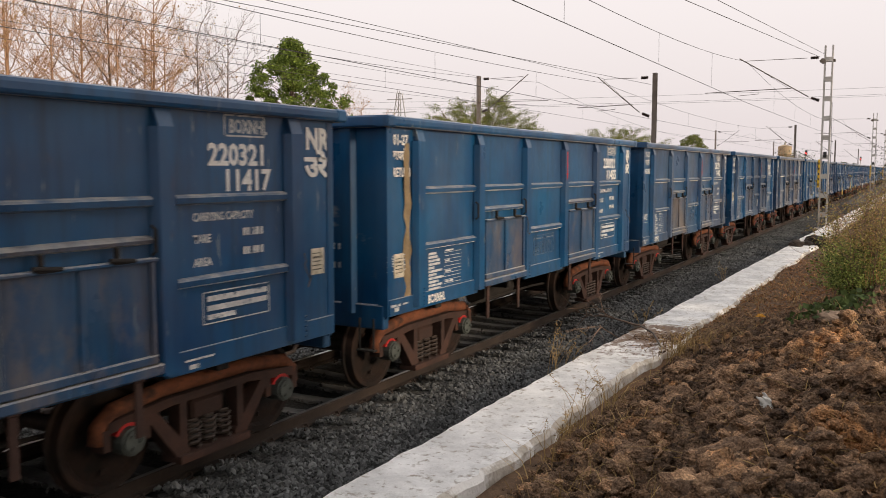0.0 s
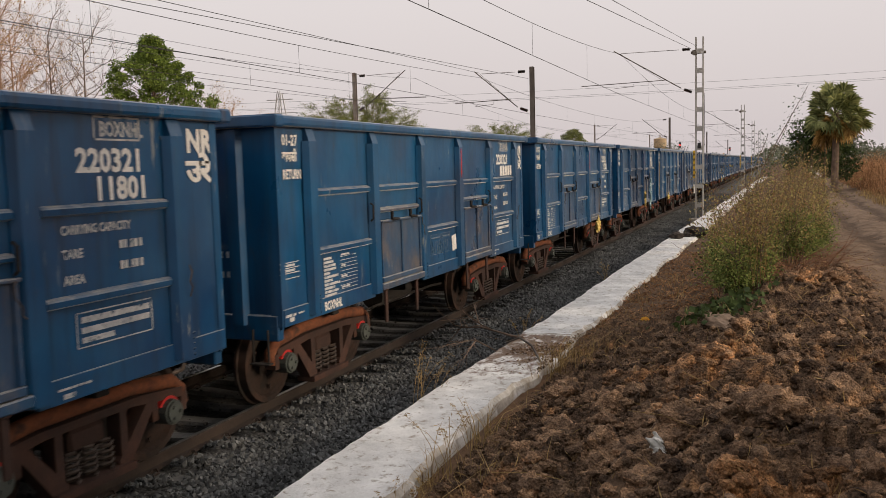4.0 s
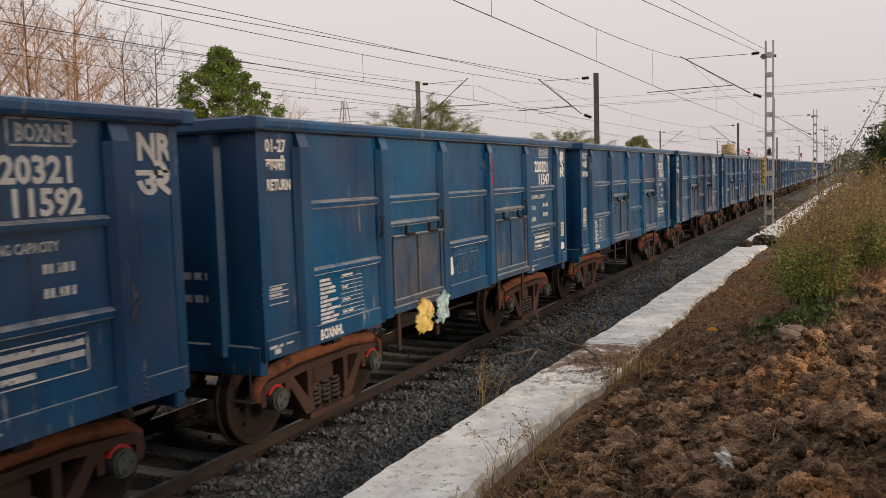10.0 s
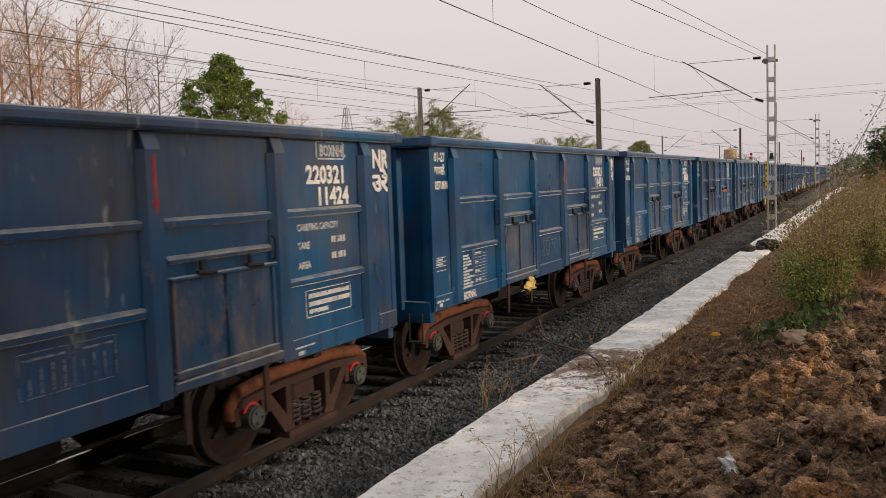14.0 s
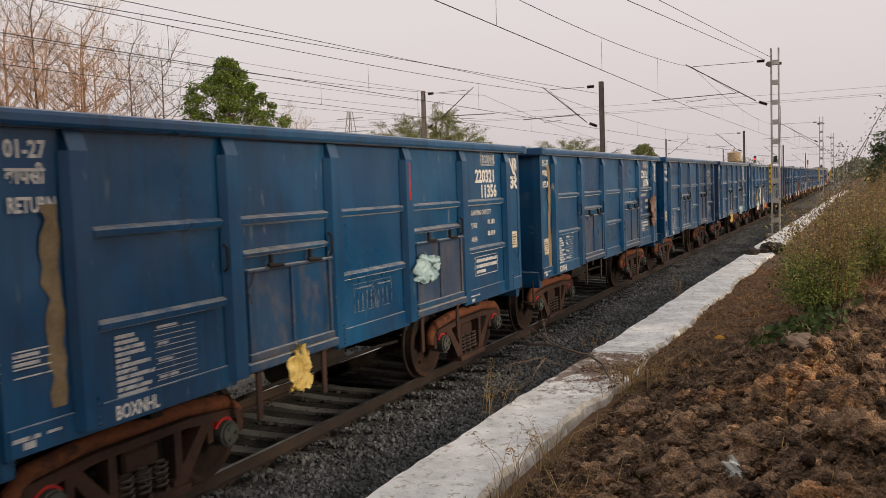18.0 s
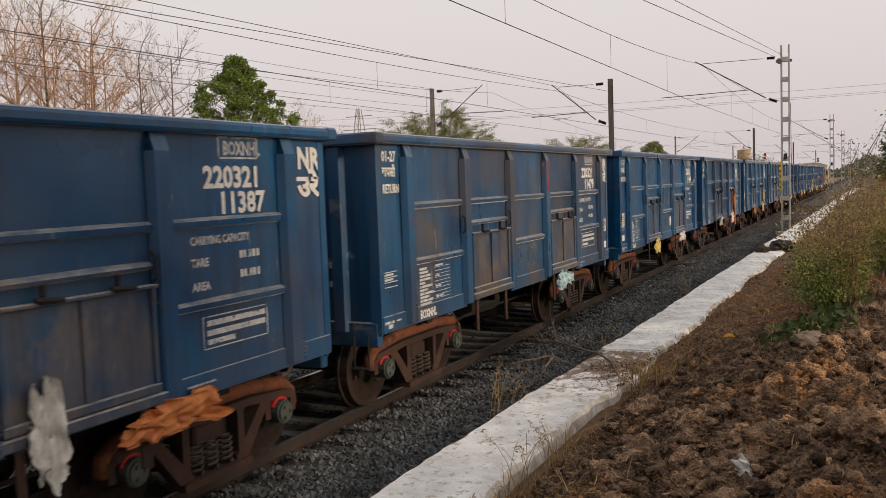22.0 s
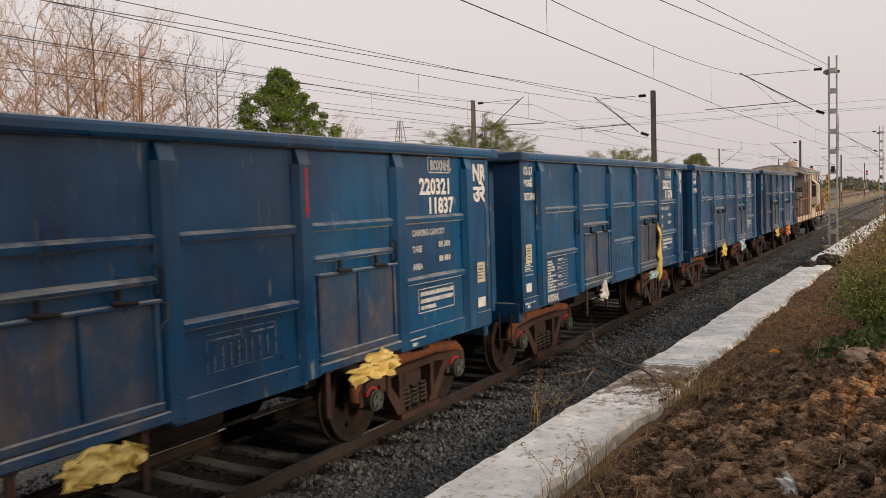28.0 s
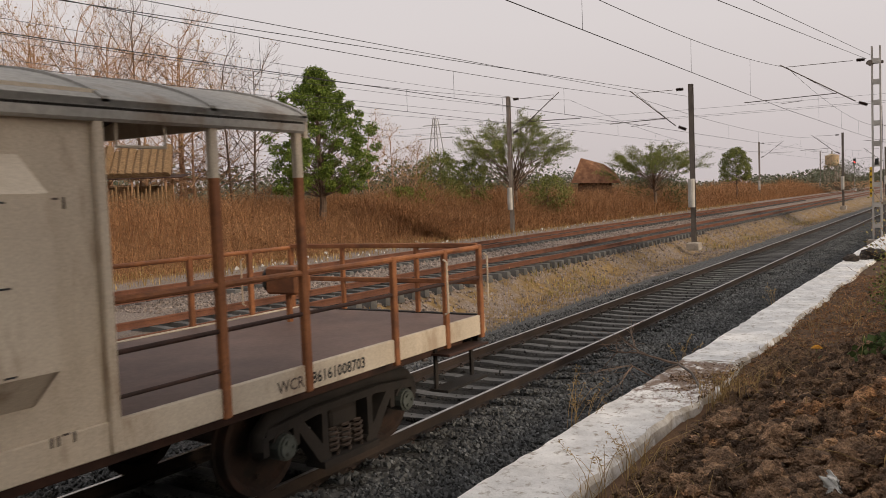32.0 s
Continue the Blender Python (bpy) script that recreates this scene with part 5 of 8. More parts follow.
        for a, b in spans:
            for z, rr, mt in ((2.13, 0.028, M_ORANGE), (1.76, 0.020, M_RUST)):
                g = Shape()
                g.rod((sx * 1.52, a, z), (sx * 1.52, b, z), rr, 8)
                part("handrail", g, mt, v)
        for a, b in ((c1, 2.32), (-2.23, c0)):
            g = Shape()
            g.rod((sx * 1.52, a, 1.44), (sx * 1.52, b, 1.44), 0.016, 8)
            part("handrail", g, M_RUST, v)
        for y in (-6.62, -5.74, -4.73, 4.76, 5.80, 6.62):
            g = Shape()
            g.box((sx * 1.52, y, (1.0 + 2.17) / 2), (0.06, 0.075, 1.15), 0.01)
            part("rail_post", g, M_ORANGE, v)
        for y in (-6.68, -5.66, 5.72, 6.68):
            g = Shape()
            g.tube([(sx * 1.555, y, 1.42), (sx * 1.60, y, 1.44), (sx * 1.60, y, 2.02), (sx * 1.555, y, 2.05)], 0.012, 6)
            part("grab_rail", g, M_CREAM, v)
        for yc in (-6.2, 6.2):
            for z, x in ((0.94, 1.46), (0.52, 1.42)):
                g = Shape()
                g.box((sx * x, yc, z), (0.26, 0.95, 0.03), 0.005)
                part("step_board", g, M_RUST if z > 0.8 else M_UNDER, v, "worn wooden step board")
            for y in (yc - 0.42, yc + 0.42):
                g = Shape()
                g.box((sx * 1.36, y, 0.83), (0.03, 0.06, 0.66))
                part("step_hanger", g, M_UNDER, v)
    for sy in (-1, 1):
        for z in (2.15, 1.70):
            g = Shape()
            g.box((0, sy * 6.62, z), (3.0, 0.06, 0.06), 0.008)
            part("end_rail", g, M_RUST if sy < 0 else M_ORANGE, v)
        for x in (-0.6, 0.6):
            g = Shape()
            g.box((x, sy * 6.62, 1.72), (0.06, 0.05, 0.86), 0.008)
            part("end_post", g, M_ORANGE, v)
    g = Shape()
    g.rod((-0.5, 5.4, 1.30), (-0.5, 5.4, 1.95), 0.04, 8)
    g.box((-0.5, 5.4, 1.82), (0.5, 0.30, 0.34), 0.03)
    part("brake_stand", g, M_ORANGE, v, "rust-orange hand-brake stand")
    g = Shape()
    g.rod((-0.78, 5.40, 1.82), (-0.74, 5.40, 1.82), 0.17, 14)
    part("brake_wheel", g, M_BLACK, v)
    for sx in (1,):
        for y in (c0 - 0.35, c1 + 0.35):
            g = Shape()
            g.tube([(sx * 1.50, y - 0.22, 3.50), (sx * 1.50, y - 0.22, 3.22), (sx * 1.50, y + 0.22, 3.22), (sx * 1.50, y + 0.22, 3.50)], 0.014, 6)
            part("lamp_hanger", g, M_CREAM, v)
    # lettering on the lookout box and the fascia
    X = 1.823
    lettering(v, "861610", 0.20, -0.42, 2.62, M_BLACK, 0.01, 0.95, x=X, label="black stencilled lettering")
    lettering(v, "08703", 0.20, -0.36, 2.40, M_BLACK, 0.01, 0.95, x=X, label="black stencilled lettering")
    lettering(v, "\u092a\u092e\u0930\u0947", 0.24, -0.42, 2.10, M_BLACK, 0.01, 1.0, x=X, label="black stencilled lettering")
    lettering(v, "WCR", 0.24, -0.42, 1.86, M_BLACK, 0.01, 1.0, x=X, label="black stencilled lettering")
    s = Shape()
    for z in (2.84, 2.33, 1.80):
        for i in range(7):
            s.box((X, -0.45 + 0.13 * i, z), (0.003, 0.08, 0.012))
    part("stencil_border", s, M_BLACK, v)
    lettering(v, "WCR", 0.15, 2.92, 1.105, M_SPRING, 0.01, 1.0, x=1.529, label="faded stencilled lettering")
    lettering(v, "86161008703", 0.150, 3.38, 1.105, M_BLACK, 0.02, 1.0, x=1.529, label="black stencilled lettering")
    bars(v, 0.80, 2.83, ((0, 0, 0.016, 0.08), (0.05, 0, 0.016, 0.08), (0.09, 0.03, 0.05, 0.014), (0.17, 0, 0.016, 0.08)), M_SPRING, 1.508)
    bars(v, 0.75, 1.26, ((0, 0, 0.016, 0.07), (0.05, 0, 0.016, 0.07), (0.09, 0.03, 0.05, 0.014), (0.17, 0, 0.016, 0.07)), M_SPRING, 1.529)
    bars(v, -1.12, 2.85, ((0, 0, 0.30, 0.04), (0.08, -0.12, 0.1, 0.06), (0.02, -0.25, 0.32, 0.05)), M_SPRING, 1.508)
    bars(v, -5.45, 1.17, ((0, 0.02, 0.16, 0.10), (0.62, 0, 0.3, 0.025), (1.0, 0, 0.14, 0.03)), M_SPRING, 1.529)
    return v


VAN_BOGIE = {}
for key, me in BOGIE.items():
    me = me.copy()
    if key not in ("wheelset", "coil_spring"):
        me.materials[0] = M_AXLE if key == "axle_box" else M_UNDER
        if len(me.materials) > 1:
            me.materials[1] = M_UNDER
    VAN_BOGIE[key] = me
VAN = build_van()


def van_y(t):
    return 6.02 + PITCH * 36 + 7.18 - travel(t)


# ---- overhead line ----
M_GALV = surface("galvanised_steel", (0.30, 0.29, 0.27), (0.50, 0.48, 0.445), 1.5, 30, 0.6, 0.3, 0.2, 0.004)
M_MASTDARK = surface("dark_weathered_mast", (0.075, 0.064, 0.056), (0.170, 0.145, 0.122), 1.0, 30, 0.8, 0.1, 0.2, 0.004)
M_MASTRUST = surface("pale_rusting_mast", (0.20, 0.175, 0.15), (0.34, 0.30, 0.26), 0.9, 30, 0.8, 0.1, 0.2, 0.004, (0.17, 0.085, 0.05), (0.5, 0.7), 0.7)
M_WIRE = surface("dark_copper_wire", (0.018, 0.017, 0.018), (0.035, 0.033, 0.033), 2, 20, 0.6, bump=0)
M_INSUL = surface("brown_glazed_insulator", (0.020, 0.012, 0.010), (0.05, 0.028, 0.020), 6, 40, 0.3, bump=0)
M_YELLOW = surface("yellow_number_board", (0.55, 0.33, 0.012), (0.72, 0.46, 0.03), 5, 40, 0.7)


def insulator(s, a, b):
    a, b = Vector(a), Vector(b)
    # one ribbed porcelain body
    pts, n, m = [], 9, 8
    d = (b - a).normalized()
    u = d.orthogonal().normalized()
    w = d.cross(u)
    for i in range(2 * n + 1):
        r = 0.035 if i in (0, 2 * n) else (0.085 if i % 2 else 0.048)
        c = a.lerp(b, 0.18 + 0.64 * i / (2 * n))
        pts += [c + r * (math.cos(2 * math.pi * k / m) * u + math.sin(2 * math.pi * k / m) * w) for k in range(m)]
    fs = [(i * m + k, i * m + (k + 1) % m, (i + 1) * m + (k + 1) % m, (i + 1) * m + k) for i in range(2 * n) for k in range(m)]
    fs += [tuple(range(m - 1, -1, -1)), tuple(2 * n * m + k for k in range(m))]
    return s.add(pts, fs)


def cantilever(m, x, y, reach, z_low, z_top, z_reg, sgn, thick=0.019):
    """Bracket arms from the mast at x over the track; sgn: which way they reach."""
    tip = x + sgn * reach
    s = Shape()
    s.rod((x + sgn * 0.75, y, z_low + 0.30), (tip + sgn * 0.35, y, z_top + 0.15), thick + 0.006, 8)
    part("bracket_tube", s, M_MASTDARK, m)
    s = Shape()
    s.rod((x + sgn * 0.85, y, z_top), (tip, y, z_top + 0.02), thick * 0.7, 8)
    part("stay_tube", s, M_MASTDARK, m)
    s = Shape()
    u = x + sgn * reach * 0.42
    s.rod((u, y, z_reg + 0.05), (tip - -sgn * reach * 0.55, y, z_reg - 0.02), thick, 8)
    s.tube([(tip - sgn * 0.6, y, z_reg - 0.05), (tip - sgn * 0.6, y, z_reg - 0.16), (tip + sgn * 0.35, y, z_reg - 0.22)], thick * 0.6, 6)
    part("register_arm", s, M_MASTDARK, m)
    s = Shape()
    insulator(s, (x + sgn * 0.15, y, z_low + 0.05), (x + sgn * 0.72, y, z_low + 0.28))
    part("insulator", s, M_INSUL, m, "brown ribbed insulator")
    s = Shape()
    insulator(s, (x + sgn * 0.25, y, z_top), (x + sgn * 0.8, y, z_top))
    part("insulator", s, M_INSUL, m, "brown ribbed insulator")
    s = Shape()
    s.rod((u + sgn * 0.1, y, z_reg + 0.05), (tip + sgn * 0.05, y, z_top), 0.008, 5)
    part("dropper_wire", s, M_WIRE, m)


def lattice_mast(x, y, z0, h):
    m = thing("overhead_mast", "pale galvanised portal-plate mast carrying the wires over the near track", "railway mast", "overhead line masts")
    m.location = (x, y, 0)
    for sx in (-1, 1):
        s = Shape()
        w = 0.05
        s.prism([(sx * 0.20, -0.10), (sx * 0.20 - sx * 0.07, -0.10), (sx * 0.20 - sx * 0.07, -0.09), (sx * 0.19, -0.09), (sx * 0.19, 0.09), (sx * 0.13, 0.09), (sx * 0.13, 0.10), (sx * 0.20, 0.10)], "z", z0, h)
        part("leg", s, M_GALV, m)
    k = 0
    z = z0 + 0.75
    while z < h:
        for sy in (-1, 1):
            s = Shape()
            s.box((0, sy * 0.104, z), (0.40, 0.008, 0.22))
            part("batten_plate", s, M_GALV, m)
        z += 0.92
    s = Shape()
    s.box((0, 0, z0 - 0.15), (0.8, 0.8, 0.5), 0.03)
    part("foundation", s, M_CONC_RAW, m)
    s = Shape()
    s.box((-0.24, -0.12, 2.62), (0.10, 0.02, 1.34), 0.004)
    b = part("number_board", s, M_YELLOW, m, "narrow yellow number board")
    s = Shape()
    for i in range(5):
        s.box((-0.24, -0.133, 2.1 + 0.25 * i), (0.06, 0.004, 0.10))
    part("number_mark", s, M_BLACK, b)
    s = Shape()
    s.box((0.0, -0.12, 3.52), (0.16, 0.02, 0.28), 0.004)
    part("danger_plate", s, M_BLACK, m, "small black plate")
    s = Shape()
    s.tube([(0.22, 0, 6.0), (0.30, -0.6, 3.0), (0.36, -1.0, 0.0)], 0.012, 5)
    part("earth_wire", s, M_WIRE, m)
    cantilever(m, -0.1, 0, 3.62, 6.0, 8.13, 6.68, -1)
    s = Shape()
    s.box((-0.05, 0, 7.95), (0.7, 0.16, 0.12), 0.02)
    s.rod((-0.25, -0.14, 7.95), (-0.25, 0.14, 7.95), 0.12, 12)
    part("pulley_bracket", s, M_MASTDARK, m)
    return m


def beam_mast(x, y, z0, h, mat, sgn, label, board=True, reach=2.6, low=5.4):
    m = thing("overhead_mast", label, "railway mast", "overhead line masts")
    m.location = (x, y, 0)
    s = Shape()
    s.box((0, 0, (z0 + h) / 2), (0.012, 0.20, h - z0))
    for sx in (-1, 1):
        s.box((0, sx * 0.105, (z0 + h) / 2), (0.20, 0.016, h - z0))
    part("shaft", s, mat, m)
    s = Shape()
    s.box((0, 0, z0 - 0.22), (0.6, 0.6, 0.35), 0.03)
    part("foundation", s, M_CONC_RAW, m)
    if board:
        s = Shape()
        s.rod((-0.02, -0.2, 1.75), (-0.02, -0.2, 3.1), 0.16, 12)
        part("cable_drum", s, M_GALV, m, "pale grey canister strapped to the mast")
    cantilever(m, 0, 0, reach, low, h - 0.2, low + 0.65, sgn)
    return m


m1 = lattice_mast(3.15, 43.5, -0.1, 8.67)
for y in (99.0, 141.0, 190.0, 255.0, 320.0):
    copy_thing(m1, Matrix.Translation((3.15, y, 0)))
m2 = beam_mast(-4.5, 41.2, 0.1, 7.55, M_MASTDARK, -1, "dark steel joist mast between the tracks", True, 2.6, 5.35)
for y in (97.0, 150.0, 215.0):
    copy_thing(m2, Matrix.Translation((-4.3, y, 0)))
m3 = beam_mast(-17.2, 47.3, 0.25, 8.62, M_MASTRUST, 1, "pale rusting steel joist mast at the foot of the scrub bank", True, 3.0, 6.3)
for y in (130.0, 190.0):
    copy_thing(m3, Matrix.Translation((-19.0, y, 0)))


def wire_run(a, b, sag, r, n=14):
    a, b = Vector(a), Vector(b)
    pts = []
    for i in range(n + 1):
        t = i / n
        p = a.lerp(b, t)
        p.z -= sag * 4 * t * (1 - t)
        pts.append(p)
    return pts


def build_wires():
    def run(label, contact, carrier, sag, spans, x_c, drop=True):
        """Spans: y of the supports; contact and carrier: heights at the supports."""
        line = thing("overhead_line", label, "overhead wire", "overhead lines")
        for (ya, xa), (yb, xb) in zip(spans, spans[1:]):
            s = Shape()
            s.tube([(xa, ya, contact), ((xa + xb) / 2, (ya + yb) / 2, contact - 0.05), (xb, yb, contact)], 0.010, 5)
            part("contact_wire", s, M_WIRE, line)
            pts = wire_run((xa, ya, carrier), (xb, yb, carrier), sag * ((yb - ya) / 61.5) ** 2, 0.008, 30)
            part("carrier_wire", Shape().tube(pts, 0.009, 5), M_WIRE, line)
            if drop and ya < 160:
                k = max(2, int((yb - ya) / 8))
                for i in range(1, k):
                    t = i / k
                    z = carrier - sag * ((yb - ya) / 61.5) ** 2 * 4 * t * (1 - t)
                    s = Shape()
                    p = (xa + (xb - xa) * t, ya + (yb - ya) * t)
                    q = p
                    s.rod((q[0], q[1], z), (p[0], p[1], contact - 0.03), 0.005, 4)
                    part("dropper", s, M_WIRE, line)
    run("thin dark contact and carrier wires over the near track", 6.15, 8.13, 1.27, ((-18.0, 0.35), (43.5, -0.6), (99.0, 0.0), (141.0, 0.2), (190, -0.2), (255, 0.2), (320, 0)), 0)
    run("thin dark contact and carrier wires over the middle track", 5.86, 7.20, 0.65, ((-20.0, -7.2), (41.2, -7.2), (97.0, -6.8), (150.0, -7.2), (215, -7)), 0)
    run("thin dark contact and carrier wires over the farther track", 6.30, 8.05, 1.08, ((-14.0, -12.5), (47.3, -13.2), (130.0, -14.0), (190.0, -14.5)), 0)
    # wires that rise straight to their anchorage on a mast
    for label, far, near in (("single thin dark wire rising to the near mast top", (2.75, 43.5, 8.15), (2.0, 20.28, 6.85)), ("single thin dark wire rising to the near mast top", (2.95, 43.5, 8.28), (2.0, 23.87, 7.47)),
                             ("single thin dark wire rising to the middle mast", (-7.2, 41.3, 7.42), (-7.2, 14.7, 6.91)), ("single thin dark wire rising to the middle mast", (-4.7, 41.2, 7.00), (-7.0, 13.1, 6.60))):
        f = thing("anchor_wire", label, "overhead wire", "overhead lines")
        a, b = Vector(far), Vector(near)
        end = a + (b - a) * ((a.y + 20) / (a.y - b.y))
        part("strand", Shape().tube([a, a.lerp(end, 0.5), end], 0.009, 5), M_WIRE, f)
    # a power line that crosses the tracks far off
    f = thing("power_line", "far thin wires crossing over the tracks between two poles", "overhead wire", "overhead lines")
    for x, y in ((-92.0, 71.5), (40.0, 93.0)):
        z = float(ground_z(x, y))
        part("pole", Shape().rod((x, y, z - 0.3), (x, y, 11.2), 0.14, 8, 0.09).rod((x, y - 1.2, 10.5), (x, y + 1.2, 10.5), 0.05, 5), M_GALV, f)
    for dz, dy in ((0.0, -1.0), (0.7, 0.0), (0.0, 1.0)):
        part("strand", Shape().tube(wire_run((-92, 71.5 + dy, 10.55 + dz), (40, 93 + dy, 10.55 + dz), 1.2, 0.01), 0.013, 4), M_WIRE, f)
    for dz in (0.0, 0.5, 1.0, 1.6):
        f = thing("power_line", "thin wire strung beyond the far track", "overhead wire", "overhead lines")
        part("strand", Shape().tube(wire_run((-16.3, -10, 6.9 + dz * 1.1), (-17.2, 47.3, 7.0 + dz), 0.35, 0.01), 0.009, 4), M_WIRE, f)


build_wires()


# ---- plants ----
def leaf_stuff(name, dark, light, rough=0.75, glow=0.25):
    m, n, l, b = nodes_of(name)
    g = n.new("ShaderNodeNewGeometry")
    col = ramp_node(n, l, g.outputs["Random Per Island"], ((0.0, dark), (1.0, light)))
    big = noise_node(n, l, 0.9, 4, 0.6, g.outputs["Position"])
    col = mix_node(n, l, 0.5, col, ramp_node(n, l, big, ((0.3, (0.3, 0.3, 0.3)), (0.7, (0.75, 0.75, 0.75)))), "OVERLAY")
    twig = noise_node(n, l, 4.5, 4, 0.6, g.outputs["Position"])
    col = mix_node(n, l, 0.55, col, ramp_node(n, l, twig, ((0.36, (0.24, 0.24, 0.24)), (0.64, (0.80, 0.80, 0.80)))), "OVERLAY")
    l.new(col, b.inputs["Base Color"])
    b.inputs["Roughness"].default_value = rough
    b.inputs["Specular IOR Level"].default_value = 0.25
    tr = n.new("ShaderNodeBsdfTranslucent")
    l.new(col, tr.inputs[0])
    mx = n.new("ShaderNodeMixShader")
    mx.inputs[0].default_value = glow
    l.new(b.outputs[0], mx.inputs[1])
    l.new(tr.outputs[0], mx.inputs[2])
    l.new(mx.outputs[0], n["Material Output"].inputs[0])
    return m


M_LEAF = leaf_stuff("green_leaves", (0.055, 0.092, 0.016), (0.225, 0.295, 0.055), 0.7, 0.3)
M_LEAF_DK = leaf_stuff("dark_green_leaves", (0.030, 0.048, 0.016), (0.090, 0.125, 0.040))
M_LEAF_DRY = leaf_stuff("olive_brown_leaves", (0.095, 0.080, 0.027), (0.45, 0.37, 0.140), 0.75, 0.38)
M_LEAF_YEL = leaf_stuff("yellowing_leaves", (0.22, 0.12, 0.035), (0.42, 0.28, 0.09))
M_LEAF_ACA = leaf_stuff("grey_green_leaflets", (0.095, 0.115, 0.030), (0.26, 0.28, 0.085), 0.75, 0.3)
M_SCRUB = leaf_stuff("brown_dry_scrub", (0.16, 0.076, 0.038), (0.47, 0.265, 0.130), 0.9, 0.25)
M_STRAW = leaf_stuff("dry_straw_grass", (0.20, 0.125, 0.050), (0.48, 0.34, 0.15), 0.85, 0.25)
# far foliage: the paling by haze is mixed into the leaf colour
M_HAZELEAF = leaf_stuff("haze_paled_leaves", (0.085, 0.095, 0.065), (0.17, 0.180, 0.125))
M_BARK = surface("brown_bark", (0.085, 0.056, 0.040), (0.20, 0.14, 0.10), 2, 18, 0.95, 0, 0.6, 0.02, world_space=True)
M_PALM = leaf_stuff("grey_green_fronds", (0.10, 0.125, 0.045), (0.36, 0.37, 0.15))
M_LEAF_WEED = leaf_stuff("weed_leaves", (0.034, 0.058, 0.015), (0.29, 0.34, 0.095), 0.7, 0.38)
M_BRUSH = surface("rust_brown_dead_twigs", (0.11, 0.045, 0.022), (0.32, 0.16, 0.085), 2, 18, 0.95, 0, 0.5, 0.02, world_space=True)
M_BARK_PALE = surface("pale_dry_bark", (0.24, 0.135, 0.075), (0.47, 0.295, 0.18), 2, 18, 0.95, 0, 0.5, 0.02, world_space=True)


def raw_mesh(name, v, f, mat):
    me = bpy.data.meshes.new(name)
    me.from_pydata(v, [], f)
    me.materials.append(mat)
    return me


def leaf_mesh(name, centres, size, mat, rng, slim=0.42, droop=0.0):
    """Folded leaf blades, one to a centre, turned at random."""
    c = np.asarray(centres, float)
    n = len(c)
    d = rng.normal(size=(n, 3))
    d[:, 2] = d[:, 2] * 0.7 - droop
    d /= np.linalg.norm(d, axis=1)[:, None]
    u = np.cross(d, rng.normal(size=(n, 3)))
    u /= np.linalg.norm(u, axis=1)[:, None] + 1e-9
    w = np.cross(d, u)
    s = (size * rng.uniform(0.6, 1.35, n))[:, None]
    v = np.stack([c, c + d * s * 0.5 + u * s * slim * 0.5 + w * s * 0.06, c + d * s, c + d * s * 0.5 - u * s * slim * 0.5 + w * s * 0.06], 1).reshape(-1, 3)
    i = np.arange(n)[:, None] * 4
    f = np.concatenate([i + np.array([0, 1, 2]), i + np.array([0, 2, 3])])
    return raw_mesh(name, v.tolist(), f.tolist(), mat)


def blade_mesh(name, feet, height, width, mat, rng, lean=0.35):
    """Upright bent blades or stems from their feet."""
    p = np.asarray(feet, float)
    n = len(p)
    h = np.asarray(height)[:, None] if np.ndim(height) else (height * rng.uniform(0.5, 1.3, n))[:, None]
    a = rng.uniform(0, 6.283, n)
    side = np.stack([np.cos(a), np.sin(a), np.zeros(n)], 1)
    out = np.stack([-np.sin(a), np.cos(a), np.zeros(n)], 1) * (lean * rng.normal(size=n))[:, None]
    up = np.array([0, 0, 1.0])
    w = width * rng.uniform(0.6, 1.4, n)[:, None]
    mid = p + (up + out * 0.4) * h * 0.55
    tip = p + (up + out) * h
    v = np.stack([p - side * w, p + side * w, mid + side * w * 0.7, mid - side * w * 0.7, tip], 1).reshape(-1, 3)
    i = np.arange(n)[:, None] * 5
    f = [tuple(q) for q in (i + np.array([0, 1, 2, 3])).tolist()] + [tuple(q) for q in (i + np.array([3, 2, 4])).tolist()]
    return raw_mesh(name, v.tolist(), f, mat)


def grow(shape, p, d, length, r, depth, rnd, tips, fork=3, spread=0.6, up=0.15, sides=5, wig=0.22):
    """A branching limb; the ends of its last twigs are put in tips."""
    pts = [Vector(p)]
    d = Vector(d).normalized()
    k = 4
    for i in range(k):
        d = (d + Vector((rnd.gauss(0, wig), rnd.gauss(0, wig), rnd.gauss(0, wig) + up)) * 0.5).normalized()
        pts.append(pts[-1] + d * (length / k))
    shape.tube(pts, r, sides if depth > 1 else 3, r * 0.55)
    if depth == 0:
        tips.extend(pts[1:])
        return
    for i in range(fork + (rnd.random() < 0.5)):
        t = rnd.uniform(0.35, 1.0)
        q = pts[min(k, int(t * k) + (1 if t < 1 else 0))]
        e = (d + Vector((rnd.gauss(0, spread), rnd.gauss(0, spread), rnd.gauss(0, spread * 0.6) + up))).normalized()
        grow(shape, q, e, length * rnd.uniform(0.5, 0.78), r * rnd.uniform(0.42, 0.6), depth - 1, rnd, tips, fork, spread, up, max(3, sides - 1), wig)


def gz(x, y):
    return float(ground_z(np.array(x), np.array(y)))


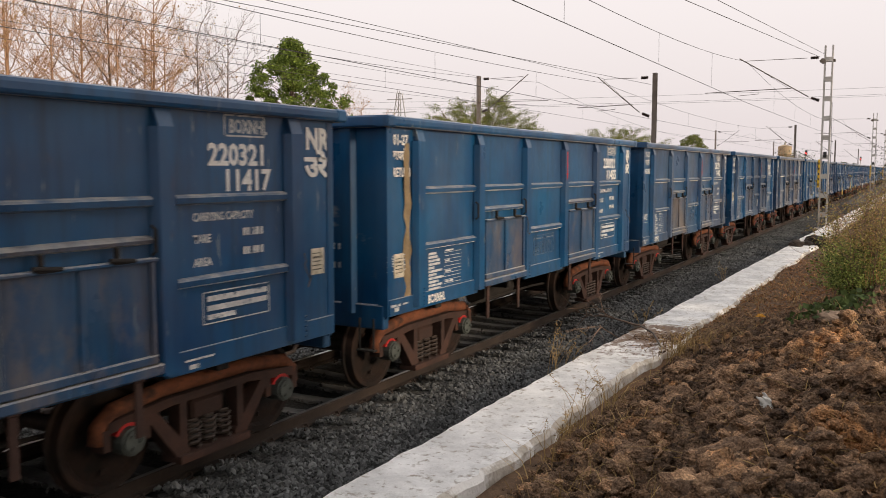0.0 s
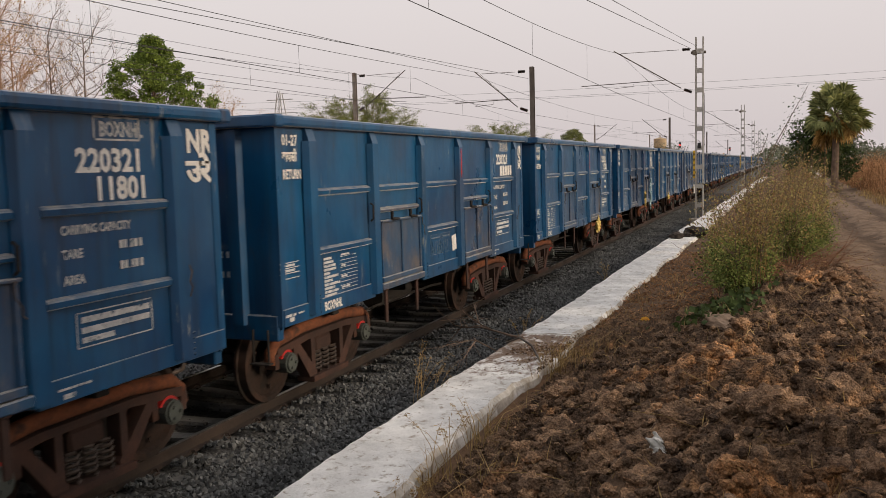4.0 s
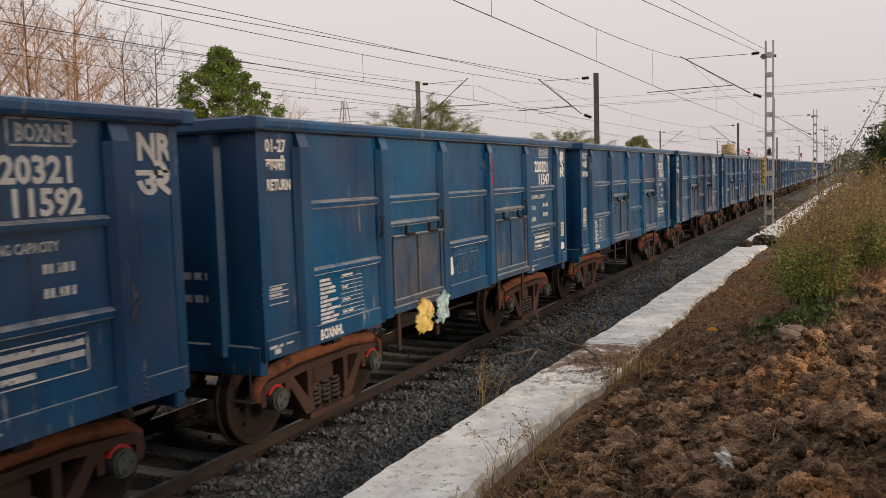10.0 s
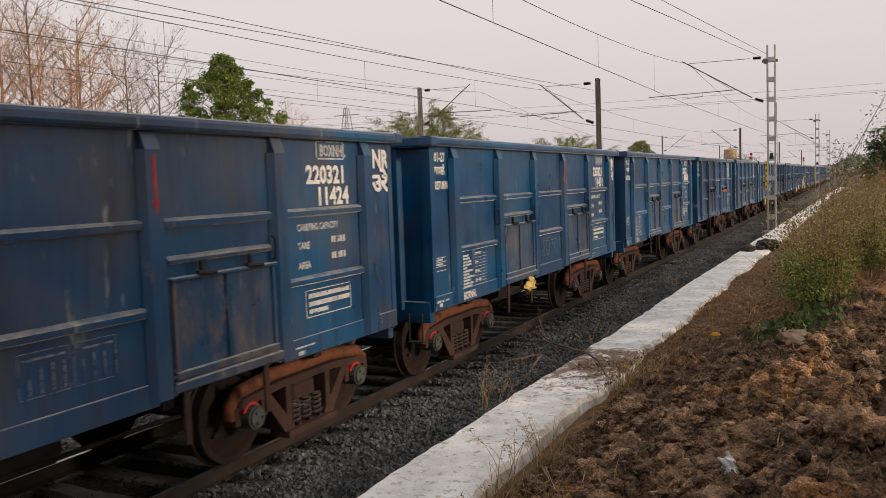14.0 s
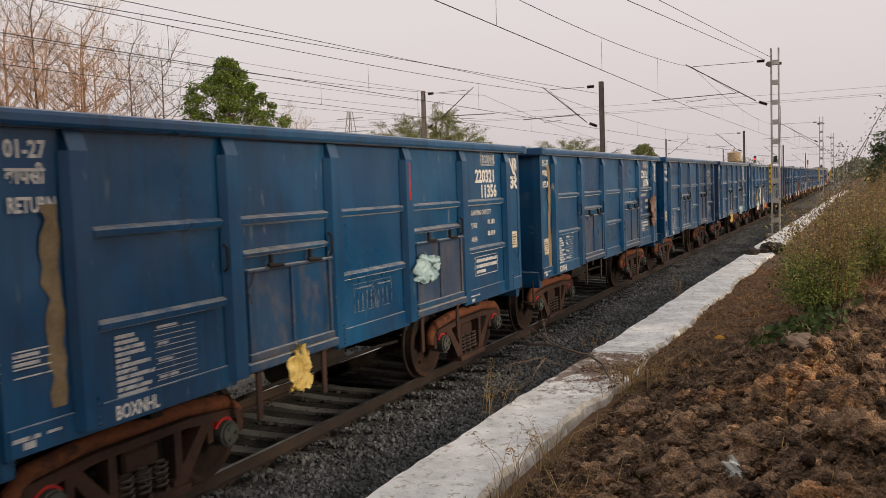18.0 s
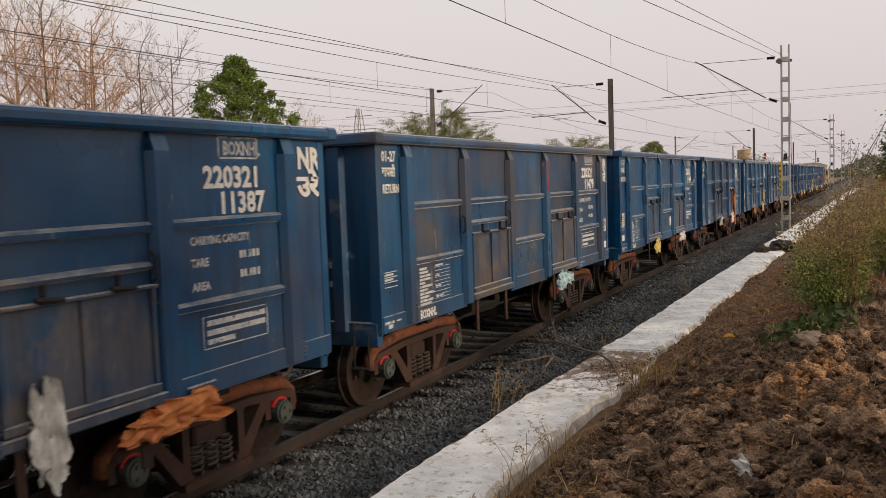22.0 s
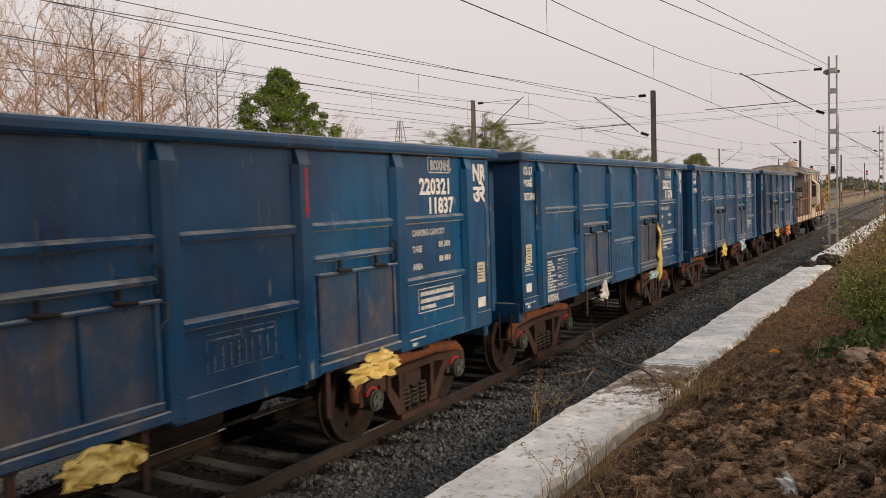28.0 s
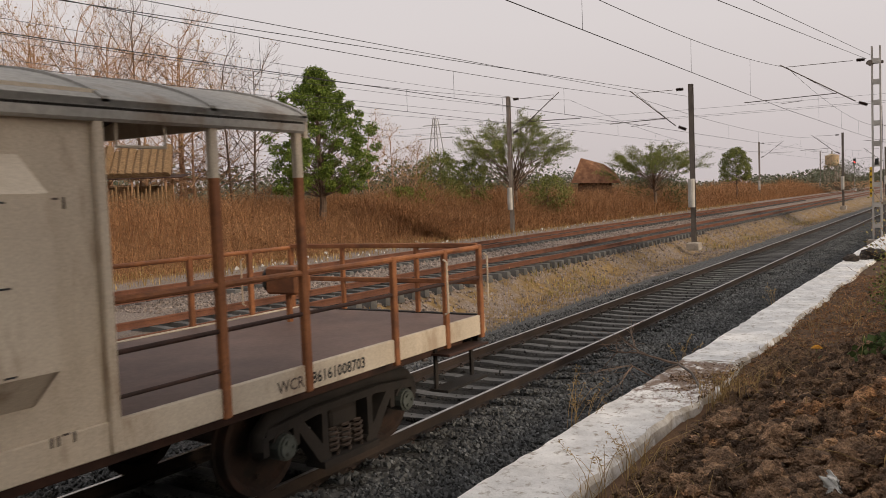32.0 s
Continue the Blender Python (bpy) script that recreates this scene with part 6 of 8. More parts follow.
def bare_tree(x, y, h, seed, mat, leaves=0, leafmat=None, label="leafless tree with a fan of thin pale twigs", lean=0.0):
    rnd = random.Random(seed)
    z = gz(x, y) - 0.1
    t = thing("bare_tree", label, "tree", "leafless trees on the bank", Matrix.Translation((x, y, z)))
    tr = Shape()
    top = Vector((rnd.gauss(lean, 0.35), rnd.gauss(0, 0.35), h * 0.9))
    pts = [Vector((0, 0, 0)), top * 0.3 + Vector((rnd.gauss(0, 0.12), 0, 0)), top * 0.62 + Vector((rnd.gauss(0, 0.12), 0, 0)), top]
    r = 0.0085 * h + 0.02
    tr.tube(pts, r, 7, r * 0.22)
    part("trunk", tr, mat, t)
    br = Shape()
    tips = []
    for i in range(22):
        f = 0.16 + 0.84 * (i + rnd.random()) / 22
        k = f * 3
        j = min(2, int(k))
        p = pts[j].lerp(pts[j + 1], k - j)
        a = i * 2.4 + rnd.uniform(-0.5, 0.5)
        out = 1.25 - 0.75 * f
        rise = rnd.uniform(0.25, 0.8) if f > 0.4 else rnd.uniform(-0.05, 0.45)
        grow(br, p, (math.cos(a) * out, math.sin(a) * out, rise), h * (0.36 - 0.22 * f) * rnd.uniform(0.7, 1.25), r * 0.36 * (1.1 - 0.5 * f), 2, rnd, tips, 4, 0.55, 0.13 if f > 0.4 else 0.03, 4, 0.26)
    part("crown", br, mat, t)
    if leaves:
        rng = np.random.default_rng(seed)
        c = np.array([tips[rng.integers(len(tips))] for _ in range(leaves)]) + rng.normal(0, 0.12, (leaves, 3))
        part("leaves", leaf_mesh("leaves", c, 0.13, leafmat or M_LEAF_YEL, rng, 0.55), None, t, "sparse yellowing leaves")
    return t


def leafy_tree(name, x, y, z0, z1, rad, seed, leaves, size, mat, label, profile, group="", trunk=0.2, bark=None, fork=4, drop=0.05, start=0.3, parts_label="dense green crown", clump=0.27, many=26, ragged=0.13):
    """A tree with limbs and a crown of leaves gathered about twigs. profile(t): relative half-width from the crown's foot (0) to its top (1)."""
    rnd = random.Random(seed)
    rng = np.random.default_rng(seed)
    zb = gz(x, y) - 0.1
    t = thing(name, label, "tree", group, Matrix.Translation((x, y, zb)))
    h = z1 - zb
    c0 = z0 - zb
    tr = Shape()
    pts = [Vector((0, 0, 0)), Vector((0.1, 0.05, c0 * 0.6)), Vector((0.05, -0.1, c0 + (h - c0) * 0.35)), Vector((0.0, 0.0, h * 0.9))]
    tr.tube(pts, trunk, 9, trunk * 0.25)
    part("trunk", tr, bark or M_BARK, t)
    clumps = []
    limb = Shape()
    n = max(24, int(rad * many))
    for i in range(n):
        f = (i + rnd.random()) / n
        a = i * 2.399 + rnd.uniform(-0.4, 0.4)
        rr = rad * profile(f) * math.sqrt(rnd.uniform(0.25, 1.0)) * rnd.uniform(1 - ragged, 1 + 0.9 * ragged)
        p = Vector((rr * math.cos(a), rr * math.sin(a), c0 + (h - c0) * f))
        q = Vector((0.05, 0, max(c0 * 0.8, p.z - rr * 0.6)))
        limb.tube([q, q.lerp(p, 0.5) + Vector((rnd.gauss(0, 0.1), rnd.gauss(0, 0.1), 0.1)), p], 0.014 + 0.006 * rr, 4, 0.006)
        clumps.append((p, rnd.uniform(1 - 0.45 - 0.4 * (ragged - 0.13), 1.0) * rad * clump))
    part("branch_frame", limb, bark or M_BARK, t)
    per = leaves // len(clumps)
    cs = []
    for p, s in clumps:
        d = rng.normal(size=(per, 3))
        d /= np.linalg.norm(d, axis=1)[:, None]
        cs.append(np.array(p) + d * (s * rng.uniform(0.3, 1.05, per) ** 0.6)[:, None] * np.array([1.0, 1.0, 0.72]))
    part("crown", leaf_mesh("crown", np.concatenate(cs), size, mat, rng, 0.45, drop), None, t, parts_label)
    return t


def thorn_tree(x, y, top, rad, seed, label):
    """A thorn tree: limbs that fan up and out to a broad flat crown of fine leaflets."""
    rnd = random.Random(seed)
    rng = np.random.default_rng(seed)
    zb = gz(x, y) - 0.1
    h = top - zb
    t = thing("acacia_tree", label, "tree", "", Matrix.Translation((x, y, zb)))
    part("trunk", Shape().tube([(0, 0, 0), (0.1, 0.0, h * 0.2), (-0.05, 0.1, h * 0.42)], 0.17, 8, 0.11), M_BARK, t)
    limb = Shape()
    cs = []
    for i in range(58):
        a = i * 2.399 + rnd.uniform(-0.3, 0.3)
        rr = rad * math.sqrt((i + 0.5) / 58) * rnd.uniform(0.78, 1.12)
        zz = h * (0.93 - 0.34 * (rr / rad) ** 1.5 + rnd.gauss(0, 0.055))
        p = Vector((rr * math.cos(a), rr * math.sin(a), zz))
        q = Vector((0, 0, h * rnd.uniform(0.28, 0.46)))
        m = q.lerp(p, 0.55) + Vector((rnd.gauss(0, 0.3), rnd.gauss(0, 0.3), rnd.gauss(-0.1, 0.2)))
        limb.tube([q, q.lerp(m, 0.5) + Vector((rnd.gauss(0, 0.1), rnd.gauss(0, 0.1), 0)), m, p], 0.040, 4, 0.010)
        for j in range(9):
            s0 = m.lerp(p, rnd.uniform(0.1, 1.0))
            away = Vector((math.cos(a), math.sin(a), 0.25)) * rnd.uniform(0.3, 0.9)
            b = s0 + away + Vector((rnd.gauss(0, 0.42), rnd.gauss(0, 0.42), rnd.gauss(0.05, 0.28)))
            limb.tube([s0, s0.lerp(b, 0.5) + Vector((0, 0, 0.06)), b], 0.011, 3, 0.004)
            u = rng.random(84)[:, None]
            c = np.array(s0) * (1 - u) + np.array(b) * u + rng.normal(size=(84, 3)) * np.array([0.13, 0.13, 0.08])
            cs.append(c)
    part("branch_frame", limb, M_BARK, t)
    part("crown", leaf_mesh("crown", np.concatenate(cs), 0.10, M_LEAF_ACA, rng, 0.35, 0.0), None, t, "thin feathery crown")
    return t


def build_trees():
    # the bare grove on the bank, and its farther stems
    rnd = random.Random(5)
    spots = [(-43.5, 29.0, 13.0), (-41.8, 32.2, 13.5), (-40.2, 31.2, 11.5), (-39.4, 35.4, 12.4), (-38.2, 37.0, 13.8), (-37.0, 36.2, 11.0), (-36.6, 39.2, 13.2), (-35.2, 38.6, 10.6),
             (-34.6, 41.2, 10.8), (-44.5, 34.0, 13.0), (-46.0, 30.5, 12.0), (-42.0, 37.5, 12.5), (-48.0, 26.0, 13.5), (-46.5, 22.5, 12.0), (-50.0, 29.0, 14.0), (-40.5, 41.0, 12.0), (-33.6, 42.4, 10.6), (-37.8, 39.6, 12.0), (-38.9, 33.6, 12.6)]
    for i, (x, y, h) in enumerate(spots):
        some = i in (1, 2, 9, 12, 13, 7)
        bare_tree(x, y, h, 40 + i, M_BARK if i % 4 == 0 else M_BARK_PALE, 700 if some else 160, M_LEAF_YEL,
                  "half-bare tree with sparse yellowing leaves" if some else "leafless tree with a fan of thin pale twigs")
    for i, (x, y, h) in enumerate(((-26.4, 45.2, 6.4), (-25.2, 46.6, 6.0), (-24.2, 47.0, 5.0))):
        bare_tree(x, y, h, 80 + i, M_BARK_PALE, 260, M_LEAF_YEL, "slight half-bare tree with a few pale leaves")
    leafy_tree("neem_tree", -25.3, 39.0, 3.3, 10.2, 3.3, 3, 48000, 0.15, M_LEAF, "dense fresh-green tree standing out above the scrub", lambda t: (0.66 + 0.36 * t / 0.42) if t < 0.42 else 1.02 * (1 - (t - 0.42) / 0.60) ** 0.8, trunk=0.26, drop=0.5, clump=0.155, many=66, ragged=0.34)
    # flat-topped thorn tree
    thorn_tree(-18.5, 79.5, 7.3, 5.4, 12, "spreading grey-green thorn tree beside the far track")
    thorn_tree(-21.0, 55.4, 8.7, 5.1, 9, "wide flat-topped thorn tree with thin grey-green leaflets")
    for i, (x, y, z0, z1, r, n, mat, lb) in enumerate((
            (-24.6, 51.2, 3.6, 6.1, 1.8, 6200, M_LEAF_ACA, "rounded grey-green bush on the scrub bank"), (-23.4, 53.5, 3.4, 5.6, 1.2, 3600, M_LEAF_ACA, "small grey-green bush on the scrub bank"),
            (-23.9, 45.6, 2.4, 3.8, 1.3, 2600, M_LEAF, "low yellow-green bush on the scrub bank"), (-20.6, 60.0, 2.2, 4.4, 1.8, 4200, M_LEAF_ACA, "low yellow-green bush on the scrub bank"),
            (-18.1, 111.2, 5.2, 7.6, 1.7, 12000, M_LEAF_ACA, "small round green tree beyond the tracks"), (-19.5, 84.0, 2.2, 4.6, 3.0, 3400, M_LEAF_DK, "low green bush beyond the tracks"),
            (-14.5, 185.0, 2.0, 6.5, 5.0, 3600, M_HAZELEAF, "far green bush beside the line"), (-33.0, 60.0, 3.0, 6.0, 3.0, 3600, M_LEAF_DK, "dark-green bush behind the scrub"))):
        leafy_tree("bush", x, y, max(gz(x, y) + 0.5, z0 - 1.9), z1 - 0.5, r * 1.1, 120 + i, n, 0.17 if y < 120 else 0.30, mat, lb, lambda t: math.sqrt(max(0.05, 1 - (2 * t - 0.75) ** 2 / 1.6)), "bushes on the bank", 0.09, None, 4, 0.05, 0.3, "leafy crown", 0.36)
    leafy_tree("neem_tree", 13.2, 33.6, 4.6, 9.6, 2.5, 21, 9000, 0.22, M_LEAF_DK, "tall dark-green tree at the edge of the dirt road", lambda t: 0.55 + 0.5 * math.sin(math.pi * t) * (1 if int(t * 7) % 2 else 0.75), trunk=0.22)
    leafy_tree("neem_tree", 9.9, 72.6, 1.4, 5.4, 2.9, 22, 15000, 0.22, M_LEAF_DK, "dark-green tree standing round the foot of the palm", lambda t: 0.9 - 0.3 * t, trunk=0.18)
    for i, (x, y, r) in enumerate(((16.0, -9.0, 4.8), (16.0, 0.6, 4.6))):
        leafy_tree("neem_tree", x, y, 1.6, 11.5, r, 300 + i, 15000, 0.42, M_LEAF_DK, "dense shade tree at the edge of the dirt road", lambda t: 0.75 + 0.35 * math.sin(math.pi * t), "shade trees", trunk=0.3)
    leafy_tree("acacia_tree", 21.0, 70.0, 3.4, 5.4, 4.4, 23, 4600, 0.18, M_LEAF_ACA, "flat-topped thorn tree beyond the dirt road", lambda t: 0.5 + 0.55 * math.sin(math.pi * min(1, 0.15 + t * 0.75)), trunk=0.14)


build_trees()


def palm():
    x, y = 10.6, 69.9
    z = gz(x, y)
    t = thing("fan_palm", "fan palm with stiff grey-green fronds and a skirt of dead leaves", "palm tree", "", Matrix.Translation((x, y, z)))
    rnd = random.Random(2)
    s = Shape()
    s.tube([(0, 0, 0), (0.05, 0, 3.0), (0.0, 0, 5.9)], 0.28, 10, 0.22)
    part("trunk", s, M_BARK, t)
    for i in range(58):
        a = i * 2.399
        el = 1.45 - 2.95 * i / 58 + rnd.uniform(-0.12, 0.12)
        d = Vector((math.cos(a) * math.cos(el), math.sin(a) * math.cos(el), math.sin(el)))
        side = Matrix.Rotation(rnd.uniform(-1.25, 1.25), 3, d) @ d.cross(Vector((0, 0, 1))).normalized()
        up = side.cross(d)
        f = Shape()
        base = Vector((0, 0, 5.75))
        hub = base + d * rnd.uniform(0.7, 1.9)
        f.rod(base, hub, 0.03, 4)
        for j in range(17):
            b = radians(-115 + 230 * j / 16)
            e = d * math.cos(b) + side * math.sin(b)
            ln = rnd.uniform(0.85, 1.2)
            tip = hub + e * ln + Vector((0, 0, -0.12 * ln))
            w = (side * math.cos(b) - d * math.sin(b)) * 0.115
            m = hub + e * ln * 0.55 + up * 0.03
            f.add([hub, m + w, tip, m - w], [(0, 1, 2), (0, 2, 3)])
        part("frond", f, M_PALM if i < 46 else M_LEAF_YEL, t, "dead hanging frond" if i >= 46 else "")
    return t


palm()


def scrub():
    r = np.random.default_rng(15)
    n = 70000
    x = -17.8 - 26 * r.random(n) ** 1.5
    y = r.uniform(14, 130, n) * r.uniform(0.35, 1.0, n) + 6
    z = ground_z(x, y)
    h = (0.30 + 1.85 * r.random(n) * (0.62 + 0.55 * np.sin(x * 0.9 + 2 * np.sin(y * 0.31)) * np.sin(y * 0.47))) * smooth01(-17.6, -21.0, x) + 0.22
    me = blade_mesh("dry_scrub", np.stack([x, y, z], -1), h, 0.009, M_SCRUB, r, 0.95)
    tagged(new("dry_scrub", me), "dense brown dry scrub covering the far bank", "scrub", kind="stuff")
    n = 105000
    x = -17.9 - 26 * r.random(n) ** 1.4
    y = r.uniform(14, 130, n) * r.uniform(0.35, 1.0, n) + 6
    z = ground_z(x, y) + (0.1 + 1.75 * r.random(n) * (0.62 + 0.55 * np.sin(x * 0.9 + 2 * np.sin(y * 0.31)) * np.sin(y * 0.47))) * smooth01(-17.6, -21.0, x)
    me = leaf_mesh("scrub_twigs", np.stack([x, y, z], -1), 0.15, M_SCRUB, r, 0.22)
    tagged(new("scrub_twigs", me), "brown twigs and seed heads among the scrub", "scrub", kind="stuff")
    n = 80000
    x = -17.2 - 7.0 * r.random(n) ** 1.2
    y = 40 + 150 * r.random(n) ** 1.5
    z = ground_z(x, y)
    h = (0.45 + 2.2 * r.random(n) * (0.65 + 0.5 * np.sin(x * 0.8 + 2 * np.sin(y * 0.23)) * np.sin(y * 0.37))) * smooth01(-16.9, -18.6, x) + 0.15
    me = blade_mesh("dry_scrub", np.stack([x, y, z], -1), h, 0.016, M_SCRUB, r, 0.9)
    tagged(new("dry_scrub", me), "russet dry scrub along the far side of the line", "scrub", kind="stuff")
    n = 50000
    x = -17.6 - 6.0 * r.random(n) ** 1.2
    y = 40 + 130 * r.random(n) ** 1.4
    z = ground_z(x, y) + (0.2 + 2.0 * r.random(n) * (0.65 + 0.5 * np.sin(x * 0.8 + 2 * np.sin(y * 0.23)) * np.sin(y * 0.37))) * smooth01(-16.9, -18.6, x)
    me = leaf_mesh("scrub_twigs", np.stack([x, y, z], -1), 0.20, M_SCRUB, r, 0.22)
    tagged(new("scrub_twigs", me), "russet twigs and seed heads among the tall scrub", "scrub", kind="stuff")
    # straw verge between the tracks
    n = 12000
    x = r.normal(-4.4, 0.75, n)
    y = 6 + 90 * r.random(n) ** 1.4
    k = (x < -2.7) & (x > -6.4)
    x, y = x[k], y[k]
    patch = np.sin(y * 0.55) + np.sin(y * 0.23 + x) + r.normal(0, 0.7, len(x)) > -0.3
    x, y = x[patch], y[patch]
    me = blade_mesh("verge_grass", np.stack([x, y, ground_z(x, y)], -1), 0.15, 0.009, M_STRAW, r, 0.9)
    tagged(new("verge_grass", me), "straw-coloured dry grass between the tracks", "grass", kind="stuff")
    n = 2600
    y = 10 + 70 * r.random(n) ** 1.3
    x = r.normal(-4.6, 0.6, n) + 0.4 * np.sin(y * 0.4)
    k = np.sin(y * 0.71 + 1.0) + np.sin(y * 0.29) > 0.5
    x, y = x[k], y[k]
    me = blade_mesh("verge_weeds", np.stack([x, y, ground_z(x, y)], -1), 0.20, 0.016, M_LEAF_DRY, r, 0.8)
    tagged(new("verge_weeds", me), "olive-green weeds in patches between the tracks", "weeds", kind="stuff")
    n = 6000
    x = r.uniform(-19.5, -15.9, n)
    y = 12 + 100 * r.random(n) ** 1.3
    me = blade_mesh("verge_grass", np.stack([x, y, ground_z(x, y)], -1), 0.30, 0.012, M_STRAW, r, 0.8)
    tagged(new("verge_grass", me), "yellow dry grass at the foot of the bank", "grass", kind="stuff")
    # right-hand scrub beyond the dirt road
    n = 15000
    x = 12.2 + 16 * r.random(n) ** 1.3
    y = 16 + 90 * r.random(n)
    me = blade_mesh("dry_scrub", np.stack([x, y, ground_z(x, y)], -1), (0.5 + 2.0 * r.random(n)) * smooth01(12.0, 14.0, x) + 0.2, 0.018, M_SCRUB, r, 0.5)
    tagged(new("dry_scrub", me), "brown dry scrub on the far side of the dirt road", "scrub", kind="stuff")
    n = 60000
    x = 12.4 + 14 * r.random(n) ** 1.4
    y = 16 + 90 * r.random(n)
    z = ground_z(x, y) + (0.2 + 2.3 * r.random(n) * (0.7 + 0.4 * np.sin(y * 0.5 + x))) * smooth01(12.0, 13.6, x)
    me = leaf_mesh("scrub_twigs", np.stack([x, y, z], -1), 0.13, M_SCRUB, r, 0.3)
    tagged(new("scrub_twigs", me), "brown leaves and twigs of the scrub beyond the dirt road", "scrub", kind="stuff")
    n = 5000
    x = 11.5 + 2.5 * r.random(n)
    y = 14 + 50 * r.random(n)
    me = blade_mesh("verge_grass", np.stack([x, y, ground_z(x, y)], -1), 0.30, 0.012, M_STRAW, r, 0.6)
    tagged(new("verge_grass", me), "yellow grass along the dirt road", "grass", kind="stuff")
    # distant belts of trees
    n = 70000
    x = r.uniform(-420, 260, n)
    y = 360 + 120 * r.random(n)
    top = 5.5 + 3.5 * np.sin(x * 0.05) * np.sin(x * 0.021 + 1) + 2.0 * np.sin(x * 0.23)
    z = r.random(n) ** 0.7 * np.maximum(top, 2.5)
    me = leaf_mesh("far_woods", np.stack([x, y, z], -1), 1.15, M_HAZELEAF, r, 0.7)
    tagged(new("far_woods", me), "far hazy belt of trees along the horizon", "woods", kind="stuff")
    n = 36000
    x = r.uniform(-230, -95, n)
    y = r.uniform(30, 330, n)
    top = 6.0 + 2.5 * np.sin(y * 0.09) + 1.5 * np.sin(y * 0.31)
    z = 1.9 + r.random(n) ** 0.7 * top
    me = leaf_mesh("far_woods", np.stack([x, y, z], -1), 0.95, M_HAZELEAF, r, 0.7)
    tagged(new("far_woods", me), "far hazy trees beyond the scrub field", "woods", kind="stuff")


scrub()


# ---- the near bank ----
def lattice_noise(x, y, z, seed):
    """Smooth noise from -1 to 1 on arrays, from a hashed lattice."""
    out = 0.0
    ix, iy, iz = (np.floor(q).astype(np.int64) for q in (x, y, z))
    fx, fy, fz = x - ix, y - iy, z - iz
    fx, fy, fz = (q * q * (3 - 2 * q) for q in (fx, fy, fz))
    for dx in (0, 1):
        for dy in (0, 1):
            for dz in (0, 1):
                h = (ix + dx) * 374761393 + (iy + dy) * 668265263 + (iz + dz) * 2147483647 + seed * 974711
                h = (h ^ (h >> 13)) * 1274126177 & 0x7FFFFFFF
                h = (h ^ (h >> 16)) & 0xFFFF
                out = out + (h / 32767.5 - 1) * (fx if dx else 1 - fx) * (fy if dy else 1 - fy) * (fz if dz else 1 - fz)
    return out


def fast_mesh(name, v, f, mat):
    """A mesh from arrays of vertices and of equal-sided faces."""
    me = bpy.data.meshes.new(name)
    k = f.shape[1]
    me.vertices.add(len(v))
    me.vertices.foreach_set("co", np.ascontiguousarray(v, dtype=np.float32).ravel())
    me.loops.add(f.size)
    me.loops.foreach_set("vertex_index", np.ascontiguousarray(f, dtype=np.int32).ravel())
    me.polygons.add(len(f))
    me.polygons.foreach_set("loop_start", np.arange(len(f), dtype=np.int32) * k)
    me.update(calc_edges=True)
    me.validate()
    me.materials.append(mat)
    return me


def cells(x, y, seed):
    """Distance to the nearest of scattered points, one to each square of a lattice, and a number that belongs to it."""
    ix, iy = np.floor(x).astype(np.int64), np.floor(y).astype(np.int64)
    best, rank = np.full(np.shape(x), 9.0), np.zeros(np.shape(x))
    for dx in (-1, 0, 1):
        for dy in (-1, 0, 1):
            h = (ix + dx) * 374761393 + (iy + dy) * 668265263 + seed * 974711
            h = (h ^ (h >> 13)) * 1274126177 & 0x7FFFFFFF
            h = h ^ (h >> 15)
            px, py, q = (h & 1023) / 1023.0, (h >> 10 & 1023) / 1023.0, (h >> 5 & 255) / 255.0
            d = np.hypot(ix + dx + px - x, iy + dy + py - y)
            near = d < best
            best, rank = np.where(near, d, best), np.where(near, q, rank)
    return best, rank


def heap(x, y):
    """Height of the dug earth over the ground sheet: clods of three sizes with gaps between them."""
    z0 = np.zeros_like(x)
    a = lattice_noise(x * 2.2, y * 2.2, z0, 1)
    wx = x + 0.045 * lattice_noise(x * 9, y * 9, z0, 6) + 0.012 * lattice_noise(x * 33, y * 33, z0, 7)
    wy = y + 0.045 * lattice_noise(x * 9, y * 9, z0 + 5, 8) + 0.012 * lattice_noise(x * 33, y * 33, z0 + 5, 9)
    h = 0.0
    for scale, tall, gap, seed in ((3.3, 0.175, 0.34, 21), (7.5, 0.090, 0.28, 22), (17.0, 0.038, 0.2, 23)):
        d, q = cells(wx * scale, wy * scale, seed)
        h = h + tall * np.sqrt(np.clip(1 - (d / 0.68) ** 2, 0, 1)) * np.where(q < gap, 0.0, 0.35 + 0.65 * q)
    d = lattice_noise(x * 34, y * 34, z0, 4)
    e = lattice_noise(x * 70, y * 70, z0, 5)
    edge = smooth01(2.4, 3.3, y) * smooth01(3.75, 4.3, x) * (1 - smooth01(7.3, 8.5, x)) * (1 - smooth01(13.0, 16.5, y - 1.2 * np.maximum(x - 5.5, 0)))
    return (-0.045 + 0.06 * a + h + 0.010 * d + 0.007 * e) * edge - 0.03 * (1 - edge)


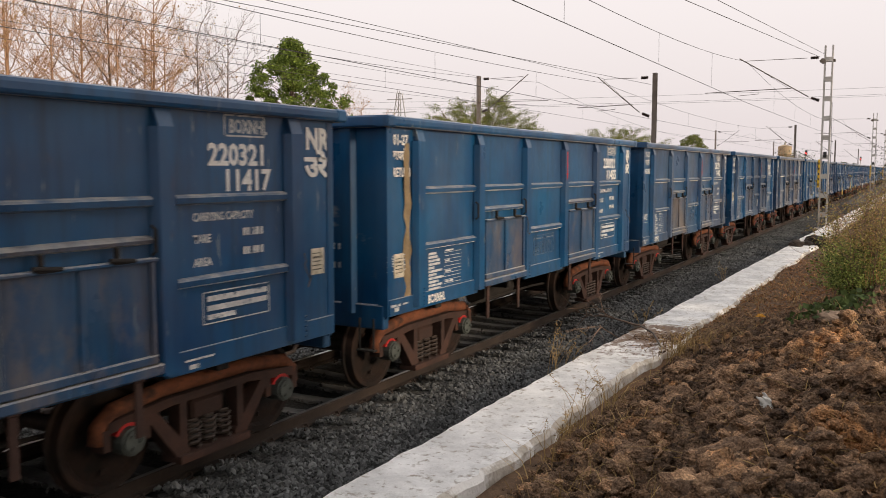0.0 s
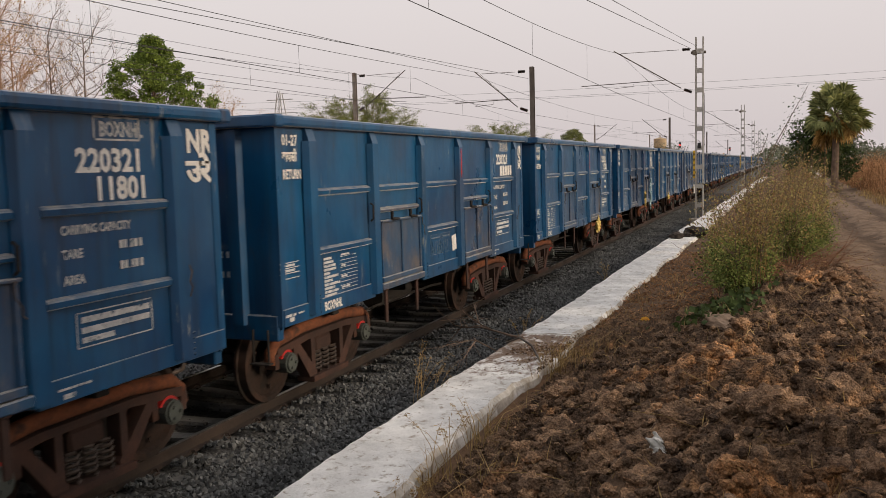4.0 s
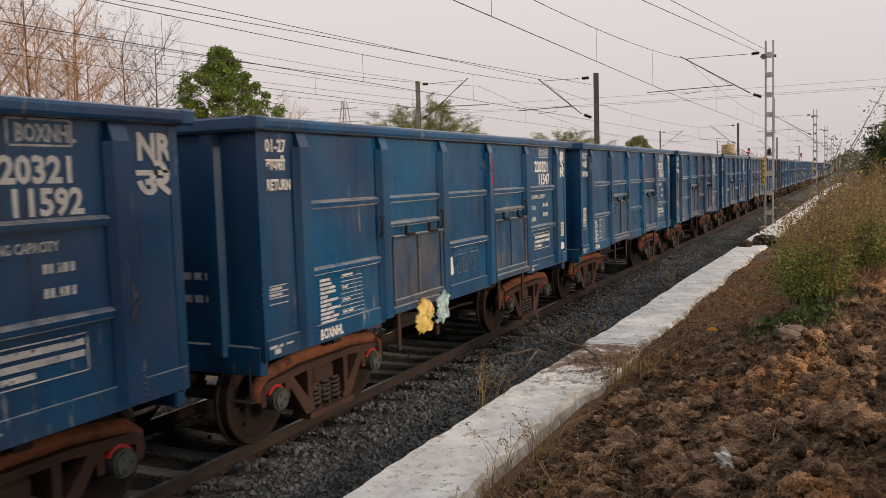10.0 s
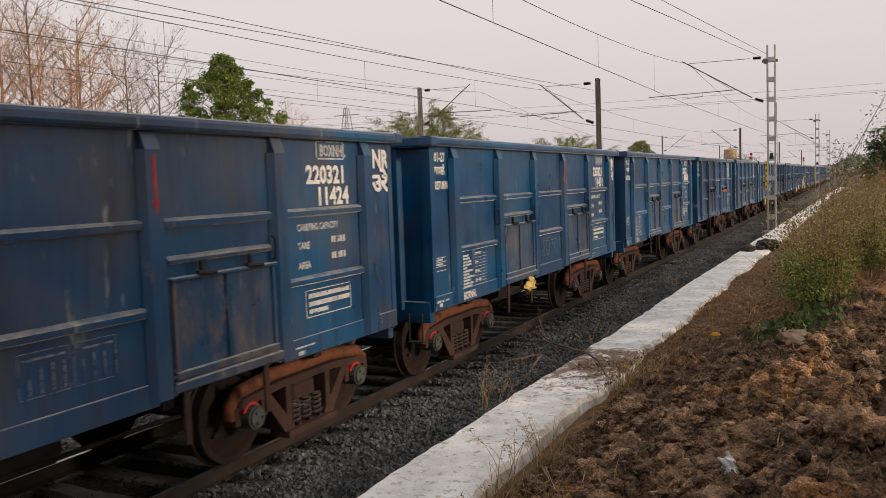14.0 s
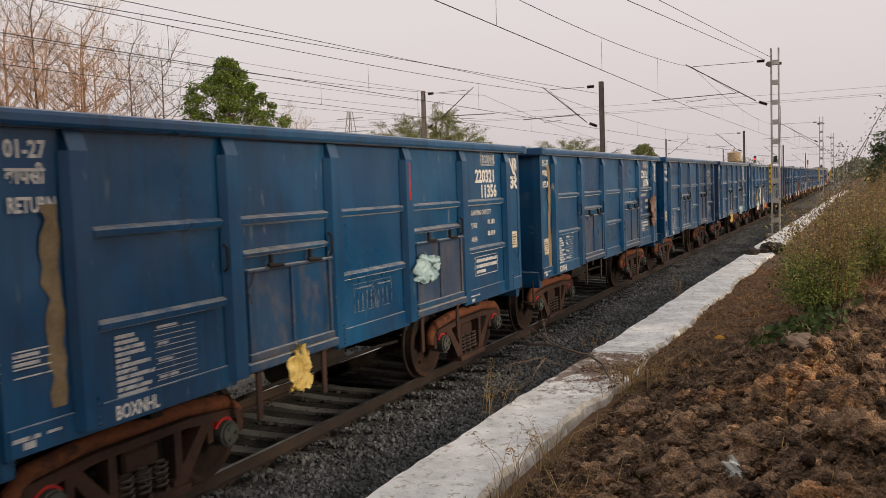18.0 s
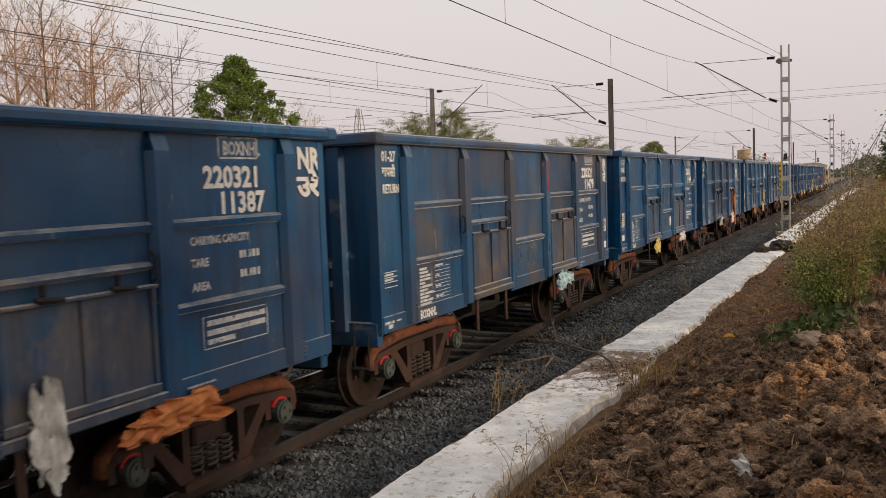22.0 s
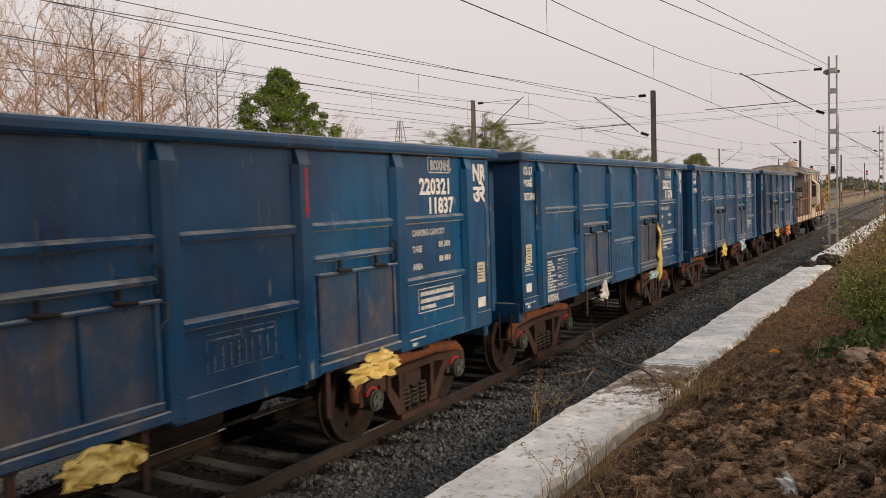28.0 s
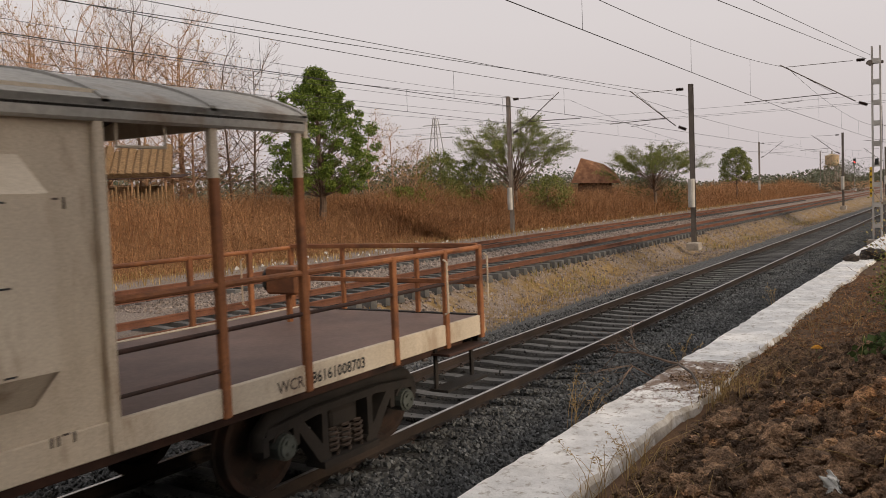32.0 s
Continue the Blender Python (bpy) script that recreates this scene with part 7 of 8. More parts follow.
def clods():
    r = np.random.default_rng(4)
    # the broken surface of the heap
    xs = np.arange(3.75, 8.5, 0.018)
    ys = np.concatenate([np.arange(2.4, 9.0, 0.017), np.arange(9.0, 20.5, 0.035)])
    gx, gy = np.meshgrid(xs, ys)
    hz = ground_z(gx, gy) + heap(gx, gy)
    nx, ny = len(xs), len(ys)
    idx = np.arange(nx * ny).reshape(ny, nx)
    fs = np.stack([idx[:-1, :-1], idx[:-1, 1:], idx[1:, 1:], idx[1:, :-1]], -1).reshape(-1, 4)
    jit = r.normal(0, 0.003, (nx * ny, 3))
    me = fast_mesh("dug_earth", np.stack([gx, gy, hz], -1).reshape(-1, 3) + jit, fs, M_CLOD)
    tagged(new("dug_earth", me), "dark crumbly dug earth heaped along the wall", "earth", kind="stuff")
    n = 75000
    x = 3.9 + 4.2 * r.random(n) ** 0.95
    y = 2.6 + 17 * r.random(n) ** 1.35
    z = ground_z(x, y) + heap(x, y) + r.uniform(-0.006, 0.008, n)
    pebbles("earth_crumbs", np.stack([x, y, z], -1), 0.005 + 0.018 * r.random(n) ** 2.2, M_CLOD, "brown crumbs of dug earth on the bank", r, "plain")
    n = 2200
    y = r.normal(11.55, 0.75, n)
    x = 2.95 + 0.0125 * y + 0.95 * r.random(n) ** 0.7
    k = (x < 3.85) & (y > 10.2) & (y < 13.2)
    x, y = x[k], y[k]
    pebbles("strewn_earth", np.stack([x, y, np.full(len(x), 0.132)], -1), 0.006 + 0.016 * r.random(len(x)) ** 2, M_CLOD, "thin brown earth strewn over the wall", r)
    # loose clods, rough and rounded
    def clod_base(sub):
        bm = bmesh.new()
        bmesh.ops.create_icosphere(bm, subdivisions=sub, radius=1.0)
        bv = np.array([q.co[:] for q in bm.verts])
        bf = np.array([[q.index for q in fc.verts] for fc in bm.faces])
        bm.free()
        return bv, bf

    def roughen(p, o):
        k = np.ones(p.shape[:-1])
        for amp, sc, sd in ((0.42, 1.3, 11), (0.30, 3.1, 12), (0.20, 7.0, 13), (0.12, 14.0, 14)):
            q = p * sc + o
            k = k + amp * lattice_noise(q[..., 0], q[..., 1], q[..., 2], sd)
        return p * k[..., None]

    bv, bf = clod_base(4)
    kinds = []
    for i in range(16):
        v = roughen(bv, r.uniform(0, 90, 3)) * np.array([r.uniform(0.8, 1.3), r.uniform(0.8, 1.3), r.uniform(0.65, 0.95)])
        kinds.append(fast_mesh("earth_clod", v, bf, M_CLOD))
    for i in range(195):
        x = 4.1 + 3.8 * r.random() ** 0.9
        y = 3.2 + (9.5 + 3.0 * (x > 6.3)) * r.random() ** 1.25
        sc = 0.055 + 0.115 * r.random() ** 1.6
        if y > 10.0 and x < 6.7:
            y -= 5.0
        z = gz(x, y) + float(heap(np.array(x), np.array(y))) + 0.2 * sc
        ob = tagged(new("earth_clod", kinds[i % 16]), "rough clod of dark dug earth lying on the bank", "earth clod", "clods of dug earth")
        ob.matrix_basis = pose(x, y, z, 0, 0, r.uniform(0, 360)) @ Matrix.Scale(sc, 4)
    bv, bf = clod_base(2)
    count = 6500
    x = 4.0 + 4.0 * r.random(count) ** 0.9
    y = 2.9 + (8.0 + 8.0 * (x > 6.6)) * r.random(count) ** 1.25
    s = 0.014 + 0.042 * r.random(count) ** 2.0
    z = ground_z(x, y) + heap(x, y) + 0.25 * s
    v = roughen(np.repeat(bv[None], count, 0), r.uniform(0, 90, (count, 1, 3)))
    v = v * (s[:, None, None] * np.stack([r.uniform(0.8, 1.3, count), r.uniform(0.8, 1.3, count), r.uniform(0.6, 0.95, count)], -1)[:, None]) + np.stack([x, y, z], -1)[:, None]
    f = (bf[None] + (np.arange(count) * len(bv))[:, None, None]).reshape(-1, 3)
    tagged(new("small_clods", fast_mesh("small_clods", v.reshape(-1, 3), f, M_CLOD)), "small loose clods of dark earth", "earth clods", kind="stuff")
    # long dry stalks lying about
    for i in range(46):
        x, y = 4.3 + 3.2 * r.random(), 3.5 + 9.0 * r.random() ** 1.2
        a, ln = r.uniform(0, 6.283), r.uniform(0.18, 0.6)
        z = gz(x, y) + float(heap(np.array(x), np.array(y))) + 0.05
        p = Vector((x, y, z))
        q = p + Vector((math.cos(a) * ln, math.sin(a) * ln, r.uniform(-0.04, 0.2)))
        s = Shape().tube([p, p.lerp(q, 0.5) + Vector((0, 0, 0.03)), q], 0.004, 4, 0.002)
        tagged(new("dry_stalk", s.mesh("dry_stalk", M_STRAW)), "dry straw-coloured stalk lying on the dug earth", "stalk", "dry stalks")
    # brown litter on the strip behind the wall
    n = 5000
    x = 3.85 + 1.9 * r.random(n)
    y = 12.3 + 14 * r.random(n) ** 1.2
    me = leaf_mesh("leaf_litter", np.stack([x, y, ground_z(x, y) + 0.012], -1), 0.075, M_SCRUB, r, 0.3)
    tagged(new("leaf_litter", me), "brown dead leaves and stems on the strip behind the wall", "litter", kind="stuff")
    n = 6000
    x = 3.85 + 1.9 * r.random(n)
    y = 12.3 + 12 * r.random(n) ** 1.2
    pebbles("earth_crumbs", np.stack([x, y, ground_z(x, y)], -1), 0.006 + 0.022 * r.random(n) ** 2.2, M_CLOD, "brown crumbs of earth behind the wall", r, "plain")
    # dry leaves and straw litter
    n = 2600
    x = 3.9 + 4.8 * r.random(n)
    y = 2.8 + 18 * r.random(n) ** 1.3
    me = leaf_mesh("straw_litter", np.stack([x, y, ground_z(x, y) + heap(x, y) + 0.03], -1), 0.12, M_STRAW, r, 0.05)
    tagged(new("straw_litter", me), "bits of straw and dead leaves strewn on the earth", "litter", kind="stuff")
    n = 1300
    x = 8.0 + 5.0 * r.random(n)
    y = 6 + 34 * r.random(n)
    z = ground_z(x, y)
    pebbles("road_stones", np.stack([x, y, z], -1), r.uniform(0.006, 0.022, n), M_CLOD, "small stones and crumbs on the dirt road", r, "plain")


clods()


def bush_row():
    """The unruly weeds along the wall."""
    r = np.random.default_rng(31)
    rnd = random.Random(31)
    spots = [(6.12, 12.8, 1.10, 0.50), (5.85, 14.1, 1.30, 0.55), (5.90, 15.9, 1.30, 0.55), (6.70, 16.8, 1.32, 0.60), (6.30, 17.8, 1.19, 0.55), (6.70, 18.8, 1.36, 0.65), (6.70, 20.0, 1.32, 0.60), (7.40, 20.8, 1.14, 0.60),
             (7.10, 22.0, 1.41, 0.60), (7.50, 23.0, 1.14, 0.60), (7.30, 24.2, 1.41, 0.60), (7.40, 26.2, 1.50, 0.65), (7.50, 28.4, 1.32, 0.65), (7.60, 30.8, 1.58, 0.70), (7.40, 34.0, 1.58, 0.70), (7.90, 37.5, 1.58, 0.80), (7.60, 42.0, 1.58, 0.80),
             (8.10, 47.0, 1.67, 0.90), (7.90, 53.0, 1.67, 0.90), (8.00, 60.0, 2.00, 1.00), (7.80, 68.0, 2.00, 1.00), (8.10, 78.0, 2.00, 1.10)]
    for i, (x, y, h, w) in enumerate(spots):
        x += -0.10 if y > 19 else (0.20 if y < 17 else 0.0)
        w *= 0.55 if y > 19 else 0.75
        z = gz(x, y) - 0.03
        t = thing("weed_bush", "straggling green and brown weed bush behind the wall" if i % 3 else "leafy green weed bush behind the wall", "bush", "weed bushes along the wall", Matrix.Translation((x, y, z)))
        h *= 1.12
        s = Shape()
        tips = []
        for k in range(20 if y < 30 else 8):
            a = rnd.uniform(0, 6.283)
            q = rnd.uniform(0.05, 0.36)
            grow(s, (rnd.gauss(0, w * 0.26), rnd.gauss(0, w * 0.26), 0), (math.cos(a) * q, math.sin(a) * q, 1), h * rnd.uniform(0.45, 1.0), 0.009, 1 if y < 40 else 0, rnd, tips, 3, 0.5, 0.10, 4, 0.2)
        part("stem_clump", s, M_BARK, t)
        c = np.array([tuple(p) for p in tips])
        low = c[:, 2] < h * (0.80 if i < 4 else 0.72)
        near = y < 30
        for sub, mat, n, nm in ((c, M_LEAF_DRY, 2300 if near else 900, "dry_leaves"), (c[low] if low.any() else c, M_LEAF_WEED, (6000 if i < 4 else 4600) if near else 1400, "green_leaves"), (c[~low] if (~low).any() else c, M_SCRUB, 900 if near else 300, "seed_tuft")):
            pick = sub[r.integers(0, len(sub), n)] + r.normal(0, 0.06, (n, 3))
            pick[:, 2] = np.maximum(pick[:, 2] * r.uniform(0.3, 1.0, n) ** (0.9 if nm == "green_leaves" else 0.35), 0.04)
            part(nm, leaf_mesh(nm, pick, (0.044 if nm != "seed_tuft" else 0.034) if near else 0.085, mat, r, 0.5 if nm != "seed_tuft" else 0.35, 0.1), None, t)
        if near:
            # thin dead stems that stand out of the leaves
            n = 26
            a = r.uniform(0, 6.283, n)
            d = w * 0.75 * np.sqrt(r.random(n))
            foot = np.stack([d * np.cos(a), d * np.sin(a), np.full(n, 0.1)], -1)
            part("dead_growth", blade_mesh("dead_growth", foot, h * r.uniform(0.75, 1.25, n), 0.004, M_STRAW if i % 2 else M_SCRUB, r, 0.4), None, t, "thin dry stems standing out of the leaves")
    # rust-coloured dead brush heaped against the row
    for k, (x, y, sc) in enumerate(((6.75, 13.6, 1.0), (6.95, 15.0, 1.1), (7.1, 16.6, 0.9), (7.2, 18.2, 1.1))):
        t = thing("dead_brush", "rust-brown heap of dead brush lying against the weeds", "brushwood", "heaps of dead brush", Matrix.Translation((x, y, gz(x, y))))
        s = Shape()
        tips = []
        for q in range(16):
            a = rnd.uniform(0, 6.283)
            grow(s, (rnd.gauss(0, 0.22 * sc), rnd.gauss(0, 0.4 * sc), 0.02), (math.cos(a), math.sin(a), rnd.uniform(0.0, 0.9)), rnd.uniform(0.4, 0.9) * sc, 0.008, 1, rnd, tips, 3, 0.5, -0.05, 4, 0.3)
        part("brushwood", s, M_BRUSH, t)
    # tall leaning saplings
    for k, (a, b) in enumerate((((5.85, 22.0, 0.9), (7.32, 22.0, 4.45)), ((5.9, 22.3, 0.9), (6.45, 22.3, 3.35)), ((6.0, 23.0, 0.9), (6.9, 23.2, 3.6)))):
        t = thing("sapling", "tall leaning half-bare sapling with small dark leaves", "sapling", "saplings")
        s = Shape()
        a, b = Vector(a), Vector(b)
        mid = a.lerp(b, 0.5) + Vector((-0.12, 0, 0.15))
        s.tube([a, a.lerp(mid, 0.5) + Vector((-0.05, 0, 0.05)), mid, b], 0.022, 5, 0.006)
        part("stem", s, M_BARK, t)
        n = 170
        u = 0.35 + 0.65 * r.random(n)
        c = np.array([tuple(a.lerp(b, q)) for q in u]) + r.normal(0, 0.10, (n, 3)) + np.array([-0.03, 0, 0.03])
        part("leaves", leaf_mesh("leaves", c, 0.055, M_LEAF_DK, r, 0.5), None, t)
    # creeper with broad leaves at the front of the row
    t = thing("creeper", "broad-leaved green creeper spilling over the earth", "plant")
    n = 420
    x = r.normal(6.0, 0.28, n)
    y = r.normal(12.0, 0.55, n)
    c = np.stack([x, y, ground_z(x, y) + 0.10 + 0.16 * r.random(n)], -1)
    part("leaves", leaf_mesh("leaves", c, 0.10, M_LEAF_DK, r, 0.85), None, t)
    # flower
    t = thing("marigold", "single yellow marigold on a thin green stalk", "flower")
    p = Vector((4.74, 13.6, gz(4.74, 13.6) + 0.14))
    s = Shape()
    s.tube([p - Vector((0, 0, 0.15)), p + Vector((0.01, 0, 0.10))], 0.005, 5)
    part("stalk", s, M_LEAF, t)
    s = Shape()
    for ring, (rr, zz) in enumerate(((0.075, 0.10), (0.058, 0.122), (0.034, 0.138))):
        for i in range(10):
            a = i * 0.628 + ring * 0.3
            q = p + Vector((0.01, 0, zz))
            s.add([q, q + Vector((rr * math.cos(a - 0.3), rr * math.sin(a - 0.3), 0.008)), q + Vector((rr * 1.15 * math.cos(a), rr * 1.15 * math.sin(a), 0.0)), q + Vector((rr * math.cos(a + 0.3), rr * math.sin(a + 0.3), 0.008))], [(0, 1, 2, 3)])
    part("petals", s, surface("marigold_yellow", (0.65, 0.30, 0.01), (0.80, 0.45, 0.02), 8, 40, 0.7), t, "ruffled yellow petals")


bush_row()


def tufts():
    r = np.random.default_rng(77)
    for x, y, n, h, w in ((4.05, 10.9, 110, 0.46, 0.24), (4.15, 11.6, 90, 0.34, 0.22), (3.98, 8.0, 60, 0.32, 0.16), (4.1, 6.6, 70, 0.28, 0.25), (4.2, 14.2, 90, 0.15, 0.4),
                          (4.4, 5.6, 90, 0.28, 0.35), (4.5, 19.5, 90, 0.16, 0.4), (4.4, 17.0, 90, 0.15, 0.5), (4.9, 4.2, 130, 0.25, 0.4)):
        px = r.normal(x, w, n) if n > 40 else r.normal(x, 0.08, n)
        py = r.normal(y, w * 1.3, n)
        z = ground_z(px, py)
        me = blade_mesh("dry_grass_tuft", np.stack([px, py, z], -1), h, 0.0045, M_STRAW, r, 1.1)
        tagged(new("dry_grass_tuft", me), "tuft of dry straw-coloured grass beside the wall", "grass", "dry grass tufts", "stuff")
    # tall feathery stalks that lean over the wall's edges
    for x, y, n, h in ((2.74, 9.1, 9, 1.15), (2.70, 9.6, 5, 1.0), (3.97, 6.9, 8, 0.75), (3.98, 7.6, 5, 0.65), (2.80, 13.4, 8, 0.95), (2.90, 20.4, 7, 0.9), (4.02, 10.6, 7, 0.6), (4.1, 5.6, 8, 0.7)):
        z = gz(x, y)
        t = thing("tall_grass", "few tall feathery dry grass stalks at the wall's edge", "grass", "tall grass stalks", Matrix.Translation((x, y, z)))
        seeds = []
        for i in range(n):
            a, ln = r.uniform(0, 6.283), h * r.uniform(0.65, 1.1)
            d = Vector((math.cos(a), math.sin(a), 0)) * r.uniform(0.1, 0.5)
            foot = Vector((r.normal(0, 0.05), r.normal(0, 0.07), -0.02))
            pts = [foot + d * (q * q) * ln + Vector((0, 0, (q - 0.18 * q * q * q) * ln)) for q in (0, 0.25, 0.5, 0.75, 1.0)]
            part("stalk", Shape().tube(pts, 0.0042, 3, 0.0018), M_STRAW, t)
            for q in r.random(14):
                p = pts[3].lerp(pts[4], q)
                seeds.append(tuple(p + Vector((r.normal(0, 0.012), r.normal(0, 0.012), r.normal(0, 0.01)))))
        tagged(part("seed_spray", leaf_mesh("seed_spray", seeds, 0.036, M_STRAW, r, 0.25), None, t), kind="stuff")
    # thorny dead branches lying from the wall towards the rails
    rnd = random.Random(8)
    t = thing("dead_branch", "thorny dead branch lying between the wall and the ballast", "branch")
    s = Shape()
    tips = []
    grow(s, (3.15, 12.2, 0.22), (-0.9, 0.25, -0.15), 1.0, 0.022, 2, rnd, tips, 4, 0.5, 0.05, 5, 0.2)
    grow(s, (2.6, 12.6, -0.1), (-0.4, -0.35, 0.5), 0.7, 0.012, 2, rnd, tips, 4, 0.5, -0.1, 4, 0.25)
    part("twig_spray", s, M_BARK, t)
    s = Shape()
    s.tube([(3.75, 11.0, 0.13), (3.45, 11.6, 0.24), (3.1, 12.2, 0.22), (2.85, 12.35, 0.1)], 0.016, 6)
    tagged(part("dark_stick", s, M_MASTDARK, None), "bent dark stick lying across the wall", "stick")
    M_DARKSTONE = surface("dark_rough_stone", (0.020, 0.016, 0.013), (0.065, 0.050, 0.040), 5, 40, 0.95, world_space=True)
    # two big dark stones on the far part of the wall
    for x, y, sc in ((3.45, 30.4, 0.20), (4.0, 31.4, 0.30), (3.75, 31.0, 0.14)):
        bm = bmesh.new()
        bmesh.ops.create_icosphere(bm, subdivisions=3, radius=1.0)
        for q in bm.verts:
            k = 1 + 0.35 * noise.noise(q.co * 1.4 + Vector((x, y, 0))) + 0.28 * noise.noise(q.co * 3.6 + Vector((y, x, 0))) + 0.16 * noise.noise(q.co * 8.0)
            q.co = Vector((q.co.x * k * 1.2, q.co.y * k, q.co.z * k * 0.7)) * sc
        me = bpy.data.meshes.new("stone")
        bm.to_mesh(me)
        bm.free()
        me.materials.append(M_DARKSTONE)
        tagged(new("stone", me), "dark rough stone resting on the white wall", "stone", "stones on the wall").location = (x, y, 0.15 + sc * 0.45)
    # flat boulder in the earth
    bm = bmesh.new()
    bmesh.ops.create_icosphere(bm, subdivisions=4, radius=1.0)
    for q in bm.verts:
        k = 1 + 0.40 * noise.noise(q.co * 1.7) + 0.16 * noise.noise(q.co * 4.5)
        q.co = Vector((q.co.x * k * 0.16, q.co.y * k * 1.0, q.co.z * k * 0.10))
    me = bpy.data.meshes.new("boulder")
    bm.to_mesh(me)
    bm.free()
    me.materials.append(surface("tan_sandstone", (0.16, 0.105, 0.066), (0.32, 0.215, 0.14), 3, 25, 0.95, world_space=True))
    tagged(new("boulder", me), "flat tan stone half sunk in the dug earth", "stone").matrix_basis = pose(6.08, 10.9, gz(6.08, 10.9) + 0.10, -4, 4, 14)


tufts()


def crumple(sx, sy, sz, seed, mat, name="plastic_rag", sub=3):
    """A torn sheet, crumpled and doubled over; sx: depth of its folds."""
    o = Vector((seed * 3.1, seed * 1.7, 0))
    n, m = 26, 20
    v, f = [], []
    for back in (0, 1):
        for i in range(n + 1):
            for j in range(m + 1):
                u, w = 2 * i / n - 1, 2 * j / m - 1
                edge = 1 + 0.34 * noise.noise(Vector((u * 1.4, w * 1.4, 7)) + o) + 0.15 * noise.noise(Vector((u * 4.2, w * 4.2, 17)) + o)
                q = math.sqrt(max(0.0, 1 - 0.35 * w * w)), math.sqrt(max(0.0, 1 - 0.35 * u * u))
                fold = 1 - 2 * abs(noise.noise(Vector((u * 2.6, w * 1.1, 1)) + o)) - 1.2 * abs(noise.noise(Vector((u * 6, w * 2.5, 3)) + o))
                y = u * q[0] * sy * edge + 0.35 * sy * noise.noise(Vector((w * 2, u, 11)) + o)
                z = w * q[1] * sz * edge + 0.45 * sz * noise.noise(Vector((u * 2.4, w, 5)) + o) - 0.25 * sz * u * u
                v.append((fold * sx - 0.012 * back, y, z))
    k = (n + 1) * (m + 1)
    for i in range(n):
        for j in range(m):
            a = i * (m + 1) + j
            f += [(a, a + 1, a + m + 2, a + m + 1), (k + a, k + a + m + 1, k + a + m + 2, k + a + 1)]
    rim = [i * (m + 1) for i in range(n + 1)] + [n * (m + 1) + j for j in range(1, m + 1)] + [i * (m + 1) + m for i in range(n - 1, -1, -1)] + [j for j in range(m - 1, 0, -1)]
    for a, b in zip(rim, rim[1:] + rim[:1]):
        f.append((a, k + a, k + b, b))
    me = raw_mesh(name, v, f, mat)
    me.shade_smooth()
    return me


M_RAG = {"yellow": surface("yellow_plastic", (0.50, 0.34, 0.07), (0.74, 0.56, 0.20), 5, 30, 0.5, bump=0.5, dist=0.02),
         "white": surface("dirty_white_plastic", (0.42, 0.41, 0.38), (0.68, 0.67, 0.64), 5, 30, 0.5, bump=0.5, dist=0.02),
         "blue": surface("pale_blue_plastic", (0.20, 0.33, 0.36), (0.46, 0.60, 0.63), 5, 30, 0.45, bump=0.5, dist=0.02),
         "orange": surface("orange_sacking", (0.36, 0.10, 0.025), (0.62, 0.22, 0.06), 5, 30, 0.7, bump=0.5, dist=0.02),
         "brown": surface("brown_sacking", (0.13, 0.075, 0.055), (0.28, 0.18, 0.14), 5, 30, 0.8, bump=0.5, dist=0.02)}
M_PAPER = surface("stained_paper", (0.38, 0.33, 0.24), (0.58, 0.53, 0.43), 9, 40, 0.85, tint=(0.20, 0.15, 0.09), tint_at=(0.55, 0.7), tint_scale=6)
M_BARE = surface("peeled_tan_primer", (0.15, 0.105, 0.055), (0.26, 0.19, 0.11), 4, 30, 0.85)

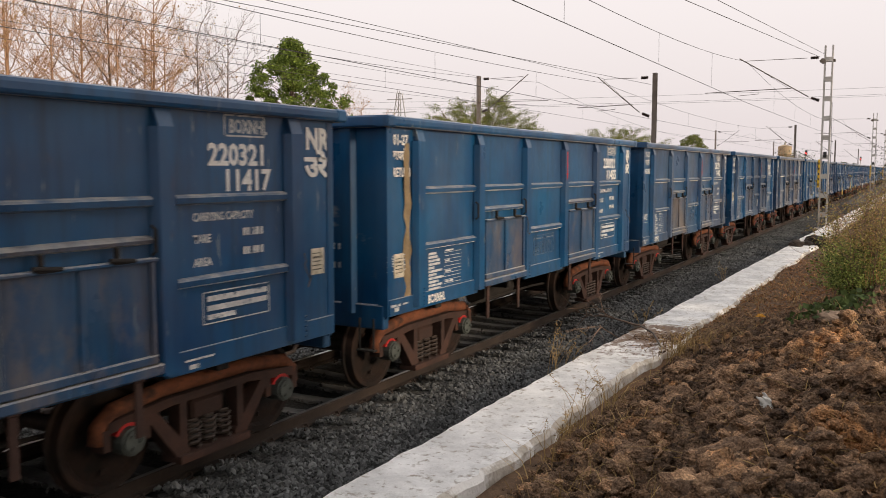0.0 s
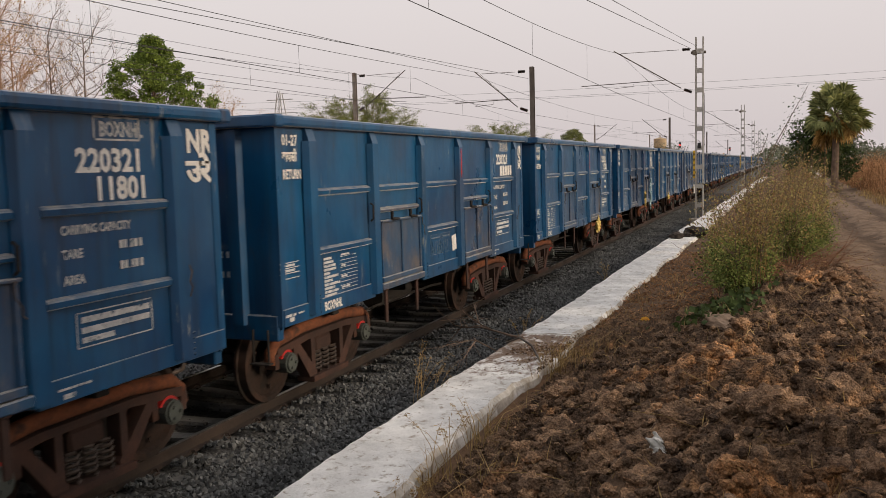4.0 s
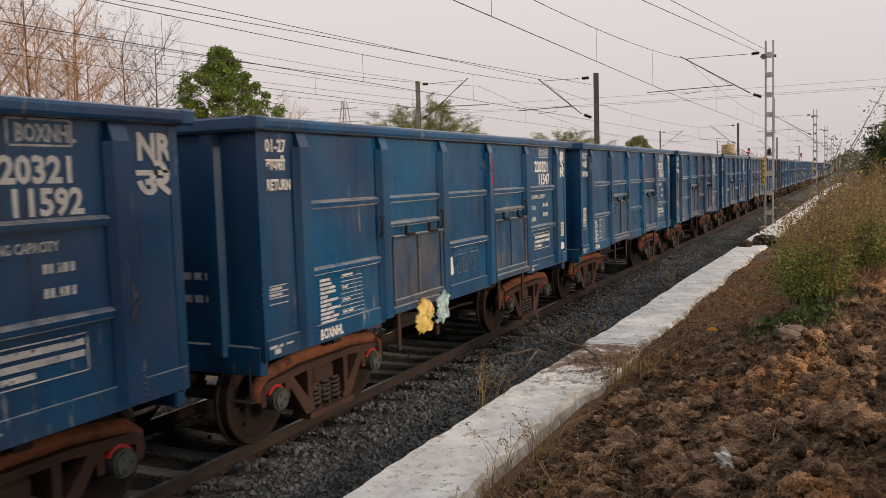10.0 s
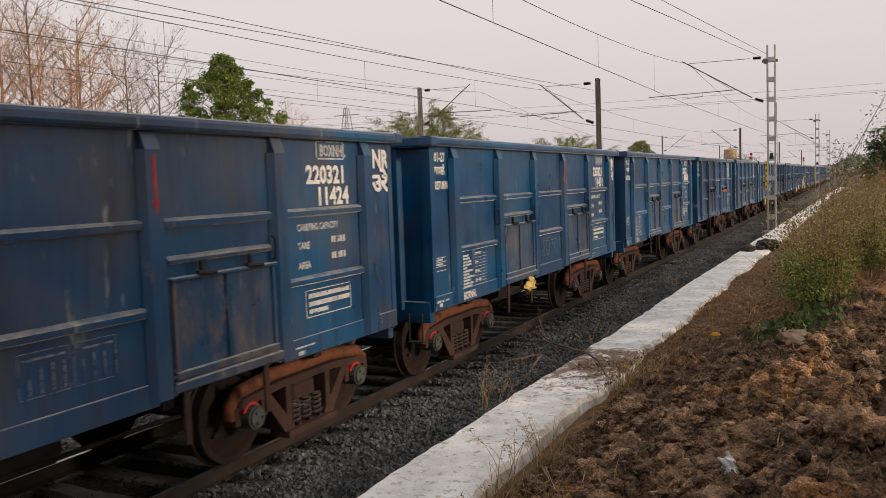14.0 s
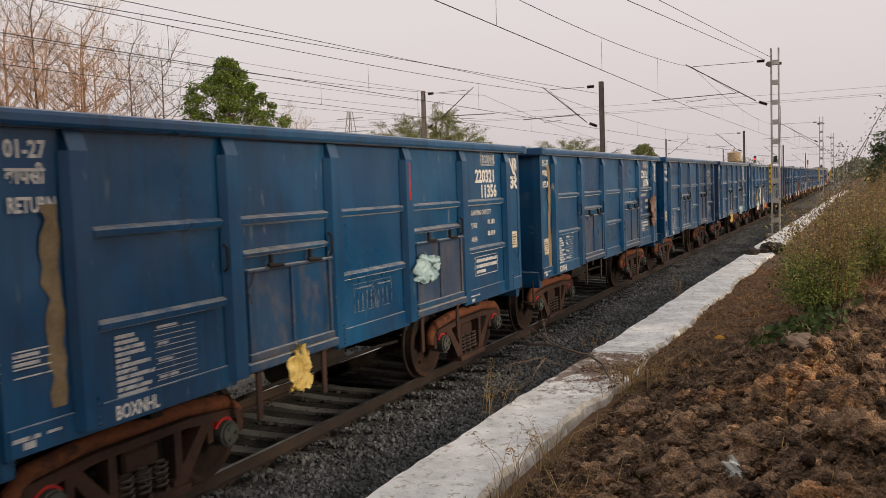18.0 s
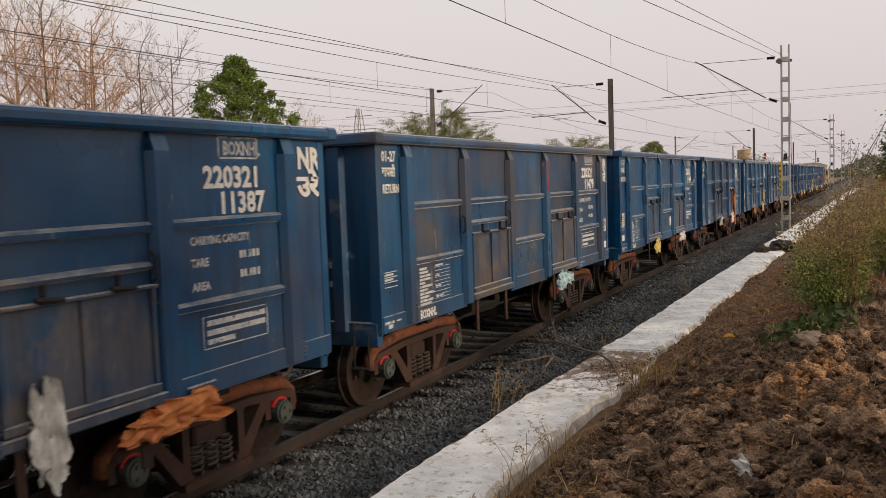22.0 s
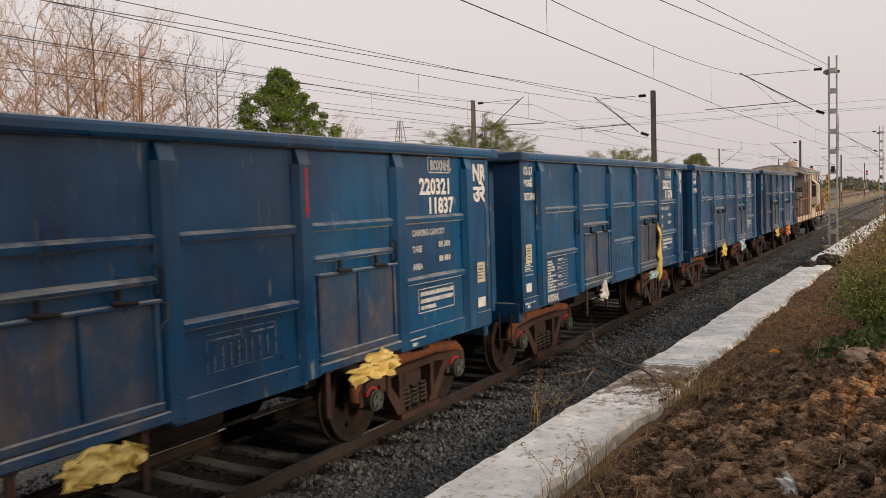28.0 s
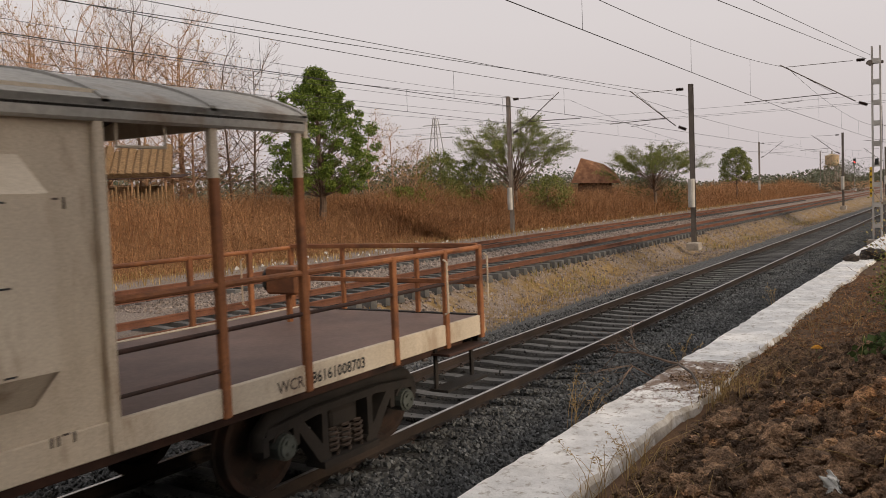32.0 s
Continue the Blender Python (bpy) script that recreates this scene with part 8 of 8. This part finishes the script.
# wagon, colour, along the wagon, height, half-length, half-height
RAGS = ((7, "yellow", 1.9, 0.95, 0.22, 0.20), (9, "yellow", -1.9, 1.08, 0.16, 0.13), (10, "white", 1.4, 0.98, 0.20, 0.22), (13, "yellow", -1.7, 0.98, 0.20, 0.22), (13, "blue", -1.15, 1.02, 0.16, 0.20),
        (18, "yellow", -1.4, 1.0, 0.20, 0.11), (22, "yellow", -1.7, 1.02, 0.16, 0.20), (22, "blue", 1.2, 1.75, 0.30, 0.17), (23, "brown", 4.0, 1.95, 0.17, 0.34), (20, "orange", 1.6, 2.05, 0.5, 0.05),
        (25, "yellow", -1.8, 0.98, 0.30, 0.16), (25, "blue", 1.5, 1.20, 0.44, 0.16), (26, "white", -0.55, 1.68, 0.16, 0.38), (26, "white", -1.7, 1.12, 0.32, 0.17), (26, "white", 1.3, 1.18, 0.12, 0.34), (26, "yellow", -2.24, 1.56, 0.10, 0.14), (26, "orange", 2.5, 0.98, 0.50, 0.14),
        (27, "blue", 1.6, 0.97, 0.34, 0.15), (28, "yellow", -1.6, 0.98, 0.26, 0.18), (28, "white", 1.8, 1.0, 0.40, 0.12), (29, "white", -1.5, 1.02, 0.30, 0.16), (29, "white", 1.5, 1.02, 0.32, 0.18), (29, "orange", 2.2, 1.45, 0.10, 0.62),
        (30, "orange", -1.7, 1.0, 0.28, 0.16), (30, "yellow", 1.8, 1.0, 0.26, 0.18), (30, "yellow", 2.3, 1.6, 0.07, 0.30), (31, "yellow", 1.4, 0.98, 0.38, 0.12), (32, "white", -1.6, 1.0, 0.34, 0.10), (32, "yellow", 1.7, 1.0, 0.32, 0.15),
        (33, "yellow", -1.6, 0.98, 0.30, 0.13), (33, "yellow", 1.9, 1.02, 0.40, 0.13), (34, "white", -1.5, 1.0, 0.16, 0.16), (34, "yellow", 2.35, 1.45, 0.09, 0.55), (34, "blue", 1.8, 0.98, 0.26, 0.08), (35, "yellow", -1.5, 1.0, 0.26, 0.17),
        (35, "blue", 1.6, 0.96, 0.34, 0.16), (36, "yellow", -1.6, 0.98, 0.32, 0.15), (36, "orange", 1.75, 0.96, 0.46, 0.20), (8, "blue", 2.55, 1.45, 0.05, 0.55), (8, "yellow", 0.98, 1.35, 0.04, 0.24), (5, "white", -0.55, 1.42, 0.13, 0.06))
STICKERS_END = (0, 2, 4, 7, 8, 13, 16, 20, 22, 25, 27, 29, 33, 35)      # paper on the panel under the zone letters
STICKERS_LEAD = (1, 3, 11, 14, 16, 21, 23, 24, 26, 28, 30, 33, 34, 36)  # paper on the leading panel
PEELED = (1, 9, 15, 22, 23)
FACE_CARDS = (3, 6, 13, 28, 31)


def label_print(y, z, seed):
    """Short dark strokes of print, line under line."""
    r = random.Random(seed)
    s = Shape()
    for j in range(5):
        u = y - 0.085
        while u < y + 0.06:
            w = r.uniform(0.012, 0.034)
            s.box((FACE + 0.008, u + w / 2, z + 0.085 - 0.042 * j), (0.002, w, 0.022 if j == 1 else 0.012))
            u += w + 0.012
    return s


def dress_wagons():
    for k, colour, y, z, a, b in RAGS:
        me = crumple(0.06, a * 1.15, b * 1.05, k * 1.3 + y, M_RAG[colour])
        part("plastic_rag", me, None, WAGONS[k], colour + " plastic rag caught on the wagon", (FACE + 0.10, y, z))
    for k in STICKERS_END:
        w = WAGONS[k]
        r = random.Random(k)
        z = 1.62 + r.uniform(0, 0.25)
        s = Shape().box((FACE + 0.004, 4.66, z), (0.005, 0.22, 0.27))
        lab = part("paper_label", s, M_PAPER, w, "stained paper label")
        tagged(part("print_mark", label_print(4.66, z, k), M_BLACK, lab), kind="stuff")
        if k % 2:
            part("paper_label", Shape().box((FACE + 0.004, 4.66, 1.36), (0.005, 0.22, 0.13)), M_WHITE, w, "white paper label")
    for k in STICKERS_LEAD:
        w = WAGONS[k]
        r = random.Random(k + 90)
        z = 1.70 + r.uniform(-0.1, 0.2)
        lab = part("paper_label", Shape().box((FACE + 0.004, -4.68, z), (0.005, 0.22, 0.29)), M_PAPER, w, "stained paper label")
        tagged(part("print_mark", label_print(-4.68, z, k), M_BLACK, lab), kind="stuff")
        if k in (26, 33, 34, 28):
            part("paper_label", Shape().box((FACE + 0.004, -4.70, 1.38), (0.005, 0.2, 0.13)), M_WHITE, w, "white paper label")
    for k in PEELED:
        r = random.Random(k + 7)
        z0, z1 = (1.2, 3.1) if k in (1, 23) else (1.3, 2.75)
        pts = []
        for i in range(14):
            z = z0 + (z1 - z0) * i / 13
            pts.append((-4.52 + r.uniform(-0.07, 0.02), z))
        for i in range(13, -1, -1):
            z = z0 + (z1 - z0) * i / 13
            pts.append((-4.42 + r.uniform(-0.02, 0.05), z))
        part("peeled_patch", Shape().prism(pts, "x", FACE + 0.001, FACE + 0.0035), M_BARE, WAGONS[k], "long patch of peeled paint down to tan primer")
    for k in FACE_CARDS:
        part("paper_label", Shape().box((FACE + 0.004, 0.62 if k != 13 else -0.62, 1.50), (0.005, 0.20, 0.26), turn=Matrix.Rotation(0.12, 4, "X")), M_WHITE, WAGONS[k], "white card stuck on the side")
    # twists of lashing wire at the doors
    for k, w in enumerate(WAGONS):
        r = random.Random(k + 300)
        for y in (-1.0, 2.35, -2.35, 4.3):
            if r.random() < 0.6:
                p = Vector((FACE + 0.11, y, 2.05 if abs(y) < 4 else 1.95))
                pts = [p]
                for i in range(5):
                    pts.append(pts[-1] + Vector((r.uniform(-0.01, 0.02), r.uniform(-0.07, 0.07), -r.uniform(0.02, 0.09))))
                part("lashing_wire", Shape().tube(pts, 0.007, 4), M_SPRING, w, "twist of loose lashing wire")


dress_wagons()


# ---- far things ----
def far_things():
    # colour-light signal
    t = thing("railway_signal", "colour-light signal on a pale post, showing red", "signal", "", Matrix.Translation((-13.6, 199.0, 0)))
    part("post", Shape().rod((0, 0, 0.3), (0, 0, 6.0), 0.10, 10), M_GALV, t)
    head = part("lamp_head", Shape().box((0, 0, 6.4), (0.5, 0.25, 1.3), 0.05), M_BLACK, t)
    m, n, l, b = nodes_of("red_signal_light")
    b.inputs["Base Color"].default_value = (0.6, 0.02, 0.02, 1)
    b.inputs["Emission Color"].default_value = (1.0, 0.06, 0.05, 1)
    b.inputs["Emission Strength"].default_value = 3.0
    part("red_lens", Shape().rod((0, -0.14, 6.35), (0, -0.16, 6.35), 0.17, 12), m, head, "lit red lens")
    part("base_box", Shape().box((0, 0, 0.55), (0.9, 0.7, 0.7), 0.04), M_WHITE, t)
    copy_thing(t, Matrix.Translation((-8.0, 300.0, 0)))
    # water tower
    t = thing("water_tower", "ochre concrete water tower on legs beyond the line", "water tower", "", Matrix.Translation((-33.8, 327.5, 0)))
    ochre = surface("ochre_limewash", (0.32, 0.235, 0.14), (0.46, 0.36, 0.23), 0.6, 8, 0.9)
    for i in range(6):
        a = i * math.pi / 3
        part("leg", Shape().rod((2.4 * math.cos(a), 2.4 * math.sin(a), 0), (2.4 * math.cos(a), 2.4 * math.sin(a), 7.5), 0.28, 8), M_CONC_RAW, t)
    tank = part("tank", Shape().rod((0, 0, 7.4), (0, 0, 7.7), 2.9, 20).rod((0, 0, 7.7), (0, 0, 8.4), 1.6, 20, 2.3).rod((0, 0, 8.4), (0, 0, 11.2), 2.3, 20).rod((0, 0, 11.2), (0, 0, 11.8), 2.4, 20, 0.5), ochre, t, "ochre round tank")
    part("parapet", Shape().rod((0, 0, 11.8), (0, 0, 12.8), 0.25, 8), M_CONC_RAW, tank)
    # thatched field hut
    zb = gz(-33.6, 33.2)
    t = thing("field_hut", "tumbledown thatched hut with a rusty tin roof among the bare trees", "hut", "", pose(-33.8, 33.0, zb, 0, 0, 40))
    thatch = surface("dry_thatch", (0.11, 0.070, 0.036), (0.30, 0.195, 0.105), 6, 40, 1.0, 0, 0.9, 0.05, stretch=(1, 1, 5))
    for x in (-1.8, 0.0, 1.8):
        for y in (-1.3, 1.3):
            part("pole", Shape().rod((x, y, 0), (x, y, 2.45), 0.06, 6), M_BARK_PALE, t)
    part("roof", Shape().box((0.2, 0, 2.6), (5.2, 3.4, 0.05), 0.0, Matrix.Rotation(0.08, 4, "X")), M_RUST, t, "rusty corrugated tin roof")
    for x, s in ((-0.9, 1.7), (0.9, 1.7)):
        for i in range(9):
            part("thatch_post", Shape().rod((x - s / 2 + s * i / 8, -1.32, 0), (x - s / 2 + s * i / 8 + 0.05, -1.32, 1.9 + 0.25 * math.sin(i * 2.1)), 0.13, 6, 0.06), thatch, t)
    part("back_wall", Shape().box((0, 1.3, 1.1), (3.6, 0.1, 2.0)), thatch, t)
    for i in range(10):
        x = -1.8 + 0.4 * i
        part("sheaf", Shape().rod((x, -1.2, 2.62), (x + 0.06, 0.1, 4.15 + 0.18 * math.sin(i * 2.3)), 0.30, 7, 0.24), thatch, t)
    # brown thatched house behind the bank
    t = thing("farmhouse", "low farmhouse with a brown thatched roof behind the scrub", "house", "", pose(-24.2, 79.2, gz(-24.2, 79.2), 0, 0, 15))
    part("wall", Shape().box((0, 0, 1.2), (3.0, 2.4, 2.4)), M_CLOD, t)
    part("roof", Shape().add([(-2.1, -1.7, 2.2), (2.6, -1.7, 2.0), (2.4, 1.7, 2.1), (-2.0, 1.7, 2.2), (-1.3, -0.2, 4.6), (-0.2, 0.1, 4.1), (0.9, 0.0, 3.9), (1.9, 0.1, 3.1)],
                             [(0, 1, 7, 6, 5, 4), (3, 4, 5, 6, 7, 2), (0, 4, 3), (1, 2, 7), (3, 2, 1, 0)]), M_BRUSH, t, "sagging brown thatched roof")
    # lattice pylon far behind
    t = thing("pylon", "far grey lattice power pylon", "pylon", "", Matrix.Translation((-98, 170, 1.5)))
    for sx in (-1, 1):
        for sy in (-1, 1):
            part("leg", Shape().rod((sx * 2.4, sy * 2.4, 0), (sx * 0.4, sy * 0.4, 19), 0.11, 4), M_GALV, t)
    for z in (3, 6.5, 10, 13.5, 16.5):
        w = 2.4 - 2.0 * z / 19
        u = 2.4 - 2.0 * (z + 3) / 19
        for sx in (-1, 1):
            part("brace", Shape().rod((-sx * w, -w, z), (sx * u, -u, z + 3), 0.06, 4), M_GALV, t)
    for z, a in ((14.5, 4.5), (17.5, 3.4)):
        part("cross_arm", Shape().rod((-a, 0, z), (a, 0, z), 0.12, 4), M_GALV, t)
    # white block beside the far end of the dirt road
    t = thing("boundary_pillar", "small white pillar at the far end of the dirt road", "pillar", "", Matrix.Translation((11.1, 118.0, gz(11.1, 118.0))))
    part("shaft", Shape().box((0, 0, 0.9), (1.4, 0.7, 1.8), 0.04), M_CONC, t)
    part("cap", Shape().box((0, 0, 1.86), (1.6, 0.9, 0.12), 0.02), M_CONC, t)
    # litter on the bank
    p = Vector((5.89, 5.94, gz(5.89, 5.94) + float(heap(np.array(5.89), np.array(5.94))) + 0.07))
    me = crumple(0.075, 0.13, 0.06, 3.3, M_RAG["white"], "paper_scrap", 4)
    ob = tagged(new("paper_scrap", me), "crumpled scrap of white paper on the earth", "litter")
    ob.matrix_basis = Matrix.Translation(p) @ pose(0, 0, 0, 20, 35, 30)
    for i, (x, y, sc) in enumerate(((5.35, 8.2, 0.05), (5.6, 8.6, 0.035), (6.3, 10.4, 0.04), (6.0, 7.3, 0.03), (5.0, 6.9, 0.04))):
        me = crumple(sc * 0.5, sc, sc * 0.3, i + 11, M_RAG["white"] if i % 2 else M_PAPER, "dry_leaf_scrap", 2)
        tagged(new("litter_scrap", me), "small pale scrap lying on the earth", "litter", "litter scraps").location = (x, y, gz(x, y) + 0.04)
    # pale rubbish along the far bank
    r = np.random.default_rng(61)
    n = 160
    x = r.uniform(-18.6, -16.0, n)
    y = 20 + 70 * r.random(n)
    pebbles("trackside_rubbish", np.stack([x, y, ground_z(x, y) + 0.03], -1), r.uniform(0.03, 0.10, n), M_RAG["white"], "scattered pale rubbish at the foot of the bank", r)


far_things()


# ---- what moves ----
def motions():
    for k, w in enumerate(WAGONS):
        walk(w, [(t, pose(0, wagon_y(k, t), 0)) for t in range(0, 33, 2)])
    walk(VAN, [(t, pose(0, van_y(t), 0)) for t in range(0, 33, 2)])
    # wheels roll on the rails: one set of turns for the leading and one for the trailing axle of a bogie
    leaders = {}
    for thing_ in (*WAGONS, VAN):
        for bogie in thing_.children:
            if not bogie.name.startswith("bogie"):
                continue
            for axle in bogie.children:
                if not axle.name.startswith("wheelset"):
                    continue
                y = round(axle.matrix_basis.translation.y, 2)
                if y not in leaders:
                    rows = []
                    for i in range(961):
                        t = i / 30
                        rows.append((t, pose(0, y, 0.5) @ Matrix.Rotation(travel(t) / 0.5 % (2 * math.pi), 4, "X")))
                    walk(axle, rows)
                    leaders[y] = axle
                else:
                    lead = leaders[y]
                    axle.rotation_mode = "QUATERNION"
                    axle.animation_data_create()
                    axle.animation_data.action = lead.animation_data.action
                    axle.animation_data.action_slot = lead.animation_data.action_slot


motions()
